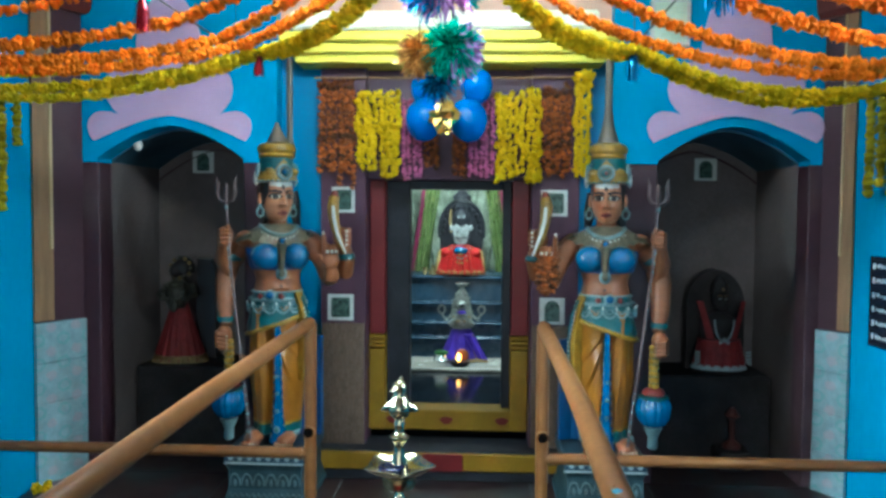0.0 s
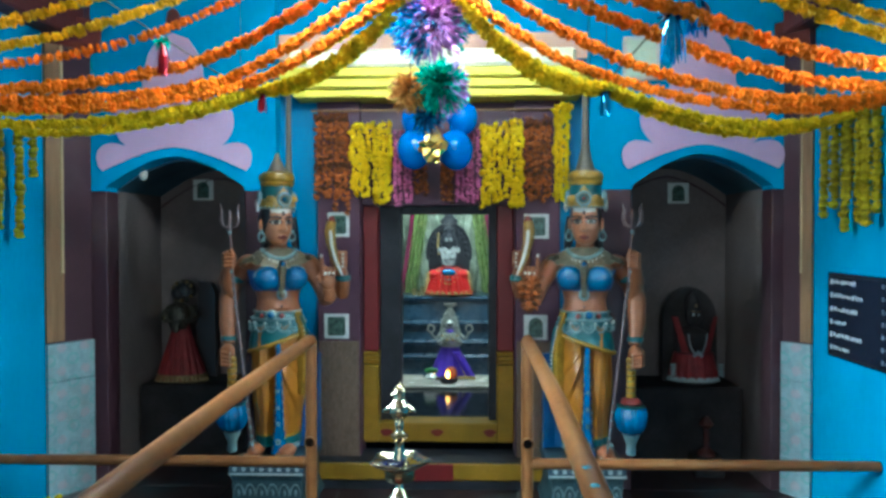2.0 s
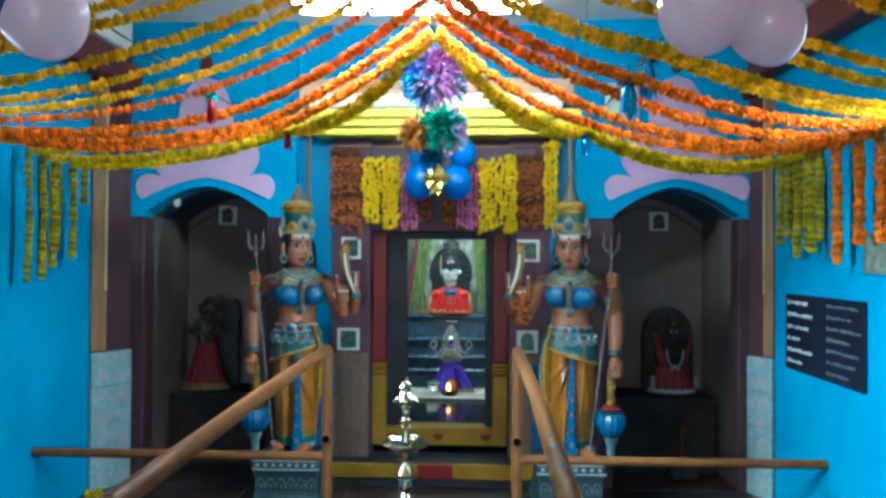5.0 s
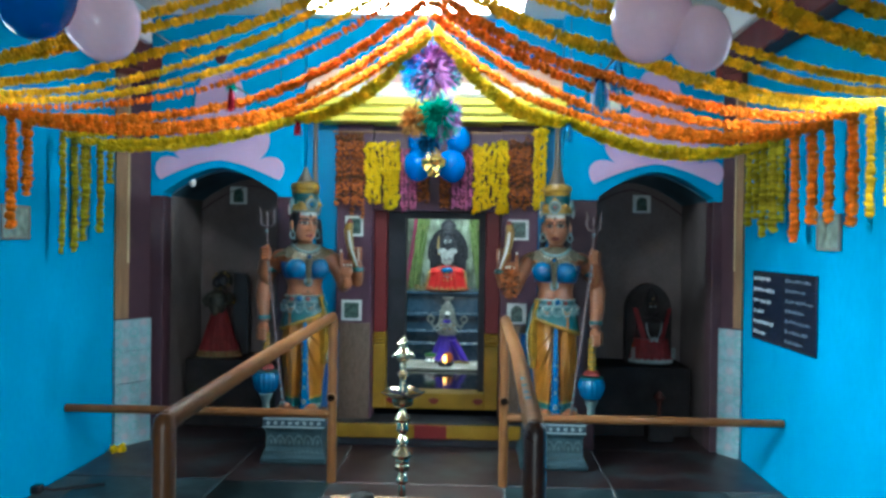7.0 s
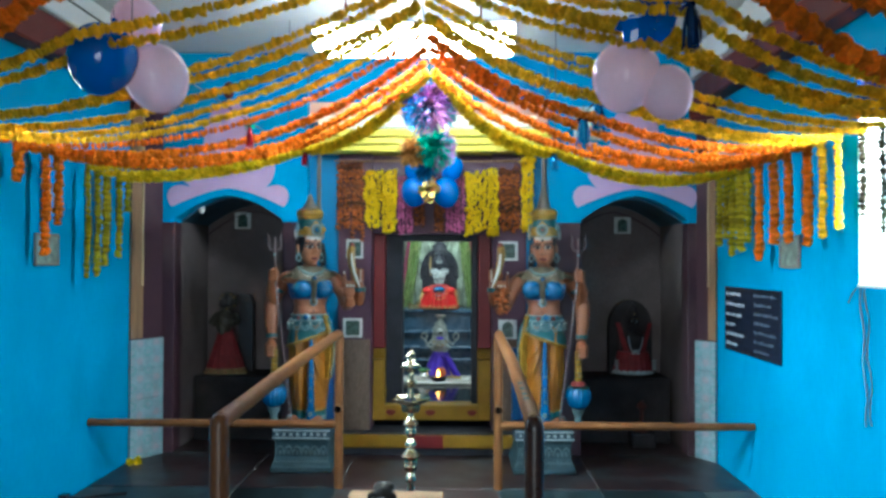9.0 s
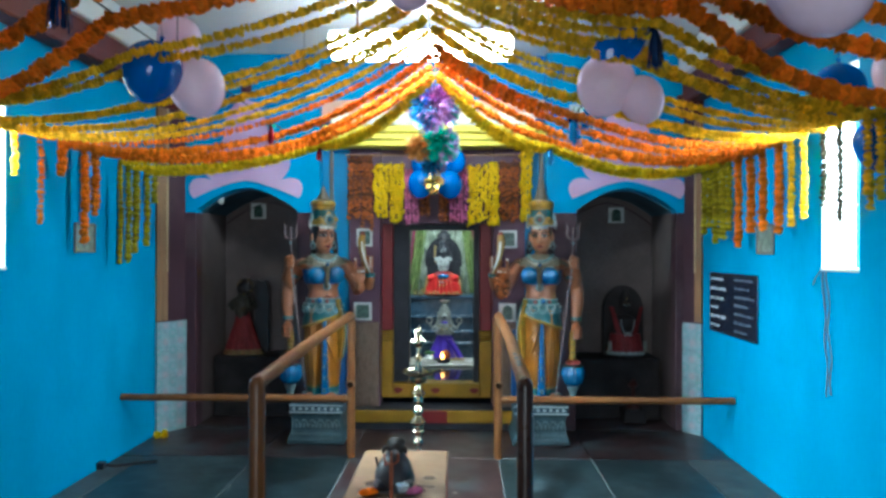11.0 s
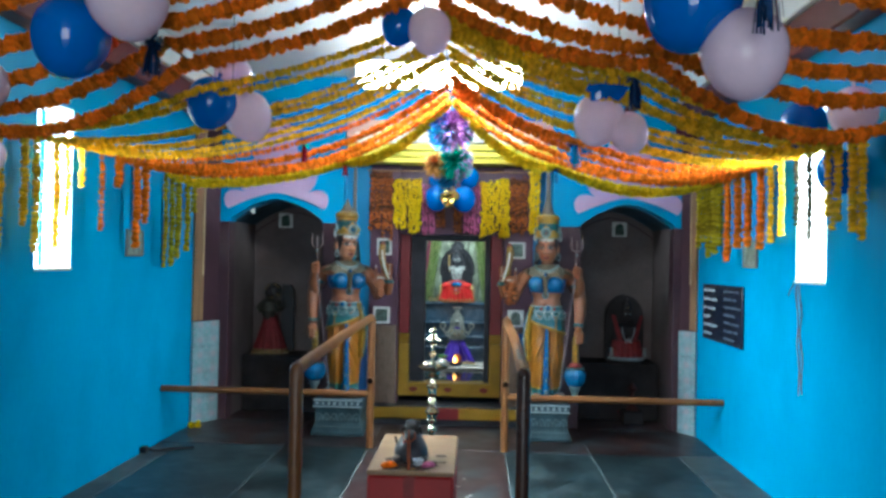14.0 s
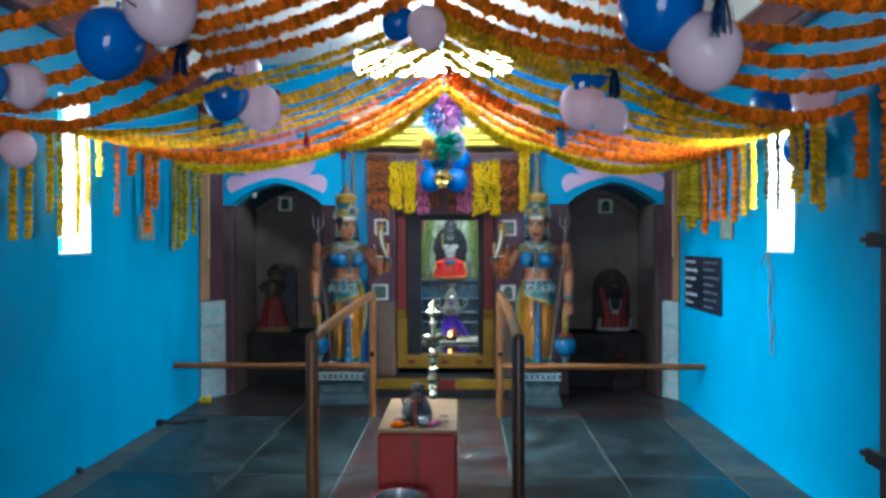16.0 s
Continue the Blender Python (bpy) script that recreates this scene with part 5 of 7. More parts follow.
def pedestal(x):
    p = thing("statue_pedestal", (x, 3.78, 0), "blue-grey painted stone pedestal under a guardian statue", "pedestal", "statue pedestals")
    part("base", Mesh().box(x - 0.205, x + 0.205, 3.54, 4.03, 0.0, 0.045, 0.010), PEDG, p)
    part("dado", Mesh().rings([[(x - w, 3.78 - d, z), (x + w, 3.78 - d, z), (x + w, 4.02, z), (x - w, 4.02, z)] for w, d, z in ((0.196, 0.228, 0.045), (0.184, 0.214, 0.075), (0.176, 0.205, 0.10), (0.176, 0.205, 0.19), (0.186, 0.216, 0.22))]), PEDG, p)
    part("cap", Mesh().box(x - 0.192, x + 0.192, 3.555, 4.025, 0.22, 0.285, 0.008), PEDB, p, "dark blue cap with white border")
    for z in (0.227, 0.277):
        part("border", Mesh().box(x - 0.193, x + 0.193, 3.5525, 3.556, z - 0.005, z + 0.005), CHALKB, p, "white painted border")
    for k in range(8):
        part("dot", Mesh().prism([(x - 0.158 + 0.045 * k + 0.012 * math.cos(t), 0.252 + 0.011 * math.sin(t)) for t in (2 * math.pi * i / 8 for i in range(8))], 3.552, 3.556), CHALKB, p)
    for k in range(6):
        xa = x - 0.145 + 0.058 * k
        g = Mesh().sweep([(xa + 0.026 * math.cos(t), 3.574, 0.115 + 0.055 * math.sin(t)) for t in (math.pi * i / 10 for i in range(11))], 0.0045, 6)
        g.ball((xa, 3.573, 0.128), 0.009, 0.006, 0.018, 0, 8, 6)
        part("carved_arch", g, CARVED, p, "worn grey carved arch with a bud")
    part("zigzag", Mesh().sweep([(x - 0.182 + 0.014 * k, 3.561, 0.064 + 0.016 * (k % 2)) for k in range(27)], 0.004, 6), CARVED, p, "grey zigzag moulding")


CARVED = mat("worn_grey_relief", (0.060, 0.090, 0.098), 0.6, var=0.5, scale=18, bump=0.4)
PEDG = mat("grey_blue_stone_paint", (0.018, 0.038, 0.046), 0.6, spec=0.15, var=0.3, scale=9, bump=0.35, dirt=(0.055, 0.085, 0.095))
PEDB = mat("dark_blue_grey_paint", (0.022, 0.042, 0.058), 0.6, var=0.25, spec=0.15)
CHALKB = mat("dull_white_paint", (0.20, 0.24, 0.25), 0.6, var=0.2)
pedestal(-1.03)
pedestal(0.575)
statue(0.592, 1, -14, -10, 0)
statue(-1.02, -1, 38, 24, 0.055)

# ---------------------------------------------------------------- shrine: steps, idols, drapes, lamp
for k, (y, z0, z1) in enumerate(((6.12, 0.246, 0.432), (6.18, 0.432, 0.545), (6.25, 0.545, 0.698), (6.33, 0.698, 0.906))):
    g = Mesh().box(-0.955, 0.555, y + 0.030, 7.04, z0, z1 - 0.048).box(-0.955, 0.555, y + 0.012, 7.04, z1 - 0.048, z1 - 0.034, 0.004).box(-0.955, 0.555, y, 7.04, z1 - 0.034, z1, 0.010)
    solid("altar_step", g, BLUEST, "blue-black carved stone altar step", "step", "altar steps", "structure")
solid("altar_slab", Mesh().box(-0.72, 0.33, 5.66, 6.118, 0.2465, 0.272, 0.006), mat("pale_marble_altar", (0.42, 0.40, 0.36), 0.25, var=0.2), "low pale marble slab before the altar steps", "slab", kind="structure")


def deepen(ob, y):
    """Sets a thing of the shrine back to depth y, at the size that it has there."""
    k = y / ob.location.y
    ob.location = (ob.location.x * k, y, 1.42 + (ob.location.z - 1.42) * k)
    ob.scale = (k, k, k)


REDCLOTH = mat("red_silk_cloth", (0.42, 0.012, 0.014), 0.5, var=0.25, scale=20)
SILVER = mat("tarnished_silver", (0.40, 0.42, 0.40), 0.36, metal=0.7, var=0.35, scale=60, bump=0.5, fine=90, dirt=(0.06, 0.06, 0.05), dirt_amount=0.7, dirt_scale=40)
VIOLET = mat("violet_silk_cloth", (0.07, 0.03, 0.42), 0.45, var=0.3, scale=25)
GILT = mat("gilt_trim", (0.36, 0.25, 0.10), 0.45, metal=0.4, var=0.3, scale=60)
IX = -0.165


def ruff(g, cx, y, z0, z1, r0, r1, slot, n=64, w=0.07, k=16, sy=0.6):
    """A pleated cloth skirt, flaring from r1 at the top to r0 at the hem."""
    g.rings([[(cx + (r1 + (r0 - r1) * u) * (1 + w * u * math.sin(k * a)) * math.cos(a), y + sy * (r1 + (r0 - r1) * u) * (1 + w * u * math.sin(k * a)) * math.sin(a), z1 + (z0 - z1) * u) for a in (2 * math.pi * j / n for j in range(n))] for u in (1.0, 0.9, 0.6, 0.3, 0.0)], slot)


WHITEM = mat("silver_white_mask", (0.33, 0.36, 0.36), 0.28, metal=0.55, var=0.3, scale=60, bump=0.4, fine=120)
g = Mesh()
Yi = 5.68
# arched black back slab with a beaded rim and a stepped crest
arch = [(IX - 0.150, 0.97), (IX + 0.150, 0.97)] + [(IX + 0.166 * math.cos(t), 1.29 + 0.225 * math.sin(t)) for t in (math.pi * (-0.08 + 1.16 * i / 26) for i in range(27))]
g.prism(arch, Yi + 0.04, Yi + 0.12, 0)
g.sweep([(x, Yi + 0.040, z) for x, z in arch[2:]], 0.012, 8, 0)
for t in range(15):
    a = math.pi * (-0.02 + 1.04 * t / 14)
    g.ball((IX + 0.136 * math.cos(a), Yi + 0.030, 1.29 + 0.190 * math.sin(a)), 0.017, 0.014, 0.017, 0, 10, 8)
g.lathe((IX, Yi + 0.07, 1.50), [(0.075, 0), (0.062, 0.018), (0.070, 0.026), (0.066, 0.050), (0.050, 0.060), (0.034, 0.080), (0.010, 0.095)], 20, 0, sy=0.6)
# body, dark head with hair knot
g.rings([[(IX + a * math.cos(t), Yi - 0.02 + b * math.sin(t), z) for t in (2 * math.pi * j / 24 for j in range(24))] for a, b, z in ((0.13, 0.08, 0.975), (0.12, 0.075, 1.1), (0.10, 0.06, 1.17), (0.05, 0.045, 1.20))], 0)
g.ball((IX, Yi - 0.035, 1.365), 0.064, 0.055, 0.090, 0, 20, 14)
g.ball((IX, Yi - 0.02, 1.455), 0.042, 0.04, 0.030, 0, 14, 9)
for d in (-1, 1):
    g.ball((IX + d * 0.017, Yi - 0.087, 1.388), 0.013, 0.006, 0.0075, 2, 10, 6).ball((IX + d * 0.017, Yi - 0.092, 1.386), 0.005, 0.003, 0.005, 0, 8, 6)
    g.sweep([(IX + d * 0.006, Yi - 0.088, 1.402), (IX + d * 0.032, Yi - 0.080, 1.406)], 0.003, 6, 2)
    g.sweep([(IX + 0.078 * d, Yi - 0.04, 1.445), (IX + 0.082 * d, Yi - 0.05, 1.36), (IX + 0.074 * d, Yi - 0.05, 1.275)], [0.004, 0.007, 0.005], 8, 4 if d < 0 else 0)
    g.ball((IX + 0.070 * d, Yi - 0.07, 1.315), 0.014, 0.010, 0.022, 2, 10, 8)
# white metal mask with dark inlay
mask = [(0.000, 1.195), (0.028, 1.205), (0.046, 1.235), (0.055, 1.275), (0.058, 1.318), (0.048, 1.335), (0.030, 1.338), (0.012, 1.322), (0.0, 1.318)]
pl = [(IX + x, z) for x, z in mask] + [(IX - x, z) for x, z in mask[-2:0:-1]]
g.prism(pl, Yi - 0.118, Yi - 0.07, 2)
g.ball((IX, Yi - 0.118, 1.258), 0.036, 0.016, 0.046, 2, 16, 12)
g.sweep([(IX, Yi - 0.128, 1.312), (IX, Yi - 0.140, 1.272), (IX, Yi - 0.138, 1.264)], [0.005, 0.009, 0.006], 8, 2)
for d in (-1, 1):
    g.sweep([(IX + d * 0.010, Yi - 0.134, 1.248), (IX + d * 0.030, Yi - 0.128, 1.240), (IX + d * 0.050, Yi - 0.112, 1.252)], [0.005, 0.005, 0.002], 8, 0)
    g.sweep([(IX + d * 0.012, Yi - 0.131, 1.286), (IX + d * 0.034, Yi - 0.122, 1.290)], [0.003, 0.0035], 6, 0)
    g.sweep([(IX + d * 0.050, Yi - 0.100, 1.330), (IX + d * 0.060, Yi - 0.100, 1.270), (IX + d * 0.052, Yi - 0.110, 1.215)], [0.004, 0.009, 0.005], 8, 0)
    for k in range(4):
        g.ball((IX + d * (0.020 + 0.011 * k), Yi - 0.120 + 0.006 * k, 1.200 + 0.010 * k), 0.006, 0.005, 0.008, 2, 8, 6)
# red pleated dress fanned out to both sides, with gold stripes and fringe
n = 120
hem = ((0.050, 1.190), (0.086, 1.178), (0.116, 1.152), (0.138, 1.118), (0.154, 1.080), (0.166, 1.035), (0.172, 0.985))
g.rings([[(IX + w * (1 + (0.02 + 0.05 * i / 6) * math.sin(26 * t)) * math.cos(t), Yi - 0.06 + (0.070 + 0.006 * i) * (1 + 0.13 * math.sin(26 * t)) * math.sin(t), z) for t in (2 * math.pi * j / n for j in range(n))] for i, (w, z) in enumerate(hem)], 1)
for d in (-1, 1):
    g.ball((IX + d * 0.104, Yi - 0.085, 1.134), 0.050, 0.05, 0.036, 1, 18, 12)
    for k in range(9):
        g.sweep([(IX + d * (0.128 + 0.004 * k), Yi - 0.115 + 0.005 * k, 1.150 - 0.015 * k), (IX + d * (0.160 + 0.0025 * k), Yi - 0.112, 1.138 - 0.017 * k)], [0.004, 0.008], 6, 4)
for k in range(33):
    t = math.pi * (1.02 + 0.96 * k / 32)
    g.ball((IX + 0.172 * math.cos(t), Yi - 0.062 + 0.115 * math.sin(t), 0.990 + 0.006 * (k % 2)), 0.0065, 0.007, 0.019, 4 if k % 3 else 1, 8, 6)
g.ball((IX, Yi - 0.136, 1.150), 0.054, 0.034, 0.030, 3, 16, 10)
for rr_, zz in ((0.086, 1.17), (0.066, 1.178), (0.048, 1.185)):
    g.sweep([(IX + rr_ * math.cos(t), Yi - 0.166 + 0.05 * abs(math.cos(t)), zz + rr_ * 1.25 * math.sin(t)) for t in (math.pi * (1 + i / 14) for i in range(15))], 0.0055, 8, 4 if rr_ != 0.066 else 2)
idol = solid("shrine_idol", g, [BLACKST, REDCLOTH, WHITEM, SKYC, GILT], "black stone idol with silver mask and red pleated dress", "statue", at=(IX, Yi, 0.97), smooth=True)
deepen(idol, 6.48)

g = Mesh()
Ys, xs = 4.88, -0.135
ruff(g, xs, Ys, 0.492, 0.70, 0.135, 0.055, 0, 64, 0.10, 13, 0.7)
g.lathe((xs, Ys, 0), [(0.062, 0.69), (0.07, 0.72), (0.06, 0.77), (0.04, 0.80), (0.046, 0.83), (0.042, 0.86), (0.048, 0.87), (0.034, 0.90), (0.020, 0.935), (0.012, 0.95), (0.03, 0.957), (0.045, 0.975), (0.03, 0.978)], 20, 1, sy=0.7)
for d in (-1, 1):
    g.sweep([(xs + 0.055 * d, Ys - 0.01, 0.78), (xs + 0.10 * d, Ys - 0.02, 0.745), (xs + 0.125 * d, Ys - 0.05, 0.79)], [0.013, 0.010, 0.007], 8, 1)
    g.sweep([(xs + 0.04 * d, Ys - 0.04, 0.76), (xs + 0.07 * d, Ys - 0.06, 0.72), (xs + 0.075 * d, Ys - 0.09, 0.735)], [0.016, 0.014, 0.009], 8, 1)
    g.sweep([(xs + (0.125 + 0.022 * math.cos(t)) * d, Ys - 0.055, 0.815 + 0.025 * math.sin(t)) for t in (2 * math.pi * i / 12 for i in range(13))], 0.005, 6, 1)
g.ball((xs, Ys - 0.04, 0.755), 0.05, 0.03, 0.04, 1).ball((xs, Ys - 0.035, 0.835), 0.034, 0.032, 0.036, 1, 12, 8)
g.lathe((xs, Ys - 0.01, 0), [(0.075, 0.765), (0.068, 0.80), (0.055, 0.845), (0.058, 0.85), (0.048, 0.875), (0.036, 0.90), (0.040, 0.905), (0.026, 0.93), (0.010, 0.955)], 18, 1, sy=0.45)
for k in range(9):
    t = math.pi * (1 + k / 8)
    g.ball((xs + 0.052 * math.cos(t), Ys - 0.072, 0.79 + 0.05 * math.sin(t)), 0.008, 0.006, 0.008, 2 if k % 2 else 1, 8, 6)
g.rings([[(xs + 0.02 + 0.4 * (0.7 - z), Ys - 0.09, z), (xs + 0.06 + 0.4 * (0.7 - z), Ys - 0.075, z), (xs + 0.055 + 0.4 * (0.7 - z), Ys - 0.06, z)] for z in (0.50, 0.58, 0.66)], 2)
g.rings([[(xs + 0.055 + 0.55 * (0.66 - z) + dx, Ys - 0.06 + dy, z) for dx, dy in ((-0.05, 0.04), (-0.03, -0.03), (0.0, -0.035), (0.02, -0.01), (0.02, 0.04))] for z in (0.495, 0.56, 0.66)], 0)
g.sweep([(xs + 0.165, Ys - 0.095, 0.500), (xs + 0.11, Ys - 0.10, 0.505), (xs + 0.04, Ys - 0.11, 0.503)], 0.008, 8, 2)
g.ball((xs, Ys - 0.066, 0.842), 0.020, 0.008, 0.010, 3, 10, 6).ball((xs, Ys - 0.072, 0.80), 0.030, 0.010, 0.010, 0, 10, 6)
for k in range(11):
    q = 2 * math.pi * k / 11
    g.ball((xs + 0.058 * math.cos(q), Ys - 0.045, 0.858 + 0.062 * math.sin(q)), 0.008, 0.006, 0.008, 1, 8, 6)
small = solid("small_silver_idol", g, [VIOLET, SILVER, GILT, BLACKST], "small silver idol in a violet silk skirt", "statue", at=(xs, Ys, 0.49), smooth=True)
deepen(small, 6.0)

FLAME = mat("oil_flame", (1.0, 0.6, 0.2), 0.5, emit=(1.0, 0.45, 0.10), strength=14.0)
lp = thing("clay_lamp", (-0.14, 4.66, 0.49), "small dark clay oil lamp with a burning flame", "oil lamp")
part("dish", Mesh().lathe((-0.14, 4.66, 0.49), [(0.045, 0), (0.06, 0.02), (0.062, 0.035), (0.045, 0.028)], 20), BLACKST, lp, smooth=True)
part("flame", Mesh().lathe((-0.145, 4.65, 0.523), [(0.004, 0), (0.012, 0.012), (0.012, 0.022), (0.002, 0.05)], 12), FLAME, lp, "orange flame", smooth=True)
part("clay_back", Mesh().ball((-0.125, 4.70, 0.545), 0.04, 0.015, 0.045), mat("terracotta", (0.30, 0.09, 0.03), 0.6), lp, "terracotta reflector")
deepen(lp, 5.76)
lt = thing("brass_pot", (-0.25, 4.66, 0.49), "small green and silver water pot", "pot")
part("body", Mesh().lathe((-0.25, 4.66, 0.49), [(0.03, 0), (0.05, 0.02), (0.052, 0.04), (0.032, 0.062), (0.042, 0.072)], 20), STEEL, lt, smooth=True)
part("leaves", Mesh().ball((-0.25, 4.66, 0.572), 0.045, 0.035, 0.016), mat("betel_leaf", (0.03, 0.12, 0.03), 0.4), lt, "green leaves")
deepen(lt, 5.78)
CUPM = mat("bright_brass_cup", (0.62, 0.50, 0.26), 0.25, metal=0.7, var=0.2, scale=30)
for x, h in ((-0.420, 0.052), (-0.382, 0.040), (-0.348, 0.066)):
    c = thing("altar_cup", (x, 5.50, 0.97), "small metal cup on the altar step", "cup", "altar cups")
    part("cup", Mesh().lathe((x, 5.50, 0.97), [(0.012, 0), (0.016, 0.004), (0.014, h * 0.5), (0.024, h), (0.020, h)], 16), CUPM, c, smooth=True)
    deepen(c, 6.42)
    c.location.z = 0.906

# paler yellow-green blotches put the glossy cloth's highlights into its colour
DRAPE = mat("green_cloth_sheen", (0.14, 0.20, 0.07), 0.30, var=0.6, scale=14, spec=0.6, bump=0.5, fine=40, dirt=(0.34, 0.36, 0.16), dirt_amount=0.6, dirt_scale=16)
DRAPEP = mat("pink_border_cloth", (0.45, 0.06, 0.20), 0.5, var=0.2)
for d in (-1, 1):
    dr = thing("shrine_drape", (IX + 0.25 * d, 5.86, 0.98), "green brocade drape with a pink border hanging behind the idol", "drape", "shrine drapes")
    for nm, o, w, m, lab in (("cloth", 0.0, 0.055, DRAPE, ""), ("border", 0.062, 0.014, DRAPEP, "pink border")):
        rings = []
        for i in range(9):
            z = 0.975 + 0.70 * i / 8
            c = IX + d * (0.315 - 0.10 * i / 8 + o)
            rings.append([(c + w * (2 * j / 10 - 1) + 0.004 * math.sin(2 * z * 9 + j), 5.86 + 0.024 * math.sin(j * 1.9 + i * 0.3) + 0.004 * (o > 0), z) for j in range(11)] + [(c + w * (2 * j / 10 - 1), 5.882, z) for j in range(10, -1, -1)])
        part(nm, Mesh().rings(rings), m, dr, lab, smooth=True)
    deepen(dr, 6.72)

SILVERGREEN = mat("silvery_green_brocade", (0.27, 0.31, 0.25), 0.34, metal=0.25, var=0.55, scale=9, bump=0.6, fine=30, spec=0.5, dirt=(0.09, 0.12, 0.09), dirt_amount=0.6, dirt_scale=10)
bc = thing("back_cloth", (IX, 6.98, 0.91), "silvery green brocade cloth hung in folds behind the idol", "cloth")
rings = []
for i in range(25):
    z = 0.912 + 1.15 * i / 24
    row = []
    for j in range(101):
        x = -0.93 + 1.46 * j / 100
        q = x + 0.16 * (z - 0.9) * (1 if x < IX else -1)
        row.append((x, 6.965 + 0.020 * math.sin(46 * q + 1.5 * math.sin(5 * z)) + 0.010 * math.sin(97 * q + 3 * z), z))
    rings.append(row + [(-0.93 + 1.46 * j / 100, 7.012, z) for j in range(100, -1, -1)])
part("cloth", Mesh().rings(rings), SILVERGREEN, bc, smooth=True)

# idols in the side cells; the dimness of the cells is in their colours
REDDULL = mat("dimmed_red_cloth", (0.13, 0.010, 0.012), 0.7, var=0.3, scale=20)
DARKBRONZE = mat("dark_bronze", (0.050, 0.046, 0.036), 0.45, metal=0.4, var=0.5, scale=40, bump=0.5, fine=120)
DULLGOLD = mat("dull_gold_trim", (0.14, 0.095, 0.035), 0.5, metal=0.4, var=0.4, scale=50)
g = Mesh()
x, y = -1.855, 4.62
ruff(g, x, y, 0.512, 0.86, 0.158, 0.050, 0, 96, 0.06, 17, 0.7)
ruff(g, x, y, 0.502, 0.545, 0.168, 0.158, 3, 96, 0.06, 34, 0.7)
g.lathe((x - 0.01, y - 0.02, 0), [(0.052, 0.83), (0.066, 0.87), (0.078, 0.94), (0.060, 0.985), (0.030, 1.00), (0.034, 1.02)], 20, 1, sy=0.75)
g.ball((x - 0.005, y - 0.03, 1.060), 0.046, 0.05, 0.052, 2, 16, 10)
g.lathe((x + 0.03, y, 0), [(0.062, 1.04), (0.070, 1.08), (0.055, 1.12), (0.022, 1.145)], 16, 2)
for k in range(11):                        # rosettes of the head ornament and chest
    q = 2 * math.pi * k / 11
    g.ball((x + 0.030 + 0.062 * math.cos(q), y - 0.055, 1.075 + 0.062 * math.sin(q)), 0.013, 0.010, 0.013, 3 if k % 3 else 1, 8, 6)
    g.ball((x - 0.01 + 0.062 * math.cos(q), y - 0.082, 0.925 + 0.048 * math.sin(q)), 0.016, 0.010, 0.014, 1, 8, 6)
g.ball((x - 0.005, y - 0.09, 0.845), 0.026, 0.012, 0.034, 1, 10, 8)
for d in (-1, 1):
    g.sweep([(x + 0.070 * d, y, 0.965), (x + 0.108 * d, y - 0.04, 0.91), (x + 0.070 * d, y - 0.09, 0.89)], [0.024, 0.022, 0.015], 8, 1)
g.prism([(x + 0.07, 0.51), (x + 0.20, 0.51), (x + 0.20, 1.06), (x + 0.17, 1.12), (x + 0.09, 1.13)], y + 0.06, y + 0.11, 2)
solid("cell_idol", g, [REDDULL, DARKBRONZE, HAIR, DULLGOLD], "dark bronze idol in a flared red skirt on a stone ledge", "statue", "cell idols", at=(x, y, 0.5), smooth=True)
g = Mesh()
x = 1.385
arch = [(x - 0.17, 0.5), (x + 0.17, 0.5)] + [(x + 0.17 * math.cos(t), 0.88 + 0.215 * math.sin(t)) for t in (math.pi * i / 18 for i in range(19))]
g.prism(arch, y + 0.05, y + 0.12, 0)
g.lathe((x, y, 0), [(0.15, 0.502), (0.14, 0.56), (0.10, 0.62), (0.10, 0.72), (0.105, 0.81), (0.04, 0.85)], 24, 0, sy=0.7)
g.ball((x, y - 0.04, 0.925), 0.050, 0.052, 0.062, 0).lathe((x, y - 0.02, 0), [(0.052, 0.96), (0.046, 1.01), (0.030, 1.04), (0.008, 1.07)], 16, 0)
for d in (-1, 1):
    g.ball((x + d * 0.017, y - 0.089, 0.935), 0.010, 0.004, 0.004, 2, 8, 6).sweep([(x + d * 0.007, y - 0.090, 0.952), (x + d * 0.028, y - 0.085, 0.954)], 0.003, 6, 3)
    g.rings([[(x + d * (0.045 + 0.016 * k), y - 0.105 + 0.006 * k, 0.70 + 0.055 * k), (x + d * (0.085 + 0.014 * k), y - 0.085 + 0.006 * k, 0.70 + 0.055 * k), (x + d * (0.075 + 0.012 * k), y - 0.05, 0.70 + 0.055 * k)] for k in range(5)], 1)
    for k in range(4):
        g.sweep([(x + d * 0.130, y - 0.115, 0.575 + 0.018 * k), (x + d * 0.158, y - 0.110, 0.562 + 0.022 * k)], [0.006, 0.009], 6, 2)
ruff(g, x, y - 0.03, 0.545, 0.695, 0.148, 0.120, 1, 96, 0.05, 18, 0.75)
ruff(g, x, y - 0.03, 0.525, 0.552, 0.158, 0.149, 2, 96, 0.05, 30, 0.75)
g.sweep([(x + 0.055 * math.cos(t), y - 0.128, 0.82 + 0.125 * math.sin(t)) for t in (math.pi * (1 + i / 14) for i in range(15))], 0.0055, 8, 2)
g.ball((x, y - 0.135, 0.705), 0.012, 0.008, 0.016, 2).ball((x - 0.02, y - 0.135, 0.690), 0.012, 0.008, 0.010, 2).ball((x + 0.02, y - 0.135, 0.690), 0.012, 0.008, 0.010, 2)
g.ball((x, y - 0.09, 0.990), 0.008, 0.005, 0.010, 3, 8, 6)
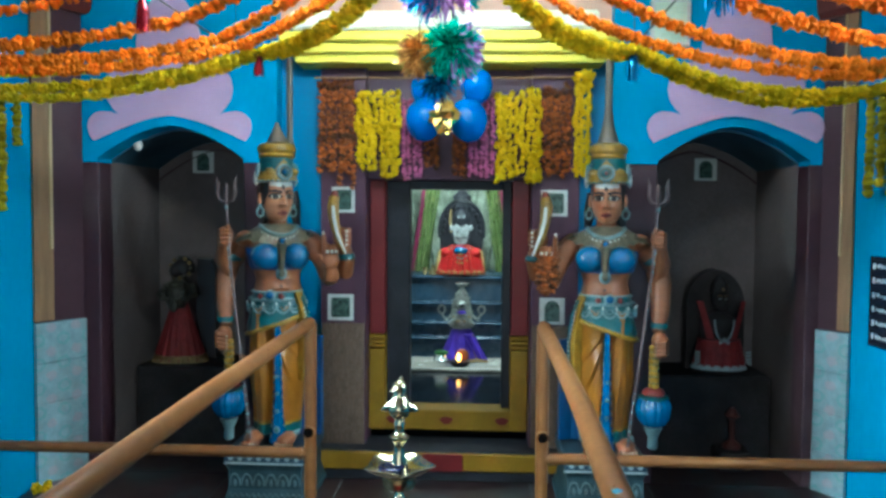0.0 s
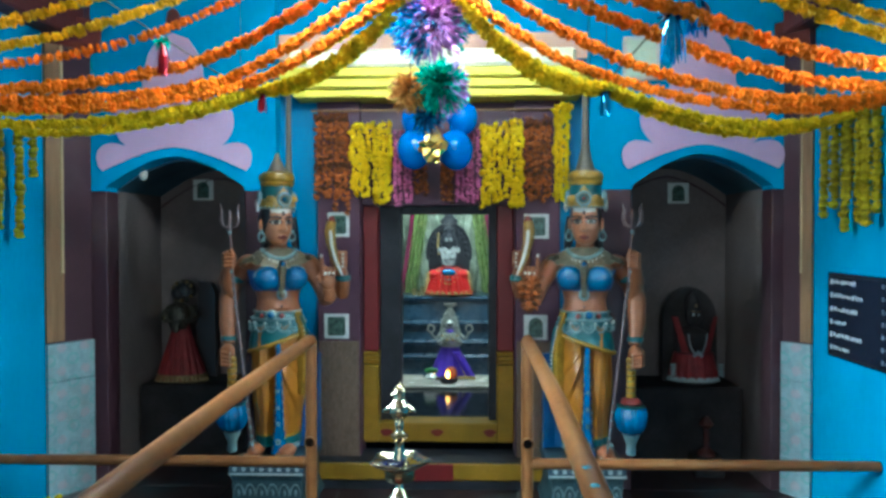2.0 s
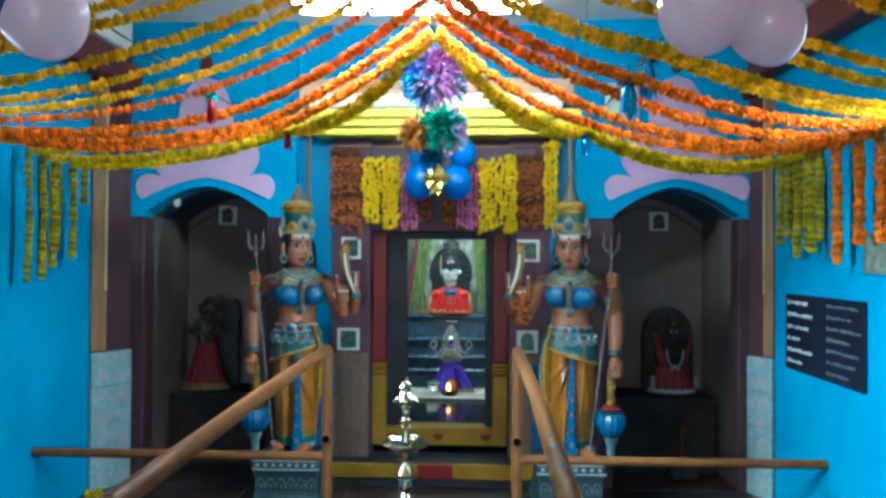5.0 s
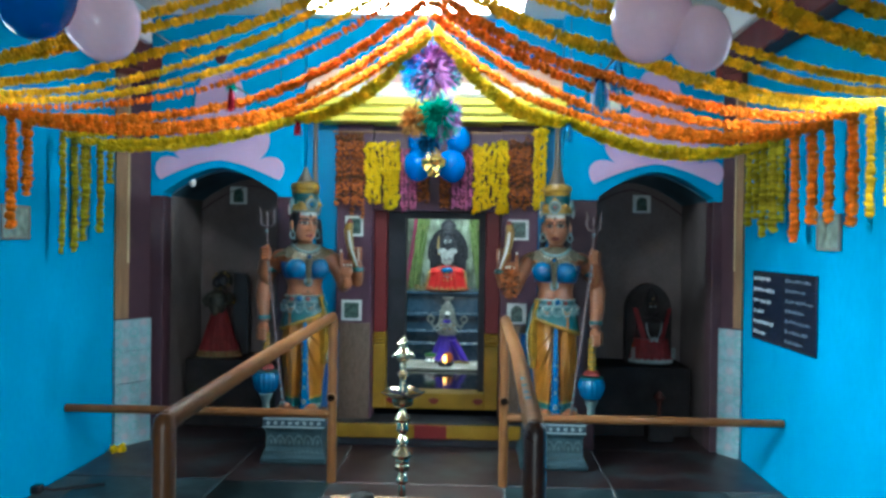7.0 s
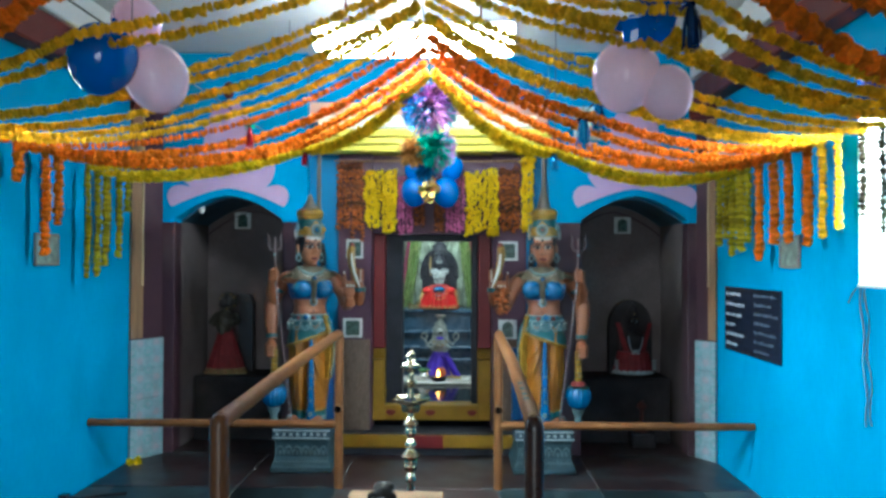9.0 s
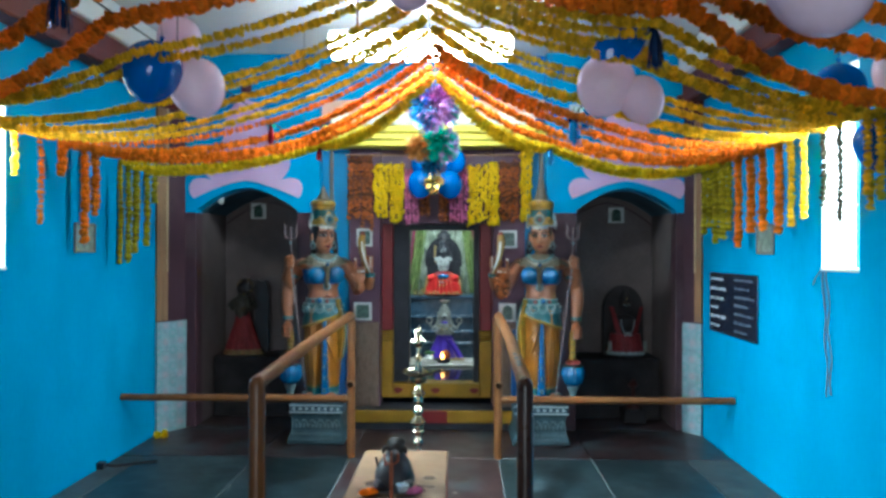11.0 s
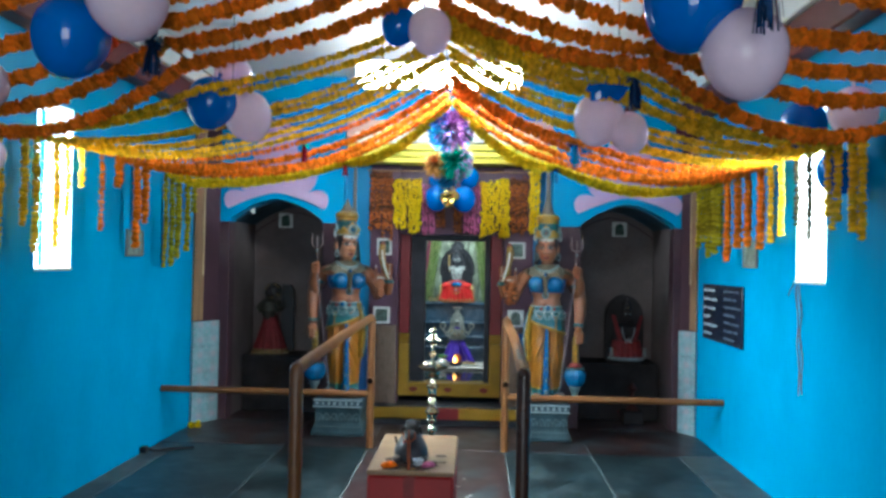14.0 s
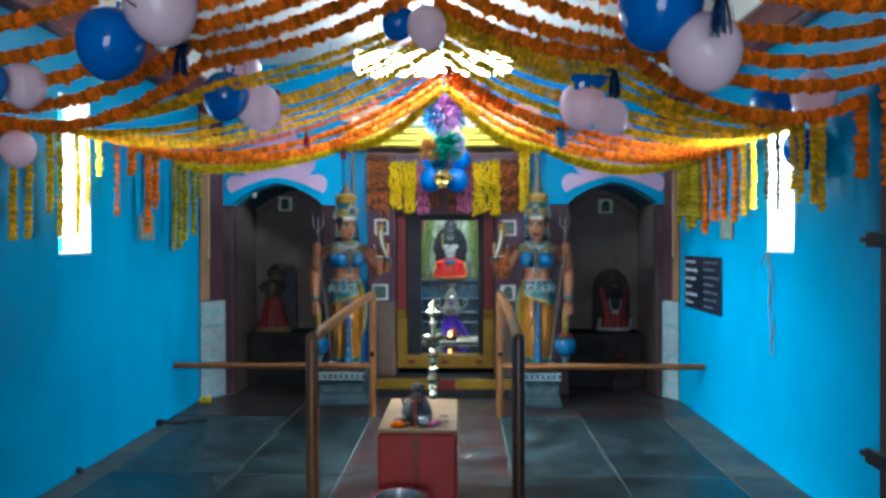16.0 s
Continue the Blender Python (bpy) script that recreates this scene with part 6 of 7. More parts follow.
solid("cell_idol", g, [MATTST, REDDULL, CHALKB, DULLGOLD], "black stone idol in dark red cloth with a pale necklace", "statue", "cell idols", at=(x, y, 0.5), smooth=True)
CUPRED = mat("dark_red_metal", (0.055, 0.012, 0.009), 0.6, var=0.4, scale=30, bump=0.3)
ol = thing("standing_cup_lamp", (1.40, 4.36, 0), "small dark red cup lamp on an added stone block", "oil lamp")
# added block that only lifts the lamp to its height
part("block", Mesh().box(1.31, 1.49, 4.28, 4.44, 0.0, 0.115, 0.012), MATTST, ol, "added matt black stone block")
part("stem", Mesh().lathe((1.40, 4.36, 0.115), [(0.05, 0), (0.05, 0.02), (0.015, 0.05), (0.015, 0.16), (0.042, 0.185), (0.03, 0.20), (0.012, 0.23)], 18), CUPRED, ol, smooth=True)

# bulbs under the arches
for x, colr in ((-1.93, CHALK), (1.60, GOLDP)):
    b = thing("bare_bulb", (x, 4.215, 1.82), "small unlit bulb on a holder under the arch", "lamp", "cell bulbs")
    part("holder", Mesh().sweep([(x, 4.21, 1.87), (x, 4.215, 1.82)], 0.014, 12), HAIR, b)
    part("glass", Mesh().ball((x + 0.008, 4.215, 1.785), 0.024, 0.024, 0.036), colr, b, smooth=True)

# ---------------------------------------------------------------- fittings on walls and floor
# tube lamp; its glowing box is enlarged to stand in for the glare
tube = thing("ceiling_lamp", (-0.24, 2.52, 2.65), "bright white tube lamp below the ceiling, its box widened to its glare", "lamp")
part("batten", Mesh().box(-0.76, 0.30, 2.43, 2.61, 2.610, 2.645, 0.008), WHITEC, tube)
part("diffuser", Mesh().rings([[(x, 2.41 + b, 2.607), (x, 2.40 + b, 2.545), (x, 2.44, 2.50 + b), (x, 2.60, 2.50 + b), (x, 2.64 - b, 2.545), (x, 2.63 - b, 2.607)] for x, b in ((-0.75, 0.015), (-0.735, 0.0), (0.275, 0.0), (0.29, 0.015))]), TUBEM, tube, "glowing box sized to the glare of the tube")
for x in (-0.6, 0.12):
    part("hanger", Mesh().sweep(pipe_pts((x, 2.52, 2.645), (x, 2.52, ZC)), 0.005, 8), IRON, tube)

WIRE = mat("dull_wire", (0.10, 0.09, 0.10), 0.6)
for k, (y0, amp) in enumerate(((1.955, 0.012), (1.90, 0.015))):
    w = thing("hanging_wire", (XR, y0, 1.28), "loose twisted wire hanging down the wall below the window", "wire", "window wires")
    part("strand", Mesh().sweep([(XR - 0.012 - 0.006 * k, y0 + amp * math.sin(i * 0.9 + k) - 0.003 * i, 1.285 - (0.62 if k == 0 else 0.60) * i / 16) for i in range(17)], 0.0045, 6), WIRE, w)
w = thing("hanging_wire", (XR, 2.0, 1.28), "short loose wire end below the window", "wire", "window wires")
part("strand", Mesh().sweep([(XR - 0.012, 1.985, 1.285), (XR - 0.02, 2.02, 1.25), (XR - 0.02, 2.05, 1.21)], 0.0045, 6), WIRE, w)
c = thing("floor_cable", (-2.1, 2.97, 0.006), "black cable lying on the floor by the wall", "cable")
part("cord", Mesh().sweep([(XL + 0.01, 2.90, 0.03), (-2.2, 2.93, 0.008), (-2.1, 2.99, 0.008), (-1.97, 3.05, 0.008)], 0.009, 8), HAIR, c)
part("plug", Mesh().box(XL + 0.002, XL + 0.05, 2.86, 2.92, 0.0, 0.045, 0.006), HAIR, c)
h = thing("door_stopper", (XL + 0.02, 1.71, 0), "small black knob at the foot of the wall", "fitting")
part("knob", Mesh().ball((XL + 0.02, 1.71, 0.02), 0.02, 0.02, 0.022), HAIR, h)

# dark door leaf folded back against the wall near the entrance
DOORW = mat("dark_stained_door", (0.045, 0.022, 0.016), 0.45, var=0.3, scale=6, stretch=(4, 4, 0.5))
dl = thing("door_leaf", (XR - 0.04, 0.3, 0), "dark stained wooden door leaf folded back against the wall", "door")
part("panel", Mesh().box(XR - 0.055, XR - 0.012, -0.53, 0.625, 0.01, 2.05, 0.006), DOORW, dl)
for z in (1.36, 0.415):
    part("bolt", Mesh().box(XR - 0.085, XR - 0.056, 0.50, 0.690, z - 0.035, z + 0.035, 0.006).sweep([(XR - 0.07, 0.68, z), (XR - 0.07, 0.735, z)], 0.016, 8), HAIR, dl, "black iron bolt")

# plain white for the side and head linings
LININGW = mat("white_reveal", (0.74, 0.75, 0.74), 0.7, var=0.05, scale=6)
# window linings: sill and frame in each slit
for x, sx, (y0, y1, z0, z1) in ((XR, 1, WIN_R), (XL, -1, WIN_L)):
    wnd = thing("window_frame", (x, (y0 + y1) / 2, z0), "narrow slit window with white lining", "window", "slit windows", "structure")
    a, b = sorted((x - sx * 0.006, x + sx * 0.10))
    part("sill", Mesh().box(a, b, y0, y1, z0 + 0.001, z0 + 0.018, 0.003), WHITEC, wnd)
    a, b = sorted((x + sx * 0.003, x + sx * 0.165))
    for nm, ya, yb, za, zb in (("side_lining", y0 + 0.001, y0 + 0.010, z0 + 0.019, z1 - 0.001), ("side_lining", y1 - 0.010, y1 - 0.001, z0 + 0.019, z1 - 0.001), ("head_lining", y0 + 0.011, y1 - 0.011, z1 - 0.010, z1 - 0.001)):
        part(nm, Mesh().box(a, b, ya, yb, za, zb, 0.002), LININGW, wnd)
    for zz in (z0 + (z1 - z0) * 0.33, z0 + (z1 - z0) * 0.66):
        a, b = sorted((x + sx * 0.085, x + sx * 0.095))
        part("bar", Mesh().box(a, b, y0, y1, zz - 0.004, zz + 0.004), CHALK, wnd)

# framed white clock plate high on the arch wall
ck = thing("wall_plate", (0.93, YF, 2.40), "pale green framed plate on the wall above the arch", "frame")
part("rim", Mesh().box(0.835, 1.035, YF - 0.040, YF - 0.019, 2.275, 2.515, 0.006), CHALK, ck)
part("face", Mesh().box(0.855, 1.015, YF - 0.044, YF - 0.0395, 2.295, 2.495, 0.002), mat("pale_green_face", (0.42, 0.50, 0.38), 0.4), ck)

# ---------------------------------------------------------------- flower garlands
MARL = mat("lemon_marigold", (0.84, 0.62, 0.012), 0.7, var=0.15, scale=60, bump=0.4, fine=260, island=0.28, spec=0.15, thin=0.6)
MARY = mat("golden_marigold", (0.88, 0.58, 0.022), 0.7, var=0.18, scale=60, bump=0.5, fine=260, island=0.30, spec=0.15, thin=0.6)
MARO = mat("orange_marigold", (0.86, 0.205, 0.008), 0.7, var=0.22, scale=60, bump=0.5, fine=260, island=0.38, spec=0.12, thin=0.38)
MARB = mat("dried_orange_marigold", (0.24, 0.062, 0.012), 0.7, var=0.35, scale=60, bump=0.6, fine=260, island=0.85)
# lemon heads with the dimmer light at their hanging ends put into the colour
MARSHADE = mat("shaded_lemon_marigold", (0.42, 0.33, 0.014), 0.75, var=0.3, scale=60, bump=0.5, fine=260, island=0.45, spec=0.12, thin=0.35)
# grey-brown copy for ends before the window; their backlit darkness is in the colour
MARBACK = mat("backlit_marigold", (0.085, 0.075, 0.045), 0.85, var=0.4, scale=60, bump=0.5, fine=260, island=0.5, spec=0.08)
ROSE = mat("pink_blossom", (0.42, 0.10, 0.22), 0.65, var=0.3, scale=60, bump=0.5, fine=260, island=0.45)
STRING = mat("dark_thread", (0.05, 0.045, 0.03), 0.8)


def flower_template(seed, segs=12, rows=4, ruffle=0.20):
    """A ruffled flower head of radius 1, flattened along its axis z."""
    r = random.Random(seed)
    v, f = [], []
    for i in range(rows):
        p = math.pi * (i + 0.55) / (rows + 0.1)
        for j in range(segs):
            a = 2 * math.pi * (j + 0.5 * (i % 2)) / segs
            k = math.sin(p) * (1 + r.uniform(-ruffle, ruffle) + (0.16 if j % 2 else -0.16))
            v.append((k * math.cos(a), k * math.sin(a), 0.62 * math.cos(p) + r.uniform(-0.14, 0.14)))
    for i in range(rows - 1):
        for j in range(segs):
            a, b = i * segs + j, i * segs + (j + 1) % segs
            f += [(a, b, b + segs), (a, b + segs, a + segs)]
    f.append(tuple(range(segs - 1, -1, -1)))
    f.append(tuple((rows - 1) * segs + j for j in range(segs)))
    return np.array(v), f


FLOWERS = [flower_template(s) for s in range(9)]


class Flowers(Mesh):
    """Strings many flower heads along a curve."""

    def __init__(self, seed):
        self.v, self.f, self.m = [], [], []
        self.r = random.Random(seed)

    def head(self, p, axis, size):
        v, f = FLOWERS[self.r.randrange(len(FLOWERS))]
        q = Vector((0, 0, 1)).rotation_difference(axis)
        m = np.array((q.to_matrix() @ Matrix.Rotation(self.r.uniform(0, 6.28), 3, "Z")))
        w = (v * size) @ m.T + np.array(p)
        self.add(w.tolist(), f)

    def along(self, pts, size, pitch, jitter=0.25, tilt=0.35):
        pts = [Vector(p) for p in pts]
        carry = self.r.uniform(0, pitch)
        for a, b in zip(pts[:-1], pts[1:]):
            d = b - a
            n = d.length
            if n < 1e-6:
                continue
            t = d / n
            while carry < n:
                j = Vector([self.r.uniform(-1, 1) for _ in range(3)])
                self.head(a + t * carry + j * size * jitter * 0.7, (t + j * tilt).normalized(), size * self.r.uniform(0.82, 1.15))
                carry += pitch * self.r.uniform(0.8, 1.2)
            carry -= n
        return self


def swag(a, b, sag, n=14):
    a, b = Vector(a), Vector(b)
    return [a.lerp(b, i / n) + Vector((0, 0, -4 * sag * (i / n) * (1 - i / n))) for i in range(n + 1)]


RIDGE_X, RIDGE_Z = -0.15, 2.44
NSEED = [100]


def strand(side, yr, mid, wall, tails, m, size, pitch, sag1=0.05, sag2=0.07, label="", zr=RIDGE_Z, backlit=False):
    """One garland from the ridge wire over the side wire to the wall, with its hanging ends."""
    NSEED[0] += 1
    t = thing("marigold_garland", mid, label, "garland", "ceiling garlands")
    r0 = (RIDGE_X + 0.015 * side, yr, zr)
    g = Flowers(NSEED[0]).along(swag(r0, mid, sag1)[:-1] + swag(mid, wall, sag2), size, pitch)
    tagged(part("swag", g, m, t), kind="stuff")
    for k, (y, zb) in enumerate(tails):
        x = wall[0] + 0.012 * side * ((k % 3) - 1)
        zt = wall[2] + 0.01
        g = Flowers(NSEED[0] * 7 + k).along([(x, y, zt), (x + 0.006, y + 0.004, (zt + zb) / 2), (x, y, zb)], size * (0.92 if m is MARL else 1.08), pitch * 1.08)
        tagged(part("hanging_end", g, MARBACK if backlit else MARSHADE if m is MARL else m, t, "grey-brown end painted dark against the window" if backlit else ""), kind="stuff")


def lerp(a, b, u):
    return a + (b - a) * u


YEL = "bright yellow marigold garland swagged from the ceiling wire to the wall"
ORA = "orange marigold garland swagged from the ceiling wire to the wall"
WR, WL, WZ = 1.745, -2.205, 1.975
rg = random.Random(9)

# far yellow pair over the shrine front
strand(1, 2.72, (0.585, 3.16, 2.062), (WR, 3.42, 1.985), ((3.60, 1.50), (3.52, 1.56), (3.44, 1.43), (3.36, 1.60), (3.28, 1.47)), MARL, 0.0235, 0.0165, 0.145, 0.130, YEL)
strand(1, 2.70, (0.60, 3.12, 2.072), (WR, 3.30, 1.975), ((3.20, 1.46), (3.13, 1.52)), MARL, 0.0225, 0.0165, 0.118, 0.105, YEL)
strand(-1, 2.72, (-0.96, 3.28, 2.085), (WL, 3.42, 1.93), ((3.53, 1.72), (3.43, 1.41), (3.29, 1.46)), MARL, 0.0225, 0.0165, 0.118, 0.060, YEL)
strand(-1, 2.70, (-0.95, 3.25, 2.098), (WL, 3.20, 1.94), ((3.21, 1.36), (3.13, 1.29)), MARL, 0.0225, 0.0165, 0.092, 0.058, YEL)
strand(-1, 2.68, (-1.05, 3.22, 2.11), (WL, 3.0, 1.95), ((2.98, 1.30),), MARL, 0.018, 0.016, 0.06, 0.03, YEL)

# orange fan behind
for side, yr, mid, wall, zt, size in ((1, 2.64, (0.600, 3.02, 2.085), (2.93, 1.975), 1.42, 0.0220), (1, 2.42, (0.590, 2.68, 2.078), (2.72, 1.975), 1.50, 0.0230),
                                      (1, 2.18, (0.575, 2.20, 2.060), (2.54, 1.970), 1.51, 0.0222), (1, 1.97, (0.570, 1.92, 2.058), (2.31, 1.975), 1.48, 0.0222),
                                      (-1, 2.64, (-0.98, 3.10, 2.090), (2.64, 1.975), 1.59, 0.0222), (-1, 2.46, (-1.00, 2.93, 2.082), (2.51, 1.985), 1.43, 0.0220),
                                      (-1, 2.20, (-1.03, 2.66, 2.092), (2.25, 1.970), 1.79, 0.0222), (-1, 1.95, (-1.07, 2.25, 2.080), (2.035, 1.975), 1.50, 0.0150)):
    xw = WR if side > 0 else WL
    strand(side, yr, mid, (xw, *wall), ((wall[0], zt),), MARO, size, 0.0175 if size > 0.015 else 0.022, (0.066 if mid[0] > 0 and yr > 2.6 else 0.042) + rg.uniform(-0.008, 0.010), 0.080 + rg.uniform(-0.012, 0.012), ORA, RIDGE_Z if yr > 2.3 else 2.43)

# yellow fan in the middle
for i in range(7):
    u = (0.0, 0.13, 0.31, 0.44, 0.66, 0.80, 1.0)[i]
    strand(1, lerp(1.80, 0.92, u) + rg.uniform(-0.03, 0.03), (0.60 - 0.02 * u, lerp(1.70, 0.40, u) + rg.uniform(-0.05, 0.05), 2.07 - 0.015 * u + rg.uniform(-0.012, 0.012)), (WR - (0.10 if i > 4 else 0.0), lerp(2.16, 0.96, u), WZ - 0.03 * u),
           ((lerp(2.16, 0.96, u), (1.52, 1.56, 1.60, 1.52, 1.55, 1.62, 1.53)[i]),), MARY, rg.uniform(0.0150, 0.0178), 0.0165, 0.05 + rg.uniform(-0.012, 0.014), 0.056 + rg.uniform(-0.012, 0.010), YEL, backlit=i in (2, 3))
for i in range(7):
    u = (0.0, 0.17, 0.29, 0.50, 0.62, 0.85, 1.0)[i]
    strand(-1, lerp(1.80, 0.92, u) + rg.uniform(-0.03, 0.03), (-1.08 - 0.03 * u, lerp(2.10, 0.70, u) + rg.uniform(-0.05, 0.05), 2.08 - 0.01 * u + rg.uniform(-0.012, 0.012)), (WL, lerp(1.82, 0.92, u), WZ - 0.03 * u),
           ((lerp(1.80, 0.92, u), (1.75, 1.55, 1.40, 1.38, 1.50, 1.38, 1.36)[i]),), MARY, rg.uniform(0.0150, 0.0178), 0.0165, 0.05 + rg.uniform(-0.012, 0.014), 0.07 + rg.uniform(-0.015, 0.012), YEL)

# two slack yellow strands beside the near balloons
strand(1, 0.98, (0.59, 0.62, 2.05), (WR - 0.10, 1.10, 1.93), ((1.10, 1.58),), MARY, 0.0168, 0.0165, 0.055, 0.110, YEL)
strand(1, 0.90, (0.58, 0.44, 2.045), (WR - 0.10, 0.88, 1.95), ((0.88, 1.50),), MARY, 0.0165, 0.0165, 0.060, 0.105, YEL)

# near orange fan, looser and heavier
for side, yr, mid, wall, zt, s1, s2 in ((1, 0.75, (0.60, 0.12, 2.03), (0.72, 1.98), 1.64, 0.06, 0.15), (1, 0.45, (0.60, 0.02, 2.05), (0.50, 2.05), 1.58, 0.06, 0.10),
                                        (1, 0.05, (0.62, -0.12, 2.065), (0.45, 2.14), 1.70, 0.06, 0.085), (1, -0.35, (0.62, -0.25, 2.09), (0.28, 2.22), 1.75, 0.06, 0.08), (1, -0.75, (0.62, -0.60, 2.10), (0.0, 2.24), 1.70, 0.06, 0.08),
                                        (-1, 0.56, (-1.08, 0.42, 2.095), (0.85, 1.93), 1.86, 0.05, 0.12), (-1, 0.30, (-1.08, 0.20, 2.10), (0.70, 1.98), 1.45, 0.05, 0.09), (-1, 0.0, (-1.08, -0.02, 2.10), (0.55, 2.03), 1.60, 0.06, 0.07),
                                        (-1, -0.20, (-1.08, -0.10, 2.15), (0.42, 2.12), 1.55, 0.06, 0.06), (-1, -0.40, (-1.08, -0.28, 2.20), (0.25, 2.20), 1.50, 0.06, 0.06)):
    strand(side, yr, mid, (WR if side > 0 else WL, *wall), ((wall[0], zt),), MARO, 0.0265, 0.020, s1, s2, ORA)

# wires that carry them
for x, z, y0, y1 in ((RIDGE_X, RIDGE_Z + 0.02, -1.2, 2.80), (0.60, 2.10, -1.6, 3.20), (-1.07, 2.11, -1.4, 3.30)):
    w = thing("garland_wire", (x, 0, z), "thin dark wire stretched along the hall to carry garlands", "wire", "garland wires")
    part("wire", Mesh().sweep(pipe_pts((x, y0, z), (x, y1, z)), 0.003, 6), STRING, w)
    for y in (y0, (y0 + y1) / 2, y1):
        part("hanger", Mesh().sweep(pipe_pts((x, y, z), (x, y, ZC)), 0.002, 5), STRING, w)

# ---------------------------------------------------------------- garlands across the shrine door
FLOWER_MESH = {}


def flower_mesh(m, k):
    """One shared mesh for each flower shape and colour."""
    if (m.name, k) not in FLOWER_MESH:
        me = bpy.data.meshes.new("flower")
        me.from_pydata(FLOWERS[k][0].tolist(), [], FLOWERS[k][1])
        me.materials.append(m)
        FLOWER_MESH[m.name, k] = me
    return FLOWER_MESH[m.name, k]


def curtain(x0, x1, z0, z1, n, m, size, pitch, label, drop=0.03, single=False):
    """Vertical flower strings side by side; single: every flower head is a part of its own."""
    rr = random.Random(int(1000 * x0))
    at = Vector(((x0 + x1) / 2, 4.10, z0))
    t = thing("door_garland", at, label, "garland", "door garlands")
    for k in range(n):
        x = x0 + (x1 - x0) * (k + 0.5) / n
        zb = z1 + rr.uniform(-drop, drop)
        if single:
            z = z0 - rr.uniform(0, pitch)
            while z > zb:
                ob = new("flower", flower_mesh(m, rr.randrange(len(FLOWERS))))
                ob.parent = t
                p = Vector((x + rr.uniform(-0.009, 0.009), 4.10 - rr.uniform(0, 0.02), z)) - at
                ob.matrix_local = Matrix.LocRotScale(p, Euler([rr.uniform(0.9, 2.2), rr.uniform(-0.5, 0.5), rr.uniform(0, 6)]), Vector((1, 1, 1)) * size * rr.uniform(0.85, 1.15))
                z -= pitch * rr.uniform(0.85, 1.15)
            part("thread", Mesh().sweep(pipe_pts((x, 4.105, z0 + 0.03), (x, 4.105, zb)), 0.002, 5), STRING, t)
        else:
            g = Flowers(NSEED[0] + k + int(x0 * 100)).along([(x, 4.10, z0 + rr.uniform(-0.01, 0.01)), (x + rr.uniform(-0.008, 0.008), 4.095, (z0 + zb) / 2), (x, 4.10, zb)], size, pitch, 0.75, 1.6)
            tagged(part("strand", g, m, t), kind="stuff")
    NSEED[0] += 13


curtain(-0.89, -0.79, 2.12, 1.66, 4, MARB, 0.0150, 0.0155, "dried rust-brown marigold strings hanging over the shrine door")
curtain(-0.78, -0.69, 2.12, 1.58, 4, MARB, 0.0150, 0.0155, "dried rust-brown marigold strings hanging over the shrine door", 0.05)
curtain(-0.68, -0.57, 2.07, 1.66, 4, MARL, 0.0200, 0.0325, "yellow marigold strings hanging over the shrine door", 0.03, True)
curtain(-0.56, -0.45, 2.05, 1.61, 4, MARL, 0.0200, 0.0325, "yellow marigold strings hanging over the shrine door", 0.03, True)
curtain(-0.44, -0.325, 2.03, 1.61, 4, ROSE, 0.012, 0.013, "pink blossom strings hanging over the shrine door", 0.015)
curtain(-0.315, -0.24, 1.86, 1.66, 3, MARB, 0.0145, 0.0135, "short rust-brown marigold strings over the shrine door", 0.02)
curtain(-0.17, -0.095, 1.86, 1.62, 3, MARB, 0.0145, 0.0135, "short rust-brown marigold strings over the shrine door", 0.02)
curtain(-0.09, 0.055, 2.03, 1.62, 5, ROSE, 0.012, 0.013, "pink blossom strings hanging over the shrine door", 0.015)
curtain(0.06, 0.175, 2.05, 1.60, 4, MARL, 0.0200, 0.0325, "yellow marigold strings hanging over the shrine door", 0.03, True)
curtain(0.185, 0.295, 2.07, 1.60, 4, MARL, 0.0200, 0.0325, "yellow marigold strings hanging over the shrine door", 0.03, True)
curtain(0.30, 0.45, 2.08, 1.63, 6, MARB, 0.0150, 0.0155, "dried rust-brown marigold strings hanging over the shrine door")
curtain(0.465, 0.55, 2.12, 1.62, 3, MARL, 0.0185, 0.026, "yellow marigold loop hanging over the shrine door", 0.02, True)
g = Flowers(77).along([(0.46, 4.07, 2.10), (0.49, 4.06, 2.14), (0.53, 4.06, 2.145), (0.57, 4.06, 2.11)], 0.028, 0.024)
tagged(part("flowers", g, MARL, thing("flower_knot", (0.51, 4.07, 2.1), "knot of yellow marigolds at the door garland's corner", "garland")), kind="stuff")
rod = thing("garland_rod", (CX, 4.12, 2.14), "thin wooden rod carrying the door garlands", "rod")
part("rod", Mesh().sweep(pipe_pts((-0.91, 4.118, 2.135), (0.57, 4.118, 2.135)), 0.006, 8), WOODST, rod)

g = Flowers(55).along([(0.16 + 0.59 - 0.455 + 0.04 * math.cos(t), 3.655, 1.14 + 0.085 * math.sin(t)) for t in (2 * math.pi * i / 16 for i in range(17))], 0.019, 0.014, 0.6)
g.along([(0.30, 3.65, 1.20), (0.29, 3.65, 1.10), (0.30, 3.65, 1.04)], 0.018, 0.014, 0.7)
tagged(part("flower_string", g, MARB, thing("hand_garland", (0.30, 3.655, 1.14), "rust-orange marigold string looped over the statue's raised palm", "garland")), kind="stuff")
g = Flowers(56).along([(-2.26, 3.74, 0.02), (-2.22, 3.70, 0.02), (-2.17, 3.72, 0.02), (-2.20, 3.76, 0.035)], 0.022, 0.016, 0.7)
tagged(part("flowers", g, MARL, thing("flower_heap", (-2.2, 3.73, 0), "small heap of yellow marigolds on the floor by the pilaster", "flowers")), kind="stuff")
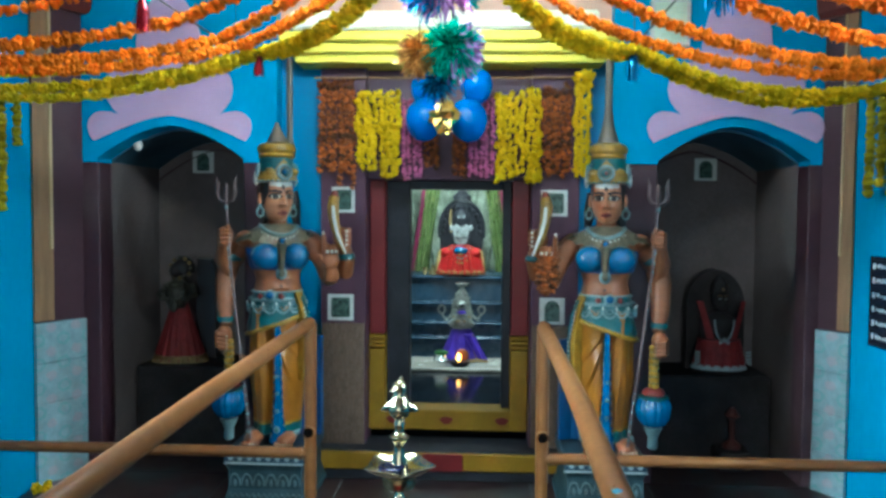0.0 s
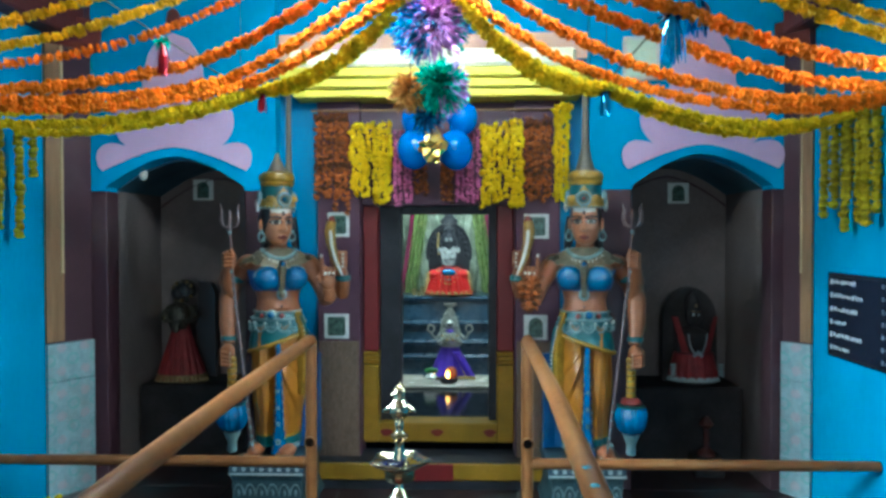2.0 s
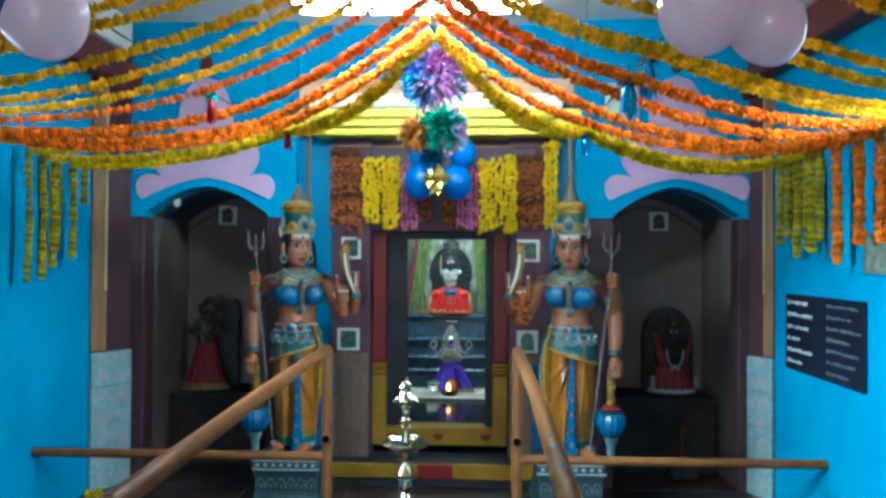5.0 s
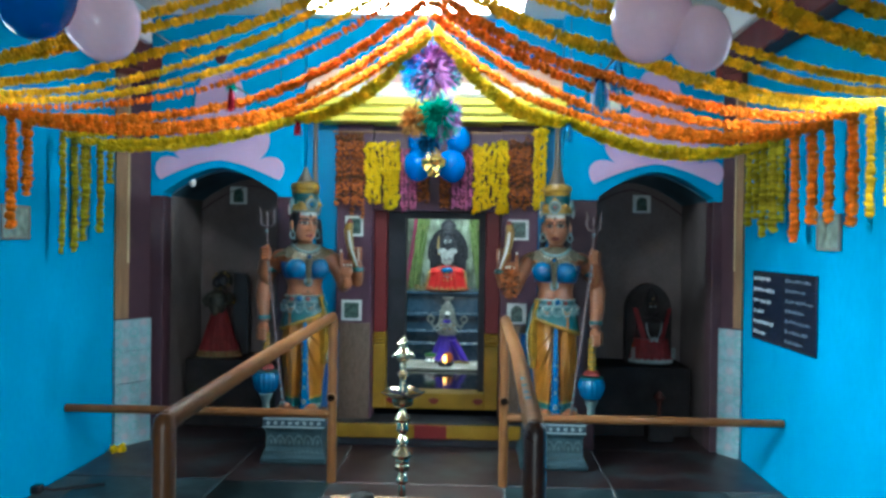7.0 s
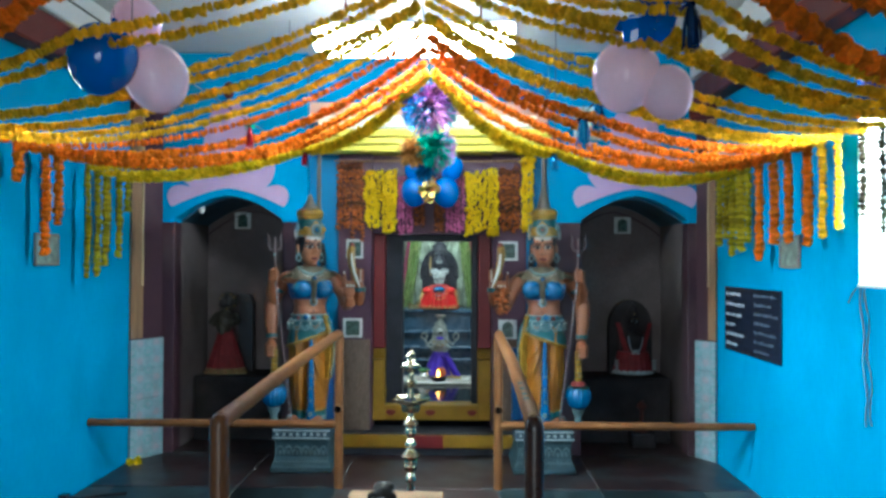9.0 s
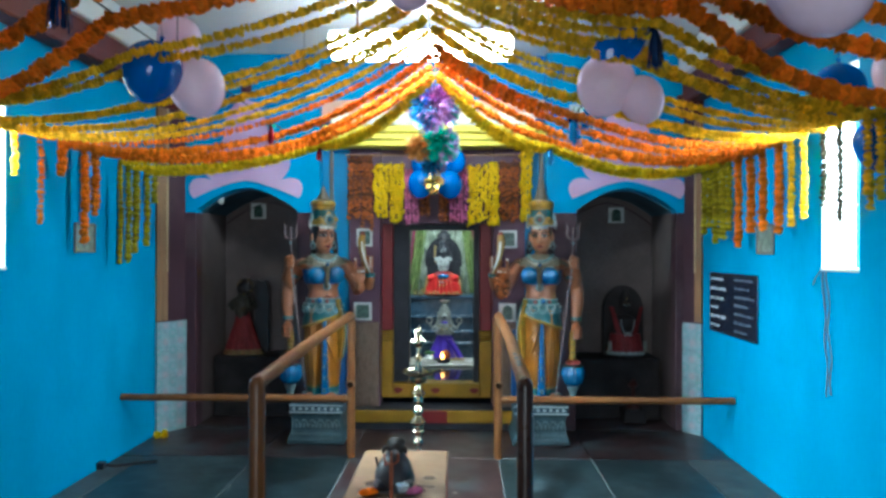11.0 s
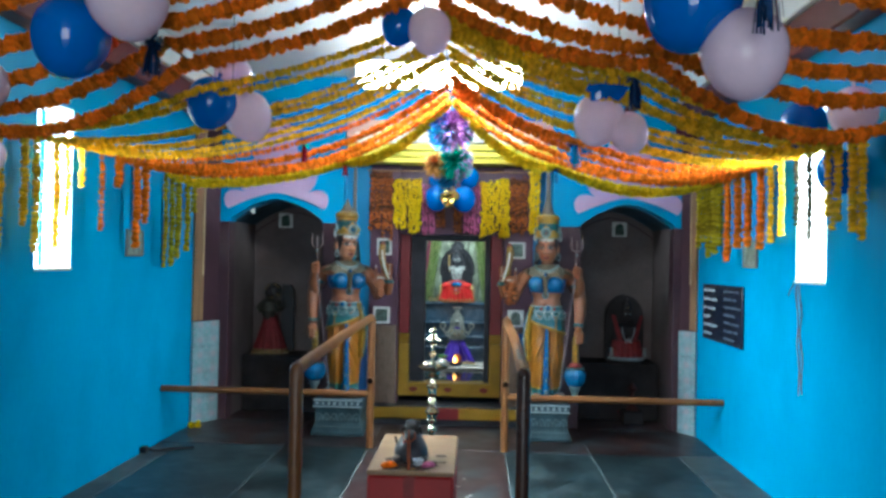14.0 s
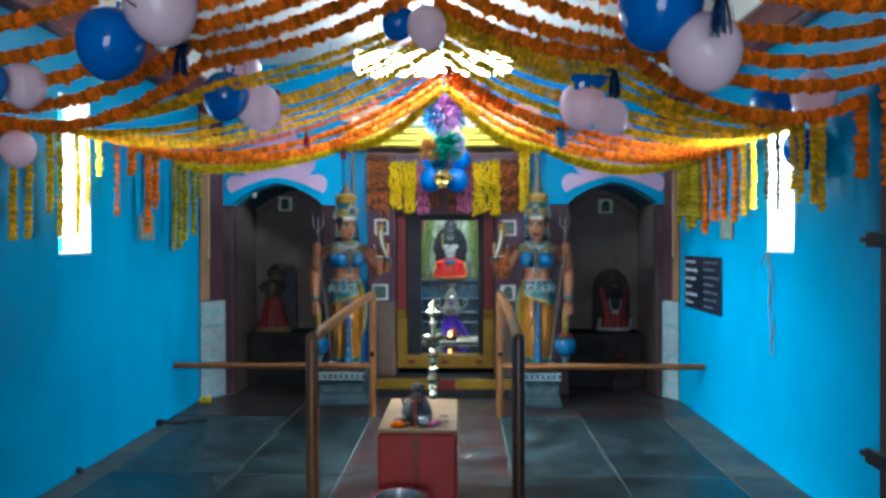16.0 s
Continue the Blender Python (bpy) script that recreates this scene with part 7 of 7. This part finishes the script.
for nm, c, m, lab in (("fallen_flower", (-0.335, 0.90, 0.49), MARO, "orange marigold head lying on the slab"), ("fallen_flower", (-0.17, 0.93, 0.488), ROSE, "crushed magenta blossom lying on the slab")):
    g = Flowers(int(c[0] * -100))
    for k in range(3):
        g.head((c[0] + 0.014 * (k - 1), c[1] + 0.008 * k, c[2]), Vector((0.1 * k, 0, 1)).normalized(), 0.019)
    solid(nm, g, m, lab, "flower", "offered flowers", at=c)

# ---------------------------------------------------------------- balloons, foil pompoms, tassels
BALLOON_B = mat("blue_balloon", (0.0, 0.125, 0.48), 0.09, var=0.06, bump=0, coat=0.15, spec=0.35, thin=0.2)
BALLOON_P = mat("pink_balloon", (0.92, 0.71, 0.79), 0.09, var=0.05, bump=0, coat=0.4, thin=0.4)


def balloon(c, r, m, lean=(0, 0), up=0.3):
    b = thing("balloon", c, "glossy royal blue party balloon hung on a thread" if m is BALLOON_B else "glossy pale pink party balloon hung on a thread", "balloon", "party balloons")
    ax = Vector((lean[0], lean[1], 1)).normalized()
    q = Vector((0, 0, 1)).rotation_difference(ax).to_matrix()
    g = Mesh()
    prof = []
    for i in range(19):
        a = math.pi * i / 18
        rr = r * math.sin(a) * (1 - 0.10 * math.cos(a))
        prof.append((max(rr, 0.0006), -r * 1.10 * math.cos(a)))
    rings = [[Vector(c) + q @ Vector((p * math.cos(t), p * math.sin(t), z)) for t in (2 * math.pi * j / 28 for j in range(28))] for p, z in prof]
    g.rings(rings, 0, False)
    part("skin", g, m, b, smooth=True)
    top = Vector(c) + q @ Vector((0, 0, r * 1.09))
    part("neck", Mesh().sweep([top, top + ax * 0.012, top + ax * 0.022], [0.005, 0.007, 0.010], 10), m, b, smooth=True)
    part("thread", Mesh().sweep([top + ax * 0.02, Vector((top.x, top.y, top.z + up))], 0.0015, 5), STRING, b)


for c, r, m, ln in (((-1.162, 0.938, 2.05), 0.108, BALLOON_B, (0.3, 0)), ((-1.033, 1.068, 2.017), 0.108, BALLOON_P, (-0.4, 0.1)),
                    ((0.551, 1.005, 2.008), 0.109, BALLOON_P, (0.3, 0)), ((0.683, 0.985, 1.950), 0.084, BALLOON_P, (-0.5, 0)),
                    ((-1.222, -0.132, 2.028), 0.114, BALLOON_B, (0.2, 0)), ((-1.03, -0.175, 2.140), 0.120, BALLOON_P, (-0.2, 0)),
                    ((0.565, -0.42, 2.052), 0.124, BALLOON_B, (0.3, 0)), ((0.692, -0.449, 1.906), 0.106, BALLOON_P, (-0.2, 0)),
                    ((-0.317, 0.788, 2.350), 0.075, BALLOON_B, (0.3, 0)), ((-0.185, 0.764, 2.322), 0.090, BALLOON_P, (-0.2, 0)),
                    ((1.715, 1.27, 1.822), 0.097, BALLOON_B, (0, 0)), ((1.542, 1.246, 2.033), 0.105, BALLOON_B, (0, 0)), ((1.607, 0.905, 2.033), 0.10, BALLOON_P, (0, 0)),
                    ((-1.12, 1.10, 2.215), 0.085, BALLOON_P, (0.3, 0)),
                    ((-2.11, 0.83, 1.79), 0.080, BALLOON_P, (0, 0)), ((-1.735, 0.24, 1.965), 0.082, BALLOON_P, (0, 0)), ((-1.80, 0.10, 1.95), 0.075, BALLOON_B, (0.2, 0))):
    balloon(c, r, m, ln, 0.06 if c[1] < 2 else 0.3)
for c, r in (((-0.305, 3.93, 1.89), 0.100), ((-0.085, 3.93, 1.885), 0.100), ((-0.30, 4.0, 2.055), 0.085), ((-0.045, 4.0, 2.07), 0.085)):
    balloon(c, r, BALLOON_B, (0.2 if c[0] < -0.2 else -0.2, 0), 0.12)


def foil(name, rgb):
    return mat(name, rgb, 0.15, metal=0.55, var=0.3, scale=50, bump=0.2, island=0.7)


FOIL = {"violet": foil("violet_foil", (0.78, 0.38, 0.92)), "green": foil("green_foil", (0.03, 0.62, 0.46)), "blue": foil("blue_foil", (0.05, 0.42, 0.92)),
        "copper": foil("copper_foil", (0.78, 0.38, 0.10)), "gold": mat("gold_foil", (0.95, 0.62, 0.16), 0.14, metal=0.95, var=0.1, bump=0.1), "red": foil("red_foil", (0.45, 0.02, 0.04)), "dark": foil("dark_blue_foil", (0.02, 0.06, 0.16))}


def pompom(c, r, cols, n, label, seed):
    rr = random.Random(seed)
    p = thing("foil_pompom", c, label, "decoration", "foil decorations")
    share = n // len(cols)
    for i, (cname, way) in enumerate(cols):
        g = Mesh()
        for k in range(share):
            d = Vector((rr.gauss(0, 1), rr.gauss(0, 1), rr.gauss(0, 1))).normalized()
            d = (d + Vector(way) * 1.1).normalized()
            s = d.orthogonal().normalized()
            s = Matrix.Rotation(rr.uniform(0, 6.28), 3, d) @ s
            w, ln = rr.uniform(0.0018, 0.0042) * r / 0.12, r * rr.uniform(0.55, 1.10)
            curl = s * rr.uniform(-0.22, 0.22) * ln
            a, b, e = Vector(c), Vector(c) + d * ln * rr.uniform(0.5, 0.75) + curl, Vector(c) + d * ln + curl * rr.uniform(-0.6, 1.8) + Vector((0, 0, -0.10 * ln))
            o = s.cross(d) * w * rr.uniform(-1.6, 1.6)
            g.add([a - s * w, a + s * w, b + s * w * 1.6 + o, b - s * w * 1.6 + o, e + s * w * 0.7, e - s * w * 0.7], [(0, 1, 2, 3), (3, 2, 4, 5)])
        part("tinsel", g, FOIL[cname], p, cname + " foil strips")
    part("core", Mesh().ball(c, r * 0.25, r * 0.25, r * 0.25, 0, 10, 8), FOIL[cols[0][0]], p, smooth=True)
    part("cord", Mesh().sweep(pipe_pts(c, (c[0], c[1] - 0.02, c[2] + r * 1.2)), 0.003, 6), STRING, p)


pompom((-0.165, 2.84, 2.275), 0.155, (("violet", (0.45, -0.6, 0.1)), ("blue", (-1.3, -0.3, 0)), ("green", (1.5, 0.1, -0.1)), ("violet", (0.1, -0.8, -0.3)), ("blue", (-0.8, -0.7, -0.5)), ("violet", (0.6, -0.9, 0.2))), 2700, "round violet and blue foil pompom hung below the ridge wire", 1)
pompom((-0.14, 3.25, 2.11), 0.135, (("green", (0, -0.4, 0)), ("green", (0.1, -0.1, -0.3)), ("violet", (0.9, 0.0, -0.3))), 1700, "dark green foil pompom above the shrine door", 2)
pompom((-0.275, 3.25, 2.09), 0.105, (("copper", (-0.3, -0.4, 0)), ("copper", (0, 0, -0.4))), 700, "copper foil pompom above the shrine door", 3)
pompom((-0.20, 3.35, 1.99), 0.10, (("blue", (0, -0.3, -0.2)), ("dark", (0, 0, 0))), 420, "blue foil pompom above the shrine door", 4)


def tassel(c, ln, w, cname, n, seed, top=None):
    rr = random.Random(seed)
    t = thing("foil_tassel", c, cname + " foil tassel hanging from the garland wire", "decoration", "foil tassels")
    g = Mesh()
    for k in range(n):
        a = rr.uniform(0, 6.28)
        q = w * math.sqrt(rr.random())
        tx, ty = q * math.cos(a), q * math.sin(a)
        l2 = ln * rr.uniform(0.75, 1.0)
        d = Vector((math.sin(a), -math.cos(a), 0)) * 0.0028
        p0, p1, p2 = Vector((c[0] + tx * 0.3, c[1] + ty * 0.3, c[2])), Vector((c[0] + tx, c[1] + ty, c[2] - l2 * 0.5)), Vector((c[0] + tx * 1.2, c[1] + ty * 1.2, c[2] - l2))
        g.add([p0 - d, p0 + d, p1 + d, p1 - d, p2 + d, p2 - d], [(0, 1, 2, 3), (3, 2, 4, 5)])
    part("fringe", g, FOIL[cname], t)
    g = Mesh()
    for k in range(60):
        d = Vector((rr.gauss(0, 1), rr.gauss(0, 1), rr.gauss(0, 0.6))).normalized()
        s = d.orthogonal().normalized() * 0.003
        e = Vector(c) + d * w * 1.3
        g.add([Vector(c) - s, Vector(c) + s, e + s, e - s], [(0, 1, 2, 3)])
    part("rosette", g, FOIL[top or cname], t)
    part("cord", Mesh().sweep(pipe_pts(c, (c[0], c[1], c[2] + 0.06)), 0.002, 5), STRING, t)


tassel((0.567, 1.95, 2.05), 0.14, 0.034, "blue", 60, 11, "dark")
tassel((0.633, 1.95, 2.125), 0.14, 0.030, "blue", 50, 12, "dark")
tassel((0.58, 3.12, 2.06), 0.12, 0.030, "blue", 60, 13, "dark")
tassel((0.59, 0.42, 2.06), 0.13, 0.028, "dark", 40, 14)
tassel((0.655, -0.70, 2.01), 0.12, 0.030, "dark", 46, 15, "red")
tassel((-0.955, 3.25, 2.08), 0.10, 0.022, "red", 28, 16, "dark")
tassel((-1.07, 2.38, 2.09), 0.12, 0.024, "red", 34, 17, "green")
tassel((-1.05, 0.05, 2.07), 0.12, 0.030, "dark", 40, 18)

rr = random.Random(21)
rings = []
for i in range(8):
    q = math.pi * (i + 0.5) / 8
    rings.append([Vector((-0.20, 3.82, 1.895)) + Vector((0.074 * math.sin(q) * math.cos(t), 0.040 * math.sin(q) * math.sin(t), -0.085 * math.cos(q))) * rr.uniform(0.65, 1.25) for t in (2 * math.pi * j / 11 for j in range(11))])
g = Mesh().rings(rings)
solid("foil_bow", g, FOIL["gold"], "crumpled gold foil bow between the blue balloons", "decoration", at=(-0.20, 3.82, 1.895))

# crumpled blue ribbon bow on the side wire
rr = random.Random(33)
bow = thing("ribbon_bow", (0.56, 0.62, 2.07), "crumpled royal blue ribbon bow tied to the garland wire", "decoration")
for k in range(9):
    c = Vector((0.535 + rr.uniform(-0.05, 0.05), 0.62 + rr.uniform(-0.02, 0.02), 2.085 + rr.uniform(-0.06, 0.05)))
    d = Vector((rr.uniform(-1, 1), rr.uniform(-0.4, 0.4), rr.uniform(-0.7, 0.7))).normalized()
    w = d.cross(Vector((0, 1, 0.2))).normalized() * rr.uniform(0.014, 0.022)
    o = Vector((0, 0.003, 0))
    rings = []
    for i in range(6):
        q = c + d * (0.05 * (i / 5 - 0.5) * 2) + Vector((0, -0.025 * math.sin(math.pi * i / 5), 0.008 * math.sin(5 * i + k)))
        rings.append([q - w, q + w, q + w + o, q - w + o])
    part("ribbon_loop", Mesh().rings(rings), BALLOON_B, bow)
part("knot", Mesh().ball((0.535, 0.60, 2.085), 0.018, 0.016, 0.016), BALLOON_B, bow, smooth=True)
part("cord", Mesh().sweep(pipe_pts((0.56, 0.62, 2.08), (0.60, 0.62, 2.10)), 0.003, 6), STRING, bow)

# bright open air outside the window slits
GLOW = mat("hazy_daylight", (0.9, 0.9, 0.9), 0.9, var=0.02, bump=0, emit=(0.95, 0.99, 1.0), strength=12.0)
for nm, x in (("backdrop_east", XR + 1.1), ("backdrop_west", XL - 1.1)):
    solid(nm, Mesh().box(x - 0.01, x + 0.01, -0.5, 7.0, 0.2, 4.5), GLOW, "hazy bright daylight outside the slit window", "backdrop", kind="structure")

# scattered petals on the red strip and a crumpled silver cup among the offerings
PETALS = ((-0.027, 2.462), (-0.005, 2.081), (0.017, 2.119), (-0.06, 2.30))
CUP = (-0.212, 0.915)
PETAL = mat("white_petal", (0.45, 0.44, 0.40), 0.6, var=0.15, scale=40)
for k, (x, y) in enumerate(PETALS):
    g = Mesh().rings([[(x - 0.012 + 0.024 * i / 3, y - 0.007 * math.sin(0.5 + i * 0.75) - 0.001, 0.0032 + 0.003 * (i % 2)), (x - 0.012 + 0.024 * i / 3, y + 0.007 * math.sin(0.5 + i * 0.75), 0.0045 + 0.003 * (i % 2)),
                       (x - 0.012 + 0.024 * i / 3, y, 0.0018)] for i in range(4)])
    solid("fallen_petal", g, PETAL, "small pale petal lying on the red floor strip", "petal", "fallen petals", at=(x, y, 0))
cup = thing("foil_cup", (CUP[0], CUP[1], 0.487), "small crumpled silver foil cup on the stone slab", "cup")
rr = random.Random(5)
rings = [[(CUP[0] + (r + rr.uniform(-0.004, 0.004)) * math.cos(t), CUP[1] + (r + rr.uniform(-0.004, 0.004)) * math.sin(t), 0.487 + z + rr.uniform(-0.003, 0.003)) for t in (2 * math.pi * j / 12 for j in range(12))] for r, z in ((0.012, 0.0035), (0.019, 0.008), (0.024, 0.028), (0.020, 0.030), (0.014, 0.012))]
part("foil", Mesh().rings(rings), mat("crumpled_silver_foil", (0.72, 0.80, 0.90), 0.22, metal=0.6, var=0.2, scale=40), cup)
